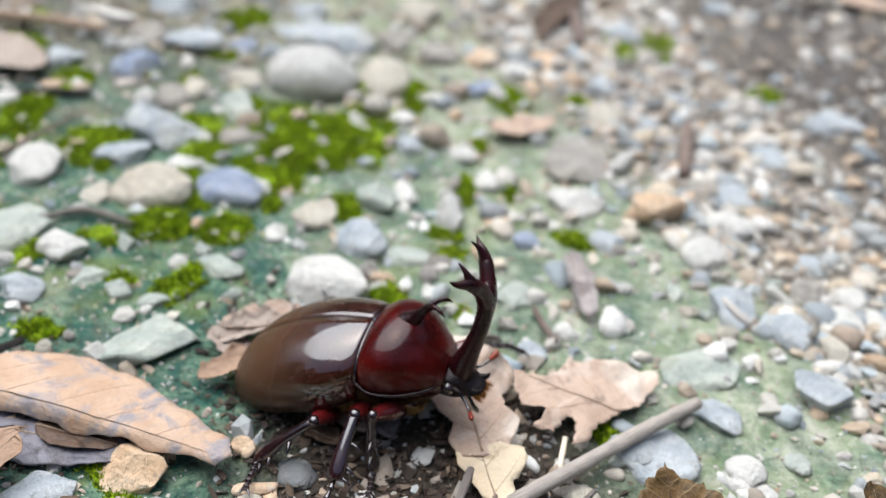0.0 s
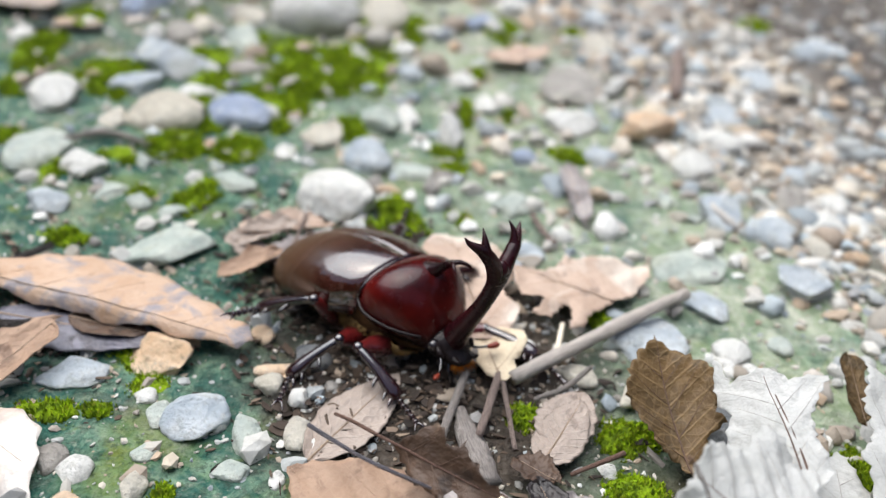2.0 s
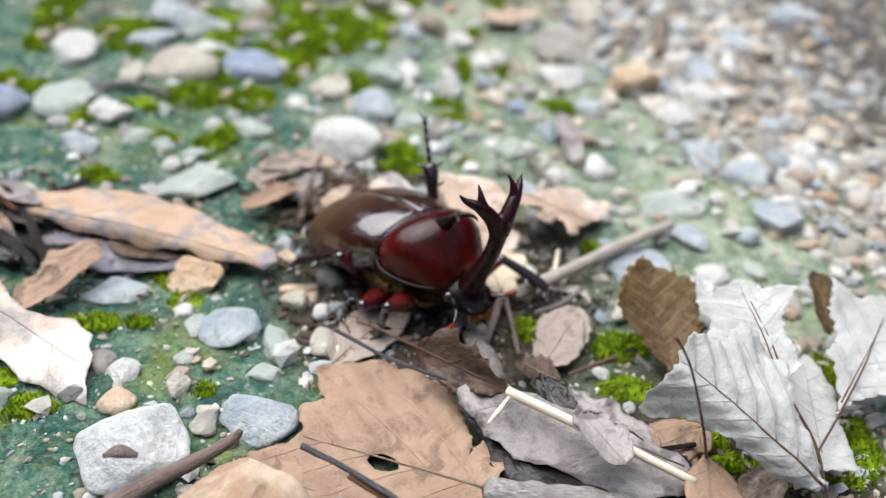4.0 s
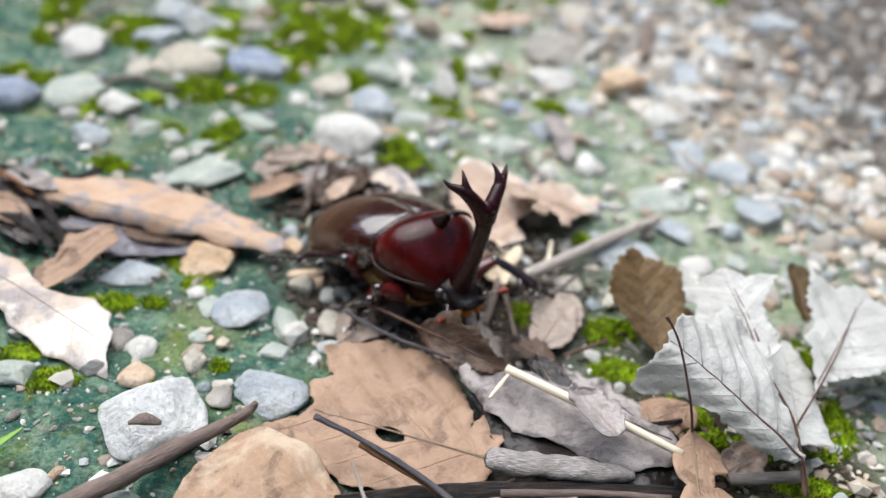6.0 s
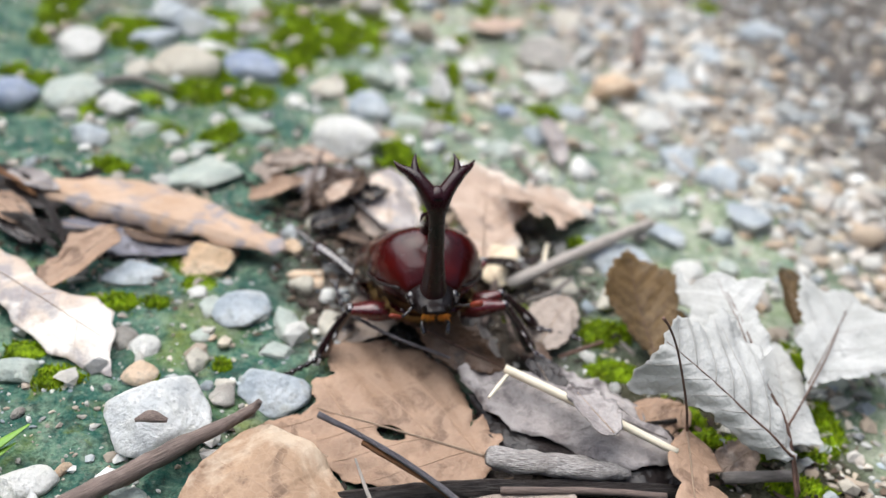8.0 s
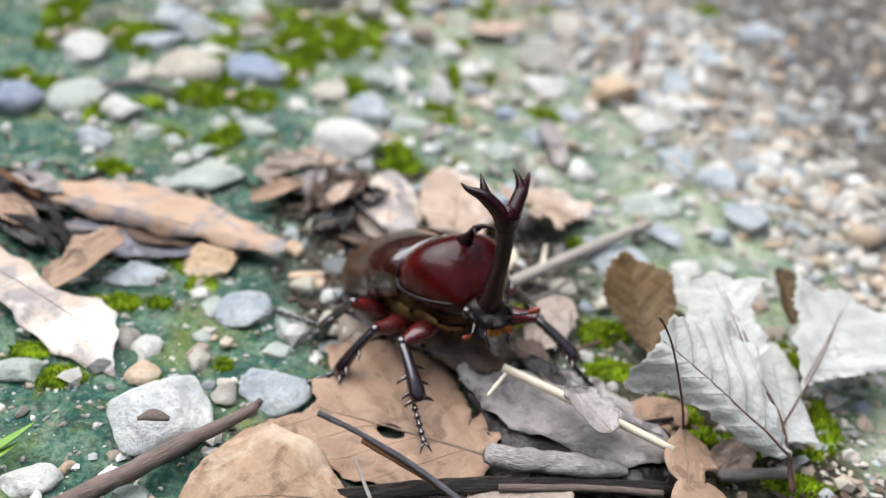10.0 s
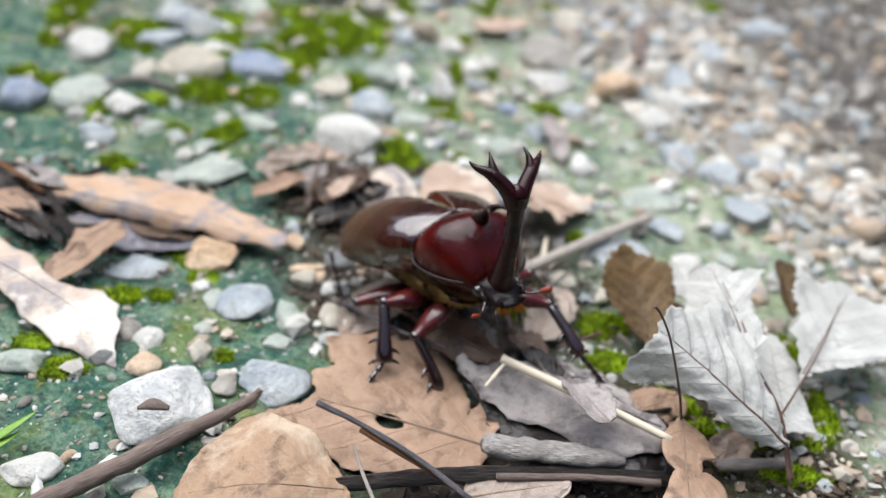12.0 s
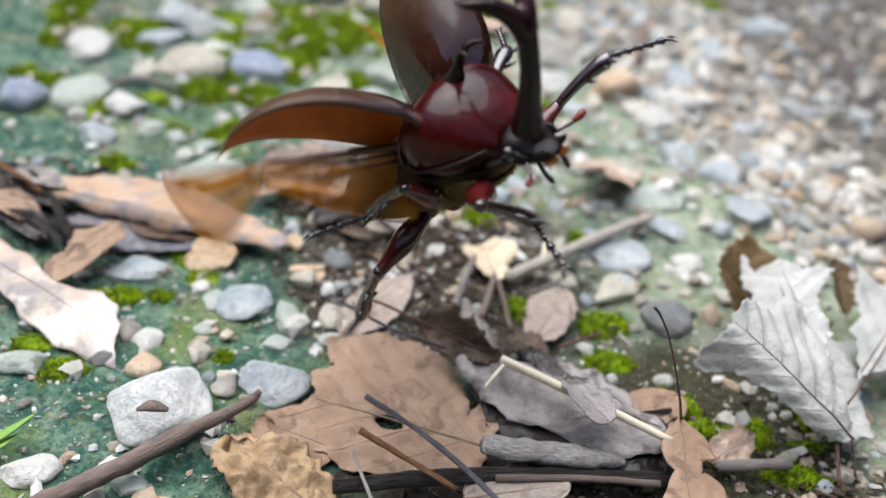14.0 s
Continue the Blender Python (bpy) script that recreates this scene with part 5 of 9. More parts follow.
lobed_leaf("rolled_leaf", (5.55, 7.49, 0.75), (0.47, 9.59, 0.80), ((0.0, 0.1), (0.7, 0.6), (1.2, 0.95), (2.0, 1.05), (2.9, 1.05), (3.6, 1.2), (4.3, 0.95), (5.0, 0.55), (5.5, 0.0), (4.8, -0.25), (3.8, -0.3), (2.9, -0.25), (2.0, -0.2), (1.0, -0.2)),
           LEAF_GREY, "grey-brown leaf rolled along its edge", roll=-15, wrinkle=0.05, edge=0.12, seed=17, veins=5, rib=0.02, rib_mat=WOOD_GREY, vein_mat=VEIN_GREY, cup=-0.12, teeth=0.01)
# black sheet added for the shaded gap below the grey leaf's torn edge
lobed_leaf("gap_leaf", (5.45, 7.20, 0.50), (0.55, 9.15, 0.50), ((0.0, 0.3), (0.8, 0.75), (1.6, 1.1), (2.5, 1.15), (3.2, 1.35), (4.0, 1.0), (4.8, 0.3), (4.0, -0.6), (2.4, -0.9), (0.8, -0.7)),
           LEAF_BLACK, "black leaf sheet that stands for the shaded gap under a grey one", roll=-10, wrinkle=0.07, edge=0.15, seed=77, veins=0, rib=0.02, rib_mat=WOOD_DARK, teeth=0.02)
leaf("leaf_scrap", (4.47, 8.33, 0.50), (2.54, 9.56, 0.50), 1.5, LEAF_GREY, "blackened grey leaf scrap with holes", kind="scrap", seed=18, wrinkle=0.09)
leaf("leaf_scrap", (5.21, 8.07, 0.40), (3.95, 8.76, 0.40), 1.1, LEAF_TAN, "brown leaf fragment under a straw", kind="scrap", seed=19)
leaf("leaf_scrap", (3.59, 7.23, 1.30), (2.89, 8.30, 1.35), 1.1, LEAF_GREY, "small grey curled leaf scrap on a straw", kind="scrap", seed=20, curl=50)
leaf("oval_leaf", (2.59, 11.12, 0.30), (3.25, 12.52, 0.40), 1.15, LEAF_PINK, "pinkish brown oval leaf lying flat", kind="oval", seed=21, wrinkle=0.05)
leaf("leaf_scrap", (2.68, 10.26, 0.25), (1.95, 10.60, 0.35), 0.9, LEAF_DARK, "dark creased leaf piece among litter", kind="scrap", seed=22, curl=25)
leaf("leaf_under", (-1.85, 10.20, 0.12), (-0.45, 12.75, 0.16), 1.25, LEAF_PINK, "pinkish grey leaf trodden into the earth", kind="lance", seed=23, wrinkle=0.06)
blown_leaf = lobed_leaf("lobed_leaf", (4.69, 15.52, 0.30), (1.72, 16.24, 0.60), ((1.4, 1.5), (1.55, 0.7), (1.8, 1.4), (2.3, 1.6), (2.1, 1.0), (2.6, 1.0), (2.9, 0.5), (3.1, 0.0), (2.4, -0.2), (2.0, -1.0), (1.1, -1.3), (0.1, -1.6), (0.0, -1.1), (0.3, -0.3), (0.8, 0.3), (1.1, 1.2)),
                        LEAF_PALE, "tan lobed leaf with ragged edges", wrinkle=0.07, edge=0.12, seed=24, veins=4, rib=0.03, cup=0.15)
pushed_leaf = lobed_leaf("lobed_leaf", (1.23, 13.97, 0.37), (0.29, 17.23, 0.57), ((-0.1, -0.3), (0.3, -0.7), (0.74, -0.95), (1.1, -0.7), (1.52, -0.78), (2.0, -1.17), (2.7, -0.95), (3.2, -0.5), (3.55, 0.1), (3.3, 0.64), (2.4, 0.95), (1.47, 0.85), (0.85, 0.4), (0.4, 0.6), (-0.1, 0.4)),
                         LEAF_PALE, "pale peach leaf with wavy lobes lying flat", wrinkle=0.06, edge=0.1, seed=25, veins=4, rib=0.03, teeth=0.015)
lobed_leaf("leaf_piece", (1.58, 12.75, 0.30), (1.20, 14.00, 0.36), ((-0.1, -0.1), (0.2, -0.4), (0.5, -0.45), (0.75, -0.75), (1.25, -0.8), (1.4, -0.3), (1.3, 0.1), (1.4, 0.45), (1.0, 0.55), (0.7, 0.3), (0.3, 0.25)),
           LEAF_CREAM, "cream broken leaf piece on dark earth", wrinkle=0.08, edge=0.12, seed=87, veins=2, rib=0.018, teeth=0.02, cup=0.12)
leaf("leaf_scrap", (-2.76, 17.62, 0.30), (-4.71, 16.89, 0.40), 1.2, LEAF_PALE, "curled pinkish leaf scrap beside a white stone", kind="scrap", seed=26, curl=60)
leaf("leaf_scrap", (-3.81, 15.81, 0.30), (-4.93, 16.77, 0.30), 0.9, LEAF_PINK, "brown leaf fragment pressed in the earth", kind="scrap", seed=27, curl=30)
leaf("leaf_scrap", (-2.09, 16.43, 0.20), (-0.55, 14.00, 0.40), 1.5, LEAF_GREY, "grey-brown curled leaf behind the beetle", kind="lance", seed=29, curl=50)
leaf("leaf_scrap", (-3.69, 15.90, 0.30), (-2.46, 16.91, 0.40), 1.2, LEAF_GREY, "dark crumpled leaf litter in the earth", kind="scrap", seed=30, curl=40)
leaf("leaf_scrap", (3.14, 21.34, 0.40), (3.60, 19.05, 0.20), 1.0, LEAF_GREY, "curled grey-brown leaf on the green film", kind="scrap", seed=31, curl=75, wrinkle=0.12)
leaf("far_leaf", (-17.26, 30.55, 0.30), (-13.70, 28.23, 0.50), 2.4, LEAF_PINK, "pink-brown dead leaf lying flat at the gravel edge", kind="oval", seed=32, wrinkle=0.04)
leaf("far_leaf", (0.80, 28.37, 0.25), (2.70, 29.18, 0.30), 1.5, LEAF_PALE, "orange-tan ragged leaf flat on the ground", kind="scrap", seed=33)
leaf("far_leaf", (16.10, 46.17, 0.30), (18.70, 44.51, 0.40), 1.7, LEAF_PALE, "pale dead leaf on dark gravel", kind="oval", seed=34)
leaf("far_leaf", (2.19, 36.75, 0.30), (3.85, 42.06, 0.50), 1.6, LEAF_DARK, "dark brown dead leaf on far gravel", kind="scrap", seed=35, curl=40)
leaf("far_leaf", (-10.92, 13.64, 0.50), (-9.36, 12.90, 0.30), 0.9, LEAF_TAN, "reddish brown dead leaf strip", kind="lance", seed=36, curl=30)
leaf("leaf_scrap", (-11.54, 14.76, 0.40), (-9.16, 13.68, 0.40), 1.3, LEAF_BLACK, "blackish rotten leaf litter in earth", kind="scrap", seed=37, curl=20)
leaf("leaf_scrap", (-4.70, 16.43, 0.30), (-3.44, 17.14, 0.60), 1.1, LEAF_PINK, "curled brown leaf fragment beside a white stone", kind="scrap", seed=61, curl=55)
leaf("leaf_scrap", (-4.69, 15.21, 0.25), (-3.58, 16.06, 0.50), 0.9, LEAF_TAN, "small curled tan leaf fragment in dark earth", kind="scrap", seed=62, curl=60)
leaf("leaf_scrap", (-3.14, 15.20, 0.30), (-1.97, 16.40, 0.70), 1.6, LEAF_DARK, "dark crumpled leaf with torn edges", kind="scrap", seed=63, curl=45, wrinkle=0.12)
leaf("leaf_scrap", (-2.75, 14.93, 0.70), (-2.27, 15.64, 0.90), 0.6, LEAF_PALE, "small tan crumb of leaf on dark litter", kind="scrap", seed=64, curl=20)
leaf("broad_leaf", (-1.10, 14.30, 0.22), (-1.35, 16.90, 0.65), 1.8, LEAF_MOULDY, "pale leaf with a greyish face trodden into the litter", kind="oval", seed=65, curl=-24, wrinkle=0.06)
leaf("leaf_scrap", (-2.55, 15.35, 0.25), (-1.35, 15.95, 0.55), 1.0, LEAF_BLACK, "black crumpled leaf in the litter behind the beetle", kind="scrap", seed=81, curl=55, wrinkle=0.12)
leaf("leaf_scrap", (-3.05, 14.35, 0.20), (-2.05, 14.95, 0.45), 0.9, LEAF_BLACK, "dark torn leaf piece trodden in the litter", kind="scrap", seed=82, curl=45, wrinkle=0.12)
leaf("leaf_scrap", (-2.35, 14.25, 0.15), (-1.55, 13.75, 0.35), 0.7, LEAF_DARK, "dark curled leaf crumb in the trodden earth", kind="scrap", seed=83, curl=50, wrinkle=0.1)
leaf("leaf_scrap", (-1.95, 16.25, 0.30), (-2.75, 17.05, 0.40), 0.8, LEAF_VIOLET, "violet-grey rotten leaf bit beside a pebble", kind="scrap", seed=84, curl=30, wrinkle=0.1)
leaf("leaf_scrap", (-11.15, 14.07, 0.30), (-9.08, 12.25, 0.30), 1.2, LEAF_BLACK, "black rotting leaf piece in the litter", kind="scrap", seed=66, curl=35, wrinkle=0.1)
leaf("leaf_scrap", (-10.80, 14.65, 0.50), (-9.15, 14.04, 0.60), 0.8, LEAF_GREY, "greyish rotten leaf strip over twigs", kind="lance", seed=67, curl=50)
leaf("leaf_scrap", (-7.44, 13.36, 0.20), (-5.72, 13.11, 0.20), 0.9, LEAF_DARK, "dark purple-brown leaf in shade", kind="lance", seed=68, curl=20)
leaf("leaf_scrap", (3.96, 8.14, 0.45), (5.37, 9.06, 0.50), 1.4, LEAF_TAN, "brown broken leaf beside a straw", kind="scrap", seed=69, curl=-15)
leaf("leaf_scrap", (2.44, 10.62, 0.30), (3.19, 12.17, 0.50), 1.0, LEAF_PINK, "pinkish brown leaf lying by the moss", kind="oval", seed=70, curl=-20)
leaf("leaf_scrap", (2.80, 8.71, 0.60), (2.31, 9.87, 0.60), 0.9, LEAF_BLACK, "black wet leaf crumb among litter", kind="scrap", seed=71, curl=30)
leaf("leaf_scrap", (5.88, 7.40, 0.40), (6.86, 8.24, 0.40), 1.0, LEAF_PALE, "buff leaf corner sticking up by a twig", kind="scrap", seed=72, roll=30)
leaf("leaf_scrap", (0.96, 5.67, 0.50), (2.95, 6.21, 0.60), 1.3, LEAF_PINK, "smooth pinkish leaf under branches", kind="oval", seed=73, curl=-25)

# ---- twigs and sticks ----
stick("pale_stick", [(1.84, 12.75, 0.35, 0.160), (3.31, 14.04, 0.40, 0.150), (4.64, 15.24, 0.40, 0.150), (5.78, 16.24, 0.35, 0.130)], WOOD_PALE, "weathered pale grey-brown stick", "twig", rough=0.15, seed=2)
stick("straw", [(1.59, 8.90, 1.10, 0.095), (2.84, 8.23, 1.10, 0.095), (3.83, 7.75, 1.05, 0.085), (4.90, 7.26, 0.95, 0.075)], WOOD_STRAW, "cream-coloured straw stem across leaves", "straw", rough=0.05)
stick("splinter", [(1.62, 8.67, 1.15, 0.034), (1.42, 8.30, 1.13, 0.045), (1.25, 8.02, 1.08, 0.030)], WOOD_STRAW, "short pale splinter on a leaf", "twig")
thin_twig = stick("dark_twig", [(-1.94, 7.14, 1.00, 0.065), (-1.06, 6.70, 1.00, 0.050), (-0.01, 6.06, 0.98, 0.055), (1.05, 5.27, 0.90, 0.050)], WOOD_SLATE, "thin dark twig across a leaf", "twig")
stick("rust_twig", [(-1.05, 6.68, 0.90, 0.070), (-0.16, 6.16, 0.85, 0.055), (0.80, 5.60, 0.80, 0.060)], WOOD_RUST, "thin rust-brown twig on a leaf", "twig")
stick("splinter", [(-1.15, 6.24, 0.90, 0.022), (-0.87, 5.53, 0.90, 0.034), (-0.61, 4.93, 0.90, 0.034)], WOOD_PALE, "pale split splinter of wood", "twig")
stick("branch", [(-6.34, 4.47, 0.50, 0.170), (-5.31, 5.44, 0.50, 0.180), (-4.28, 6.50, 0.50, 0.160), (-3.31, 7.44, 0.55, 0.100), (-3.11, 7.63, 0.70, 0.050)], WOOD_BROWN, "brown bark-covered branch lying on stones", "branch", rough=0.3)
stick("dark_branch", [(-1.41, 5.61, 0.50, 0.130), (0.30, 6.06, 0.50, 0.160), (2.31, 6.42, 0.50, 0.150), (4.94, 6.71, 0.45, 0.140)], WOOD_DARK, "dark wet branch across the litter", "branch", rough=0.35)
stick("bark_strip", [(1.34, 6.80, 0.70, 0.20), (1.45, 6.80, 0.72, 0.26), (2.20, 6.82, 0.70, 0.26), (2.95, 6.86, 0.66, 0.25), (3.60, 6.93, 0.58, 0.21), (4.05, 7.00, 0.50, 0.10)], WOOD_ASH, "pale ash-grey bark strip", "twig", rough=0.3, flat=0.7, sides=14)
stick("dark_branch", [(1.54, 6.15, 0.60, 0.070), (3.36, 6.39, 0.60, 0.071), (4.67, 6.48, 0.55, 0.070)], WOOD_BROWN, "reddish brown twig beside a dark branch", "twig")
stick("short_stick", [(5.93, 7.26, 0.40, 0.120), (7.48, 7.56, 0.40, 0.120)], WOOD_GREY, "short grey broken stick", "twig", rough=0.3)
stick("leaf_stalk", [(5.19, 7.88, 0.95, 0.030), (4.85, 7.55, 1.95, 0.024), (4.47, 7.78, 2.95, 0.021), (4.17, 7.80, 3.50, 0.022), (4.00, 7.80, 3.70, 0.034)], WOOD_STEM, "long thin reddish leaf stalk", "stalk", rough=0.1)
stalk_main = stick("leaf_stalk", [(7.22, 6.80, 0.60, 0.042), (7.16, 8.04, 1.20, 0.033), (6.76, 8.96, 1.60, 0.025), (6.58, 9.96, 1.90, 0.018), (6.39, 11.30, 1.95, 0.009)], WOOD_STEM, "reddish twig with bleached leaves", "stalk", rough=0.15)
stalk_front = stick("leaf_stalk", [(7.08, 7.27, 1.22, 0.021), (7.21, 7.13, 0.90, 0.024), (7.30, 6.90, 0.60, 0.030)], WOOD_STEM, "thin reddish stalk below a bleached leaf", "stalk", rough=0.1)
stalk_side = stick("leaf_stalk", [(7.16, 8.04, 1.20, 0.024), (7.91, 9.22, 1.10, 0.021), (8.65, 10.42, 1.30, 0.018), (9.40, 11.84, 1.45, 0.007)], WOOD_STEM, "thin reddish leaf stalk on a white leaf", "stalk", rough=0.1)
stick("twig", [(1.04, 13.56, 0.25, 0.090), (0.71, 11.91, 0.30, 0.090), (0.50, 10.80, 0.30, 0.080)], WOOD_GREY, "grey-brown twig in the earth", "twig")
stick("twig", [(1.64, 13.37, 0.25, 0.080), (1.38, 11.87, 0.30, 0.090), (1.23, 11.07, 0.35, 0.080)], WOOD_BROWN, "brown twig beside a grey one", "twig")
stick("bark_piece", [(0.83, 11.88, 0.20, 0.120), (1.21, 10.57, 0.30, 0.300), (1.44, 9.95, 0.30, 0.260)], WOOD_GREY, "grey-brown bark piece in the litter", "twig", rough=0.4, flat=0.6)
stick("stub", [(2.89, 14.70, 0.30, 0.060), (2.77, 13.87, 0.25, 0.060)], WOOD_STRAW, "pale straw stub in the litter", "straw")
stick("dark_twig", [(-1.83, 10.25, 1.00, 0.042), (-0.78, 9.62, 1.00, 0.036), (0.12, 9.15, 1.10, 0.036), (0.46, 9.02, 1.10, 0.022)], WOOD_SLATE, "thin slate-grey twig lying along a leaf", "twig")
stick("far_stick", [(-17.37, 32.46, 0.35, 0.200), (-15.13, 32.46, 0.35, 0.200), (-13.09, 32.31, 0.30, 0.180)], WOOD_TAN, "long orange-tan straw stem", "straw", rough=0.1)
stick("far_twig", [(-12.66, 23.12, 0.25, 0.070), (-12.15, 24.54, 0.25, 0.060), (-11.53, 26.33, 0.20, 0.050)], WOOD_BROWN, "thin brown twig on mossy ground", "twig")
stick("far_twig", [(-14.51, 26.72, 0.20, 0.120), (-13.30, 27.19, 0.20, 0.120), (-11.80, 27.48, 0.20, 0.100)], WOOD_DARK, "dark twig by the moss", "twig")
stick("far_twig", [(-10.46, 20.29, 0.20, 0.070), (-9.36, 20.88, 0.25, 0.110), (-8.09, 20.62, 0.20, 0.060)], WOOD_GREY, "grey rotten stick among pebbles", "twig", rough=0.4)
stick("far_stick", [(7.25, 30.11, 0.30, 0.200), (6.99, 28.43, 0.30, 0.220), (6.77, 26.77, 0.25, 0.200)], WOOD_BROWN, "short reddish brown stick in the gravel", "twig", rough=0.2)
stick("far_twig", [(13.20, 43.36, 0.20, 0.080), (14.93, 44.38, 0.20, 0.080), (16.99, 44.49, 0.20, 0.070)], WOOD_DARK, "thin dark twig on far gravel", "twig")
stick("far_twig", [(7.73, 42.45, 0.20, 0.050), (8.42, 40.94, 0.20, 0.050), (8.81, 38.50, 0.20, 0.040)], WOOD_BROWN, "thin brown twig on far gravel", "twig")
stick("far_stick", [(3.70, 39.76, 0.30, 0.250), (3.84, 36.51, 0.25, 0.200)], WOOD_BROWN, "short brown stump of wood", "twig", rough=0.3)
stick("rotten_stick", [(-10.86, 14.11, 0.30, 0.120), (-10.00, 14.04, 0.30, 0.120), (-8.71, 15.68, 0.25, 0.080)], WOOD_DARK, "dark rotten twig under leaves", "twig", rough=0.4)
stick("rotten_stick", [(-9.71, 13.28, 0.25, 0.100), (-8.58, 12.78, 0.25, 0.140), (-7.76, 13.15, 0.20, 0.100)], WOOD_DARK, "black wet stick under a leaf", "twig", rough=0.4)
stick("far_twig", [(2.24, 19.11, 0.20, 0.080), (2.51, 18.39, 0.20, 0.080), (2.77, 17.91, 0.20, 0.070)], WOOD_BROWN, "brown bit of twig on the film", "twig")
stick("rotten_stick", [(-3.18, 17.41, 0.20, 0.080), (-3.26, 15.70, 0.25, 0.090), (-3.35, 15.01, 0.20, 0.070)], WOOD_BROWN, "thin brown stick behind the beetle", "twig")
stick("twig", [(1.62, 12.92, 0.25, 0.060), (1.80, 11.66, 0.30, 0.050), (1.92, 10.86, 0.30, 0.050)], WOOD_BROWN, "thin brown twig on leaf litter", "twig")
stick("twig", [(4.23, 8.30, 0.50, 0.040), (5.19, 8.56, 0.55, 0.050)], WOOD_DARK, "small dark twig with a blunt end", "twig")
stick("twig", [(2.95, 10.40, 0.30, 0.040), (3.96, 11.03, 0.35, 0.050)], WOOD_STEM, "thin reddish twig in litter", "twig")
stick("rotten_stick", [(-11.42, 15.10, 0.40, 0.100), (-10.21, 14.59, 0.45, 0.120), (-9.00, 13.17, 0.35, 0.100), (-8.39, 12.16, 0.30, 0.060)], WOOD_DARK, "black wet twig bent over litter", "twig", rough=0.4)
stick("rotten_stick", [(-10.61, 13.09, 0.30, 0.130), (-9.59, 12.92, 0.35, 0.140), (-8.57, 12.13, 0.30, 0.080)], WOOD_DARK, "dark rotten wood in earth", "twig", rough=0.45)
stick("rust_twig", [(-11.30, 14.87, 0.60, 0.070), (-10.35, 14.25, 0.60, 0.080), (-9.66, 13.82, 0.50, 0.050)], WOOD_RUST, "rust-coloured twig over dark litter", "twig", rough=0.3)
stick("twig", [(-3.40, 15.43, 0.30, 0.060), (-3.32, 16.59, 0.40, 0.060), (-3.29, 17.79, 0.40, 0.050)], WOOD_BROWN, "thin brown twig behind the beetle", "twig")
stick("twig", [(2.29, 12.26, 0.30, 0.050), (2.92, 12.71, 0.30, 0.060), (3.43, 13.33, 0.35, 0.050)], WOOD_GREY, "small grey twig beside a stick", "twig")
stick("bark_chip", [(-5.14, 6.43, 1.05, 0.040), (-4.88, 6.51, 1.10, 0.130), (-4.58, 6.52, 1.05, 0.050)], WOOD_BROWN, "small brown bark chip on a speckled stone", "twig", rough=0.3, flat=0.6)


# ---- grass blade ----
def grass_blade(points):
    o = points[0]
    bm = tube(bmesh.new(), [(p[0] - o[0], p[1] - o[1], p[2] - o[2], p[3]) for p in points], 6, 8, 0.18)
    return thing("grass_blade", bm, GRASS, at_cm(*o[:3]), "fresh green grass blade at the ground", "grass")


grass_blade([(-8.08, 5.71, 0.10, 0.06), (-7.55, 6.02, 0.40, 0.11), (-7.09, 6.52, 0.55, 0.02)])
grass_blade([(-8.16, 5.66, 0.10, 0.06), (-7.59, 5.83, 0.30, 0.10), (-7.25, 6.22, 0.35, 0.02)])


# ---- loose gravel ----
def gravel_density(x, y):
    """How thickly small gravel lies: thick on the slanting band of loose ground, thin on the green film."""
    f = x + 0.48 * y + 1.4 * lump(x, y, 4.4, 0.2)
    far = 7.0 * x * C + 1.6 * y * C + 0.12 * lump(x, y, 4.4, 0.2)
    thin = 1.0 - 0.8 * min(1.0, max(0.0, (far - 1.12) / 0.22))
    return (0.13 + 0.87 * min(1.0, max(0.0, (f - 17.2) / 2.0))) * thin


CHIP_MATS = (STONE_BLUE, STONE_BUFF, STONE_WHITE, STONE_TAUPE, STONE_ORANGE, STONE_GREEN)


def small_pebbles(count):
    """Single small stones over the near ground; alike ones share a mesh."""
    rnd = random.Random(21)
    kinds = [mesh_of("small_pebble", rock_bm(1.0, 0.75, 0.5, 900 + k, 0.35 + 0.12 * k, 2), CHIP_MATS[k]) for k in range(6)]
    made = 0
    while made < count:
        x, y = rnd.uniform(-12, 14), rnd.uniform(5, 32)
        if rnd.random() > 0.35 + 0.65 * gravel_density(x, y) or (-2.5 < x < 3.5 and y < 15):
            continue
        s = rnd.uniform(0.14, 0.34) * (1.2 if y > 18 else 1.0)
        ob = new("small_pebble", kinds[rnd.randrange(6)])
        ob.matrix_basis = at_cm(x, y, ground_height(x, y) + 0.1 * s, rnd.uniform(-15, 15), rnd.uniform(-15, 15), rnd.uniform(0, 360)) @ Matrix.Diagonal((s, s, s, 1))
        tagged(ob, "small rounded pebble in the gritty earth", "stone", "small pebbles")
        made += 1


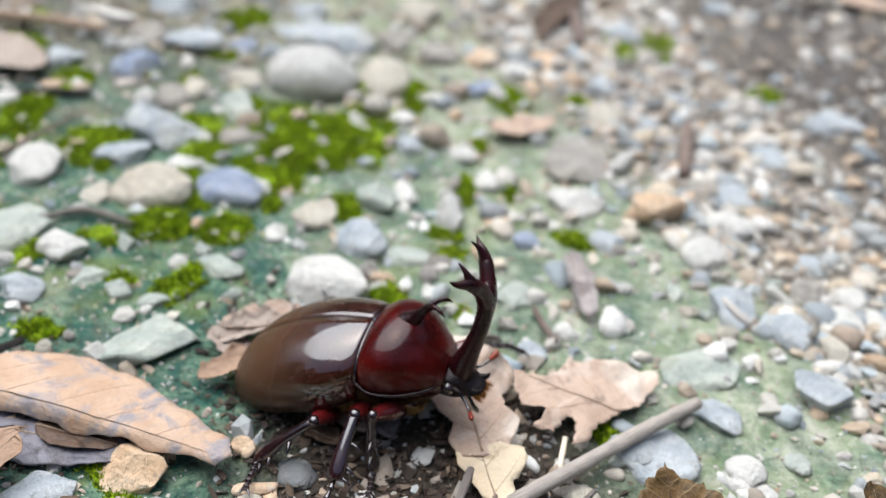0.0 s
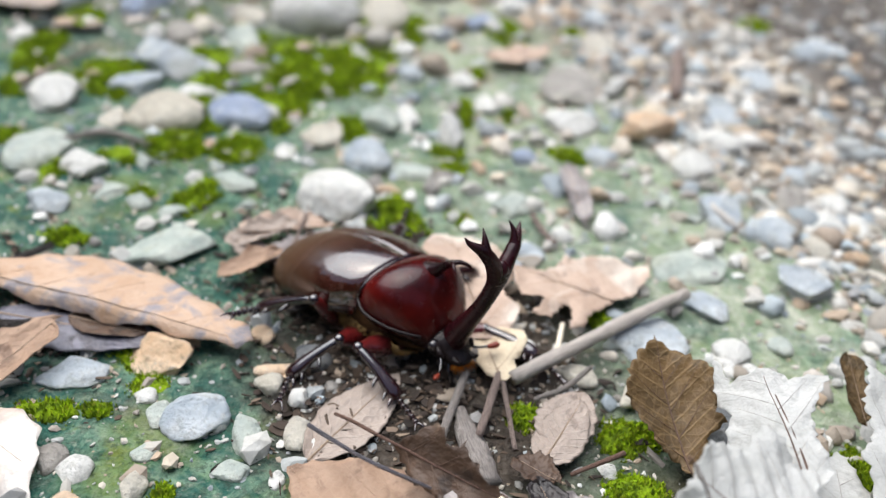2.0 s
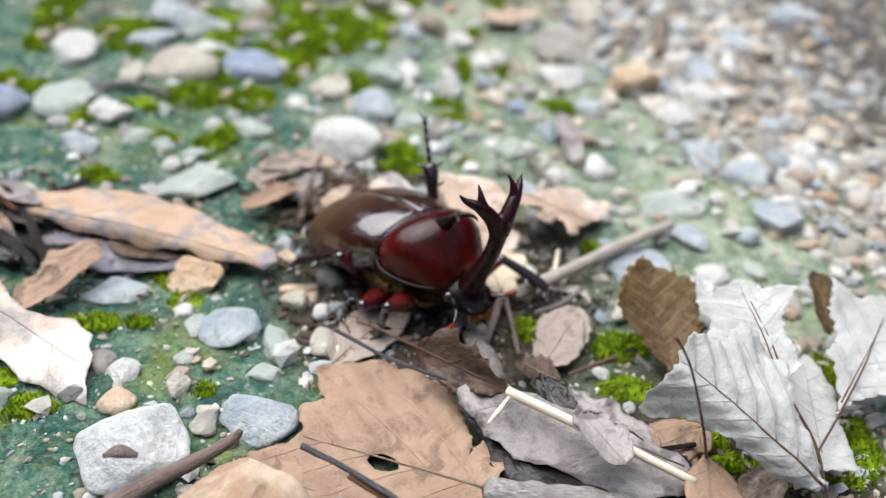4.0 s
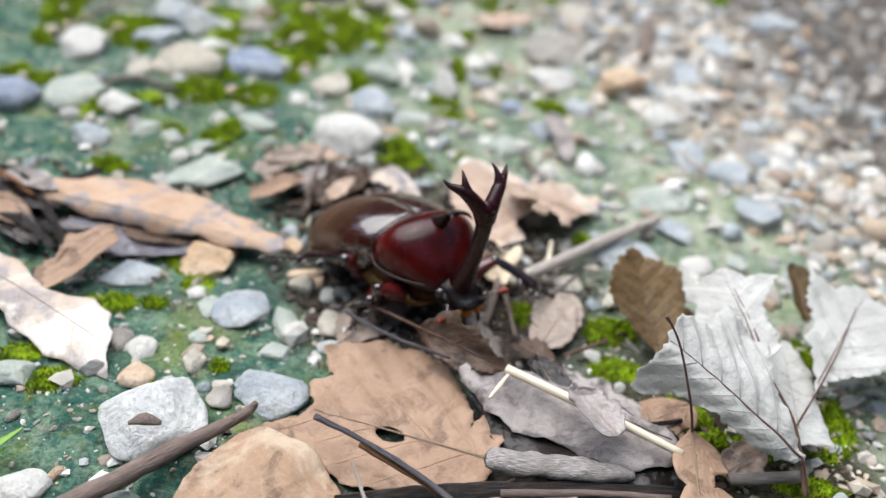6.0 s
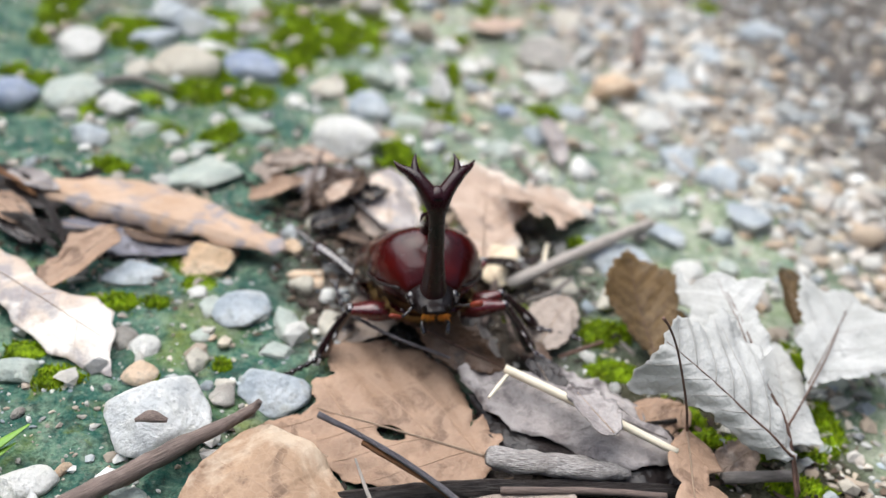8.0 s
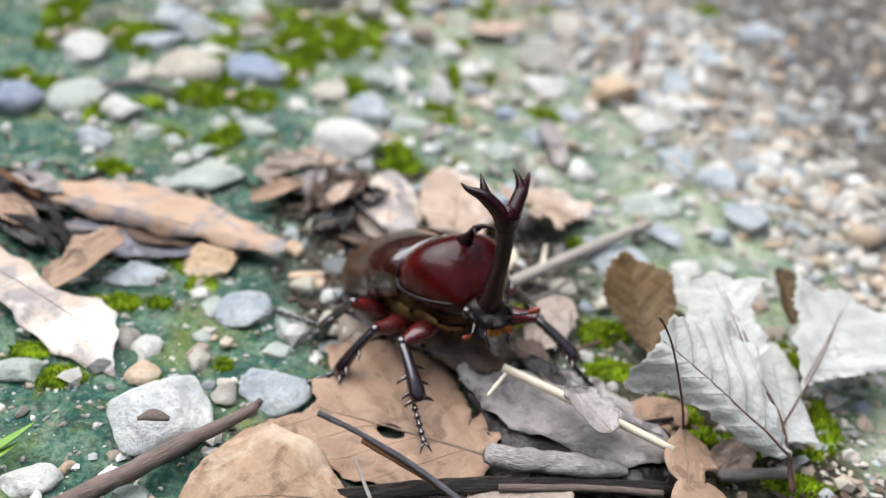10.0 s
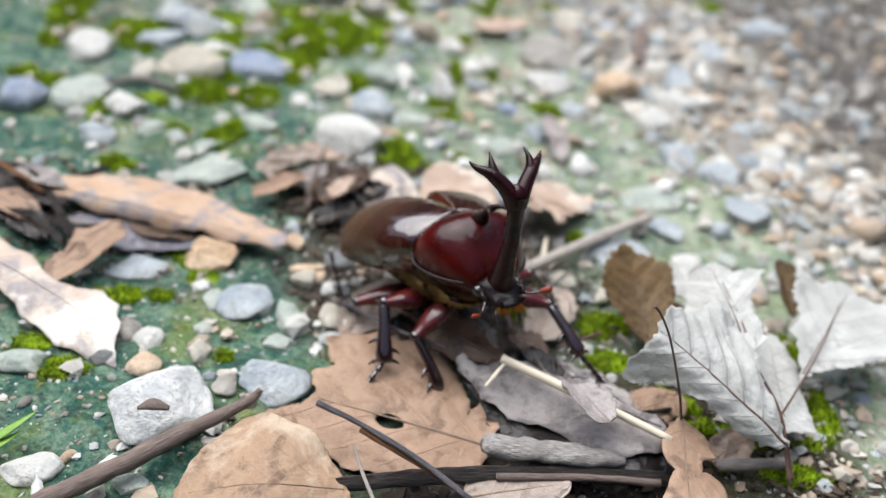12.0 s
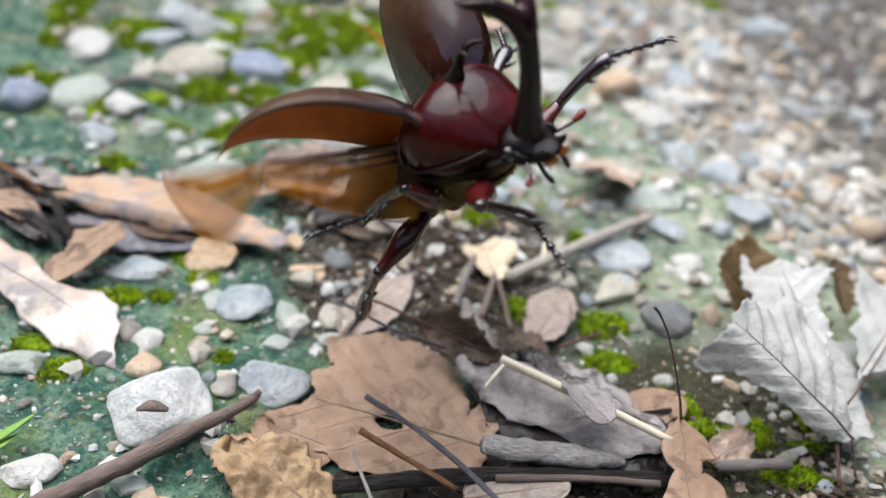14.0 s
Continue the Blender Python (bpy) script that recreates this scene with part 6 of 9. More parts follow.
def gravel(count, lo, hi, seed, spread_x, spread_y, even=False):
    """Grit too small and too many to count, one joined mesh."""
    rnd = random.Random(seed)
    src = []
    for k in range(14):
        bm = bmesh.new()
        bmesh.ops.create_icosphere(bm, subdivisions=2 if lo > 0.2 else 1, radius=1.0)
        cuts = [(Vector((rnd.gauss(0, 1), rnd.gauss(0, 1), rnd.gauss(0, 1))).normalized(), rnd.uniform(0.35, 0.8)) for _ in range(5)]
        pts = []
        for v in bm.verts:
            p = v.co * (1 + 0.3 * noise.noise(v.co * 1.3 + Vector((k * 7.0, 0, 0))))
            for d, lim in cuts:
                p -= d * max(0.0, p.dot(d) - lim)
            pts.append(p)
        fs = [[v.index for v in f.verts] for f in bm.faces]
        bm.free()
        src.append((pts, fs))
    verts, faces, made = [], [], 0
    while made < count:
        x, y = rnd.uniform(*spread_x), rnd.uniform(*spread_y)
        if -2.9 < x < 2.7 and y < 10.0:
            continue
        if not even and rnd.random() > gravel_density(x, y):
            continue
        s = lo * (hi / lo) ** (rnd.random() ** 1.4)
        pts, fs = src[rnd.randrange(14)]
        m = Euler((rnd.uniform(-0.4, 0.4), rnd.uniform(-0.4, 0.4), rnd.uniform(0, 6.28))).to_matrix()
        sx, sy, sz = s, s * rnd.uniform(0.5, 0.95), s * rnd.uniform(0.35, 0.65)
        z = ground_height(x, y) + sz * rnd.uniform(0.0, 0.5)
        k = len(verts)
        for p in pts:
            q = m @ Vector((p.x * sx, p.y * sy, p.z * sz))
            verts.append(((x + q.x) * C, (y + q.y) * C, (z + q.z) * C))
        faces += [tuple(k + i for i in f) for f in fs]
        made += 1
    me = bpy.data.meshes.new("gravel")
    me.from_pydata(verts, [], faces)
    me.materials.append(GRAVEL)
    me.polygons.foreach_set("use_smooth", [lo > 0.2] * len(me.polygons))
    return tagged(new("gravel", me), "mixed grey, buff and brown grit over the ground", "gravel", kind="stuff")


def moss_tufts(count):
    """Small tufts of moss in the cracks of the green film."""
    rnd = random.Random(77)
    made = 0
    while made < count:
        x, y = rnd.uniform(-17, 4), rnd.uniform(6, 36)
        if (-3 < x < 4 and y < 15) or x + 0.48 * y > 16:
            continue
        s = rnd.uniform(0.16, 0.5)
        moss(x, y, s * rnd.uniform(0.9, 1.9), s, rnd.uniform(0, 180), 100 + made, 0.1, 1.2)
        made += 1


moss_tufts(70)
small_pebbles(280)
gravel(9500, 0.08, 0.42, 5, (-22, 26), (4, 52))
gravel(1350, 0.22, 0.66, 8, (-1, 26), (12, 56))
gravel(420, 0.22, 0.75, 9, (-22, 8), (26.5, 56), True)
gravel(6500, 0.03, 0.11, 6, (-12, 14), (3, 28), True)
gravel(380, 0.08, 0.34, 12, (7.6, 14), (4.5, 12.5), True)
gravel(320, 0.04, 0.2, 7, (-3.2, 3.6), (8.5, 15.5), True)


def crumbs(count, cx, cy, wx, wy, seed):
    """Chaff of broken leaf and bark in the trodden earth."""
    rnd = random.Random(seed)
    verts, faces = [], []
    for _ in range(count):
        x, y = rnd.gauss(cx, wx), rnd.gauss(cy, wy)
        z = ground_height(x, y) + rnd.uniform(0.02, 0.14)
        a, s = rnd.uniform(0, 6.28), 0.04 + 0.2 * rnd.random() ** 1.6
        b = s * rnd.uniform(0.12, 0.6)
        ca, sa, k, n = math.cos(a), math.sin(a), len(verts), rnd.randint(5, 7)
        bow, tip = rnd.uniform(-0.5, 0.5), rnd.uniform(-0.4, 0.4)
        for q in range(n):
            w, r = 6.283 * q / n, rnd.uniform(0.55, 1.1)
            u, v = r * math.cos(w), r * math.sin(w)
            zz = z + s * (tip * u + bow * u * u) * 0.6 + 0.3 * b * v
            for lift in (0.0, -0.02):
                verts.append(((x + u * s * ca - v * b * sa) * C, (y + u * s * sa + v * b * ca) * C, (zz + lift) * C))
        faces += [tuple(k + 2 * q for q in range(n)), tuple(k + 2 * q + 1 for q in reversed(range(n)))]
        faces += [(k + 2 * q, k + 2 * q + 1, k + 2 * ((q + 1) % n) + 1, k + 2 * ((q + 1) % n)) for q in range(n)]
    me = bpy.data.meshes.new("leaf_crumbs")
    me.from_pydata(verts, [], faces)
    m = Mat("leaf_crumbs", 0.7, spec=0.3)
    m.color(m.ramp(m.island(), (0.0, (0.025, 0.018, 0.014)), (0.5, (0.055, 0.038, 0.028)), (0.85, (0.12, 0.082, 0.056)), (1.0, (0.27, 0.20, 0.145))))
    m.bump(m.noise(500, 4), 0.0006, 0.5)
    me.materials.append(m.m)
    return tagged(new("leaf_crumbs", me), "dark crumbs of broken leaf and bark", "litter", kind="stuff")


crumbs(1300, 0.0, 13.1, 1.6, 1.7, 31)
crumbs(420, -9.0, 13.6, 1.8, 1.3, 32)
crumbs(420, -2.2, 17.4, 1.6, 1.0, 34)
crumbs(650, -2.7, 15.3, 0.9, 0.9, 36)
# these crumbs also stand for the shade in gaps under the front leaves
crumbs(700, 3.2, 7.0, 2.8, 1.2, 33)
crumbs(260, 8.6, 6.6, 1.0, 0.8, 35)


# ---- the beetle (x forward, y to its left, z up; centimetres) ----
def skin(bm, amount, f):
    for v in bm.verts:
        v.co += v.normal * amount * noise.noise(v.co * f)
    return bm


def pronotum_bm():
    rings = [(0.10, 1.02, 0.98, -0.10, 2.3), (0.22, 1.14, 1.12, -0.22, 2.3), (0.55, 1.20, 1.30, -0.28, 2.3), (0.95, 1.11, 1.32, -0.30, 2.25), (1.30, 0.91, 1.10, -0.28, 2.2),
             (1.58, 0.69, 0.74, -0.20, 2.1), (1.72, 0.53, 0.45, -0.12, 2.0)]
    bm = loft(bmesh.new(), blend_rings(rings, 6))
    for v in bm.verts:
        v.co.y *= 0.97
        # rim round the shield
        side = abs(v.co.y) / 1.2
        if v.co.z < 0.42 and side > 0.6:
            v.co.y *= 1.03
    return bm


def rim_bm():
    pts = []
    for k in range(25):
        a = math.pi * (k / 24 - 0.5)
        pts.append((0.16 + 0.0 * a, 1.13 * math.sin(a), 0.42 + 0.66 * math.cos(a), 0.035))
    return tube(bmesh.new(), pts, 2, 6)


def side_rim_bm(s):
    pts = [(0.16, s * 1.13, 0.42, 0.032), (0.45, s * 1.21, 0.30, 0.03), (0.9, s * 1.145, 0.27, 0.03), (1.3, s * 0.935, 0.25, 0.03), (1.62, s * 0.655, 0.25, 0.03)]
    return tube(bmesh.new(), pts, 5, 6)


def thorn_bm():
    """The small forked horn of the shield, with its raised foot."""
    bm = tube(bmesh.new(), [(0.86, 0, 1.14, 0.26), (1.02, 0, 1.30, 0.165), (1.17, 0, 1.46, 0.10), (1.30, 0, 1.60, 0.08), (1.40, 0, 1.68, 0.08)], 6, 12)
    for s in (-1, 1):
        tube(bm, [(1.34, 0, 1.63, 0.08), (1.48, s * 0.10, 1.73, 0.055), (1.64, s * 0.20, 1.73, 0.035), (1.74, s * 0.25, 1.64, 0.008)], 5, 8)
    return bm


def head_bm():
    bm = loft(bmesh.new(), blend_rings([(1.50, 0.42, 0.34, -0.26, 2.2), (1.75, 0.47, 0.36, -0.30, 2.3), (2.0, 0.40, 0.26, -0.30, 2.4), (2.2, 0.31, 0.02, -0.27, 2.3), (2.33, 0.24, -0.08, -0.24, 2.2), (2.40, 0.10, -0.14, -0.19, 2.0)], 5))
    for s in (-1, 1):
        tube(bm, [(2.2, s * 0.2, -0.12, 0.09), (2.36, s * 0.24, -0.1, 0.06), (2.44, s * 0.25, -0.02, 0.02)], 4, 6)
        tube(bm, [(1.9, s * 0.4, 0.05, 0.07), (2.02, s * 0.46, 0.02, 0.06), (2.12, s * 0.42, -0.06, 0.04)], 4, 6)
    return skin(bm, 0.02, 6.0)


def horn_bm():
    return skin(tube(bmesh.new(), [(1.84, 0, -0.02, 0.30), (1.98, 0, 0.28, 0.27), (2.22, 0, 0.75, 0.195), (2.44, 0, 1.2, 0.165), (2.60, 0, 1.65, 0.165), (2.665, 0, 1.98, 0.195), (2.665, 0, 2.16, 0.19), (2.65, 0, 2.28, 0.12), (2.64, 0, 2.31, 0.03)], 8, 18), 0.012, 9.0)


def prong_bms():
    """Two main prongs of the fork, each split into two tips."""
    for s in (-1, 1):
        yield skin(tube(bmesh.new(), [(2.66, s * 0.02, 1.90, 0.19), (2.665, s * 0.13, 2.14, 0.172), (2.63, s * 0.27, 2.35, 0.148), (2.58, s * 0.40, 2.50, 0.135), (2.52, s * 0.51, 2.59, 0.108),
                                      (2.45, s * 0.62, 2.65, 0.080), (2.38, s * 0.71, 2.71, 0.052), (2.32, s * 0.79, 2.81, 0.012)], 6, 12), 0.012, 9.0)
        yield tube(bmesh.new(), [(2.60, s * 0.35, 2.42, 0.125), (2.56, s * 0.40, 2.58, 0.105), (2.51, s * 0.41, 2.72, 0.072), (2.46, s * 0.40, 2.82, 0.045), (2.36, s * 0.37, 2.94, 0.012)], 6, 10)


def elytron_bm(s):
    """One wing case as a thick curved shell; its hinge is the origin."""
    bm = bmesh.new()
    nu, nv = 30, 14
    outer, inner = [], []
    for i in range(nu + 1):
        u = i / nu
        x = 0.14 - 3.16 * u
        w = 1.46 * (1 - (1 - min(1, u * 3.2)) ** 2 * 0.24) * math.sqrt(max(0.0, 1 - max(0.0, (u - 0.42) / 0.58) ** 2.4))
        margin = 0.15 - 0.84 * u
        rise = 1.11 * (1 - (1 - min(1, u * 2.6)) ** 2 * 0.12) * math.sqrt(max(0.0, 1 - max(0.0, (u - 0.30) / 0.70) ** 2.3))
        ra, rb = [], []
        for j in range(nv + 1):
            a = (j / nv) * math.pi / 2 * 1.06
            y = s * max(w, 0.02) * math.sin(a) ** 0.93 + s * 0.012
            z = margin + max(rise, 0.01) * math.copysign(abs(math.cos(a)) ** 0.8, math.cos(a))
            n = Vector((0.0, s * math.sin(a), math.cos(a)))
            bumpy = 0.045 * math.exp(-((u - 0.07) / 0.05) ** 2 - ((j / nv - 0.66) / 0.16) ** 2)
            p = Vector((x, y, z)) + n * bumpy - Vector((HINGE[0], s * HINGE[1], HINGE[2]))
            ra.append(bm.verts.new(p))
            rb.append(bm.verts.new(p - n * 0.055))
        outer.append(ra)
        inner.append(rb)
    flip = s < 0

    def quad(vs, k):
        f = bm.faces.new(vs if not flip else vs[::-1])
        f.material_index = k
    for i in range(nu):
        for j in range(nv):
            quad([outer[i][j], outer[i][j + 1], outer[i + 1][j + 1], outer[i + 1][j]], 0)
            quad([inner[i][j], inner[i + 1][j], inner[i + 1][j + 1], inner[i][j + 1]], 1)
        quad([outer[i][0], outer[i + 1][0], inner[i + 1][0], inner[i][0]], 0)
        quad([outer[i][nv], inner[i][nv], inner[i + 1][nv], outer[i + 1][nv]], 0)
    for j in range(nv):
        quad([outer[0][j], inner[0][j], inner[0][j + 1], outer[0][j + 1]], 0)
        quad([outer[nu][j], outer[nu][j + 1], inner[nu][j + 1], inner[nu][j]], 0)
    return bm


WING_LONG, WING_FOLD = 4.7, 0.6


def wing_depth(u):
    """Depth of the hind wing behind its leading edge at u from root to tip."""
    if u < WING_FOLD:
        return 1.35 - 0.9 * (u / WING_FOLD) ** 1.5
    k = (u - WING_FOLD) / (1 - WING_FOLD)
    return 0.45 + 0.95 * math.sin(math.pi * min(1.0, k * 0.9)) ** 1.2 - 0.4 * k ** 4


def wing_bm(s, lo, hi):
    """A stretch lo..hi (0..1) of a fluted membranous hind wing that runs along -x from its hinge; the stretch starts at its own origin."""
    bm = bmesh.new()
    nu, nv, grid = 18, 14, []
    for i in range(nu + 1):
        u = lo + (hi - lo) * i / nu
        row = []
        for j in range(nv + 1):
            v = j / nv
            row.append(bm.verts.new((-WING_LONG * (u - lo), -s * wing_depth(u) * v, 0.035 * math.sin(v * 15) * (0.5 + v))))
        grid.append(row)
    for i in range(nu):
        for j in range(nv):
            bm.faces.new((grid[i][j], grid[i][j + 1], grid[i + 1][j + 1], grid[i + 1][j]))
    bmesh.ops.solidify(bm, geom=bm.faces[:], thickness=0.01)
    return bm


def wing_edge_bm(s, lo, hi):
    """The stout leading vein and two branches."""
    end = -WING_LONG * (hi - lo)
    thick = 0.075 if lo == 0 else 0.05
    bm = tube(bmesh.new(), [(0.05, 0, 0, thick), (end * 0.5, 0, 0, thick), (end, 0, 0, thick * 0.3)], 4, 8)
    for j in (1, 2):
        tube(bm, [(end * 0.05, -s * 0.12 * j, 0.01, 0.028), (end * 0.55, -s * 0.17 * j, 0.01, 0.024), (end * 0.97, -s * 0.13 * j, 0.01, 0.014)], 4, 6)
    return bm


HINGE = (0.02, 0.62, 0.62)


def fur_bm(count, seed, place_at):
    """Short bristles; place_at(rnd) gives a root and a direction."""
    rnd = random.Random(seed)
    bm = bmesh.new()
    for _ in range(count):
        root, d, r = place_at(rnd)
        side = d.cross(Vector((0.3, 0.5, 0.8))).normalized()
        other = d.cross(side).normalized()
        vs = [bm.verts.new(root + side * r), bm.verts.new(root - side * 0.5 * r + other * 0.86 * r), bm.verts.new(root - side * 0.5 * r - other * 0.86 * r), bm.verts.new(root + d)]
        for a, b in ((0, 1), (1, 2), (2, 0)):
            bm.faces.new((vs[a], vs[b], vs[3]))
    return bm


def limb_bm(length, r0, r1, r2, spines, seed, bow=0.0):
    """A leg piece along +x with a swelling, and spines below."""
    bm = tube(bmesh.new(), [(-0.02, 0, 0, r0 * 0.8), (0.12 * length, 0, bow * 0.4, r0), (0.5 * length, 0, bow, r1), (0.85 * length, 0, bow * 0.4, r2), (length, 0, 0, r2 * 0.8)], 5, 12, 0.8)
    for k in range(spines):
        x = length * (0.42 + 0.52 * k / max(1, spines - 1))
        for s in (-1, 1) if k == spines - 1 else ((-1,) if k % 2 else (1,)):
            tube(bm, [(x, s * r1 * 0.5, 0, 0.05), (x + 0.05, s * (r1 + 0.09), -0.02, 0.04), (x + 0.12, s * (r1 + 0.2), -0.04, 0.006)], 3, 6)
    ball(bm, 0, 0, 0, r0 * 1.1, r0 * 1.1, r0, 2)
    return bm


def tarsus_bm(length):
    """Five beads and two claws along +x."""
    bm = bmesh.new()
    step = length * 0.82 / 5
    for k in range(5):
        w = 0.062
        x = k * step
        tube(bm, [(x - 0.01, 0, 0, w * 0.45), (x + step * 0.55, 0, 0.01, w * 0.9), (x + step * 0.92, 0, 0, w * 1.15), (x + step * 1.02, 0, 0, w * 0.5)], 3, 8)
    e = 5 * step
    for s in (-1, 1):
        tube(bm, [(e, 0, 0, 0.035), (e + 0.07 * length, s * 0.06, 0.015, 0.03), (e + 0.18 * length, s * 0.12, -0.05, 0.006)], 4, 6)
    return bm


def build_beetle():
    root = tagged(new("rhinoceros_beetle"), "large wine-red and brown male rhinoceros beetle with forked horn", "beetle")
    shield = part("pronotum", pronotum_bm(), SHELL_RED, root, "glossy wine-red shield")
    part("rim", rim_bm(), SHELL_BLACK, shield)
    for s in (-1, 1):
        part("rim", side_rim_bm(s), SHELL_RIM, shield)
    part("thoracic_horn", thorn_bm(), SHELL_HORN, shield, "small forked dark horn")
    pivot = Vector((1.5, 0, -0.1))

    def headed(bm):
        bmesh.ops.translate(bm, vec=-pivot, verts=bm.verts)
        return bm
    head = part("head", headed(head_bm()), SHELL_HEAD, root, "black pitted head", at_cm(*pivot))
    part("head_horn", headed(horn_bm()), SHELL_HORN, head, "long dark horn forked into four points")
    for bm in prong_bms():
        part("horn_prong", headed(bm), SHELL_HORN, head)
    clubs = []
    for s in (-1, 1):
        eye = bmesh.new()
        ball(eye, 1.80, s * 0.44, 0.06, 0.13, 0.12, 0.13, 3)
        part("eye", headed(eye), SHELL_BLACK, head, "glossy black eye")
        drop = 0.0 if s > 0 else -0.2
        ant = tube(bmesh.new(), [(2.05, s * 0.42, -0.08, 0.045), (2.16, s * 0.51, -0.08 + 0.4 * drop, 0.03), (2.24, s * 0.61, -0.07 + 0.8 * drop, 0.03), (2.31, s * 0.72, -0.05 + drop, 0.032)], 5, 8)
        antenna = part("antenna", headed(ant), SHELL_BLACK, head, "black antenna with a red club")
        club = tube(bmesh.new(), [(2.30, s * 0.70, -0.05 + drop, 0.04), (2.35, s * 0.79, -0.03 + drop, 0.066 if s > 0 else 0.05), (2.39, s * 0.88, -0.01 + drop, 0.068 if s > 0 else 0.05), (2.42, s * 0.93, 0.0 + drop, 0.025)], 4, 10)
        clubs.append((antenna, headed(club)))
        palp = tube(bmesh.new(), [(2.1, s * 0.2, -0.26, 0.045), (2.2, s * 0.26, -0.42, 0.04), (2.26, s * 0.24, -0.58, 0.045), (2.28, s * 0.22, -0.64, 0.012)], 4, 8)
        part("palp", headed(palp), SHELL_BLACK, head)

    for antenna, club in clubs:
        part("antenna_club", club, CLUB, head, "rust-red antenna club")

    def tuft(rnd):
        y = rnd.choice((-1, 1)) * rnd.uniform(0.05, 0.24)
        return (Vector((2.26 + rnd.uniform(-0.06, 0.06), y, -0.24 + rnd.uniform(-0.05, 0.05))),
                Vector((rnd.uniform(0.08, 0.2), 0.25 * y + rnd.uniform(-0.05, 0.05), rnd.uniform(-0.14, 0.02))), 0.016)
    part("mouth_bristles", headed(fur_bm(160, 3, tuft)), AMBER, head, "orange bristle tuft")
    trunk = loft(bmesh.new(), blend_rings([(-2.85, 0.25, -0.45, -0.62, 2.0), (-2.5, 0.72, -0.1, -0.88, 2.2), (-1.7, 1.08, 0.25, -1.0, 2.2), (-0.8, 1.12, 0.5, -0.98, 2.2), (0.1, 1.0, 0.62, -0.85, 2.2),
                                           (0.8, 0.85, 0.5, -0.62, 2.1), (1.4, 0.55, 0.3, -0.38, 2.0), (1.62, 0.35, 0.2, -0.25, 2.0)], 5))
    for v in trunk.verts:
        if v.co.x < -0.6:
            v.co.z -= 0.03 * (1 + math.sin(v.co.x * 14))
    body = part("abdomen", trunk, BELLY, root, "dull brown furry underside")

    def chest(rnd):
        x, a = rnd.uniform(-1.6, 1.3), rnd.uniform(-1.0, 1.0)
        w = 0.85 if x > 0.5 else 1.02
        y = w * math.sin(a * 1.5)
        z = -0.12 - (0.72 if x < 0.3 else 0.72 - 0.35 * (x - 0.3)) * math.cos(a * 1.5)
        return Vector((x, y, z)), Vector((rnd.uniform(-0.2, 0.05), 0.12 * y + rnd.uniform(-0.05, 0.05), -0.08 + rnd.uniform(-0.06, 0.04))), 0.014
    part("chest_fur", fur_bm(6500, 5, chest), HAIR, body, "golden brown fur")

    def collar(rnd):
        a = rnd.uniform(-1.2, 1.2)
        return Vector((0.13, 1.0 * math.sin(a), 0.42 + 0.56 * math.cos(a))), Vector((rnd.uniform(-0.14, -0.04), rnd.uniform(-0.03, 0.03), rnd.uniform(0.0, 0.05))), 0.014
    part("collar_fur", fur_bm(420, 6, collar), HAIR, shield, "golden fringe")
    back = loft(bmesh.new(), blend_rings([(-1.2, 0.5, 0.52, 0.2, 2.0), (-0.5, 0.62, 0.72, 0.2, 2.0), (0.05, 0.6, 0.8, 0.2, 2.0)], 4))
    part("back_membrane", back, CREAM, body, "cream soft back under the wing cases")
    scut = bmesh.new()
    ball(scut, -0.02, 0, 0.99, 0.26, 0.24, 0.05, 3)
    part("scutellum", scut, SHELL_BLACK, shield)
    moving = {"head": head}
    for s, side in ((1, "left"), (-1, "right")):
        moving[side + "_case"] = part("wing_case", elytron_bm(s), (SHELL_BROWN, SHELL_RUST), root, "satin brown wing case", at_cm(HINGE[0], s * HINGE[1], HINGE[2]))
        wing = moving[side + "_wing"] = part("hind_wing", wing_bm(s, 0.0, WING_FOLD), WING, root, "amber translucent wing", at_cm(-0.1, s * 0.62, 0.5))
        part("leading_edge", wing_edge_bm(s, 0.0, WING_FOLD), WING_EDGE, wing, "dark red wing vein")
        moving[side + "_wing_tip"] = part("wing_tip", wing_bm(s, WING_FOLD, 1.0), WING, wing, "", at_cm(-WING_LONG * WING_FOLD, 0, 0.02))
        for k, (f, t, r) in enumerate(LEG_SIZES):
            nm = side + ("_fore", "_mid", "_hind")[k]
            moving[nm + "_femur"] = part("femur", limb_bm(f, 0.18, 0.27, 0.16, 0, k), SHELL_LEG, root)
            moving[nm + "_tibia"] = part("tibia", limb_bm(t, 0.115, 0.135, 0.185, 5 if k == 0 else 4, k, 0.05), SHELL_SHIN, root)
            moving[nm + "_tarsus"] = part("tarsus", tarsus_bm(r), SHELL_SHIN, root)
    return root, moving


LEG_SIZES = ((1.15, 1.25, 1.15), (1.25, 1.25, 1.3), (1.45, 1.45, 1.45))
beetle, limbs = build_beetle()


def aim(ax, ay, az, bx, by, bz):
    """The pose, in the beetle's space, of a limb piece whose x axis runs from a to b."""
    d = Vector((bx - ax, by - ay, bz - az)).normalized()
    up = Vector((0, 0, 1)) if abs(d.z) < 0.95 else Vector((-1, 0, 0))
    y = up.cross(d).normalized()
    return Matrix.Translation(Vector((ax, ay, az)) * C) @ Matrix((d, y, d.cross(y))).transposed().to_4x4()


def stand(x, y, z, yaw, up, roll):
    """The beetle's pose: nose up and roll in degrees."""
    return Matrix.Translation(Vector((x, y, z)) * C) @ Euler((radians(roll), radians(-up), radians(yaw)), "XYZ").to_matrix().to_4x4()


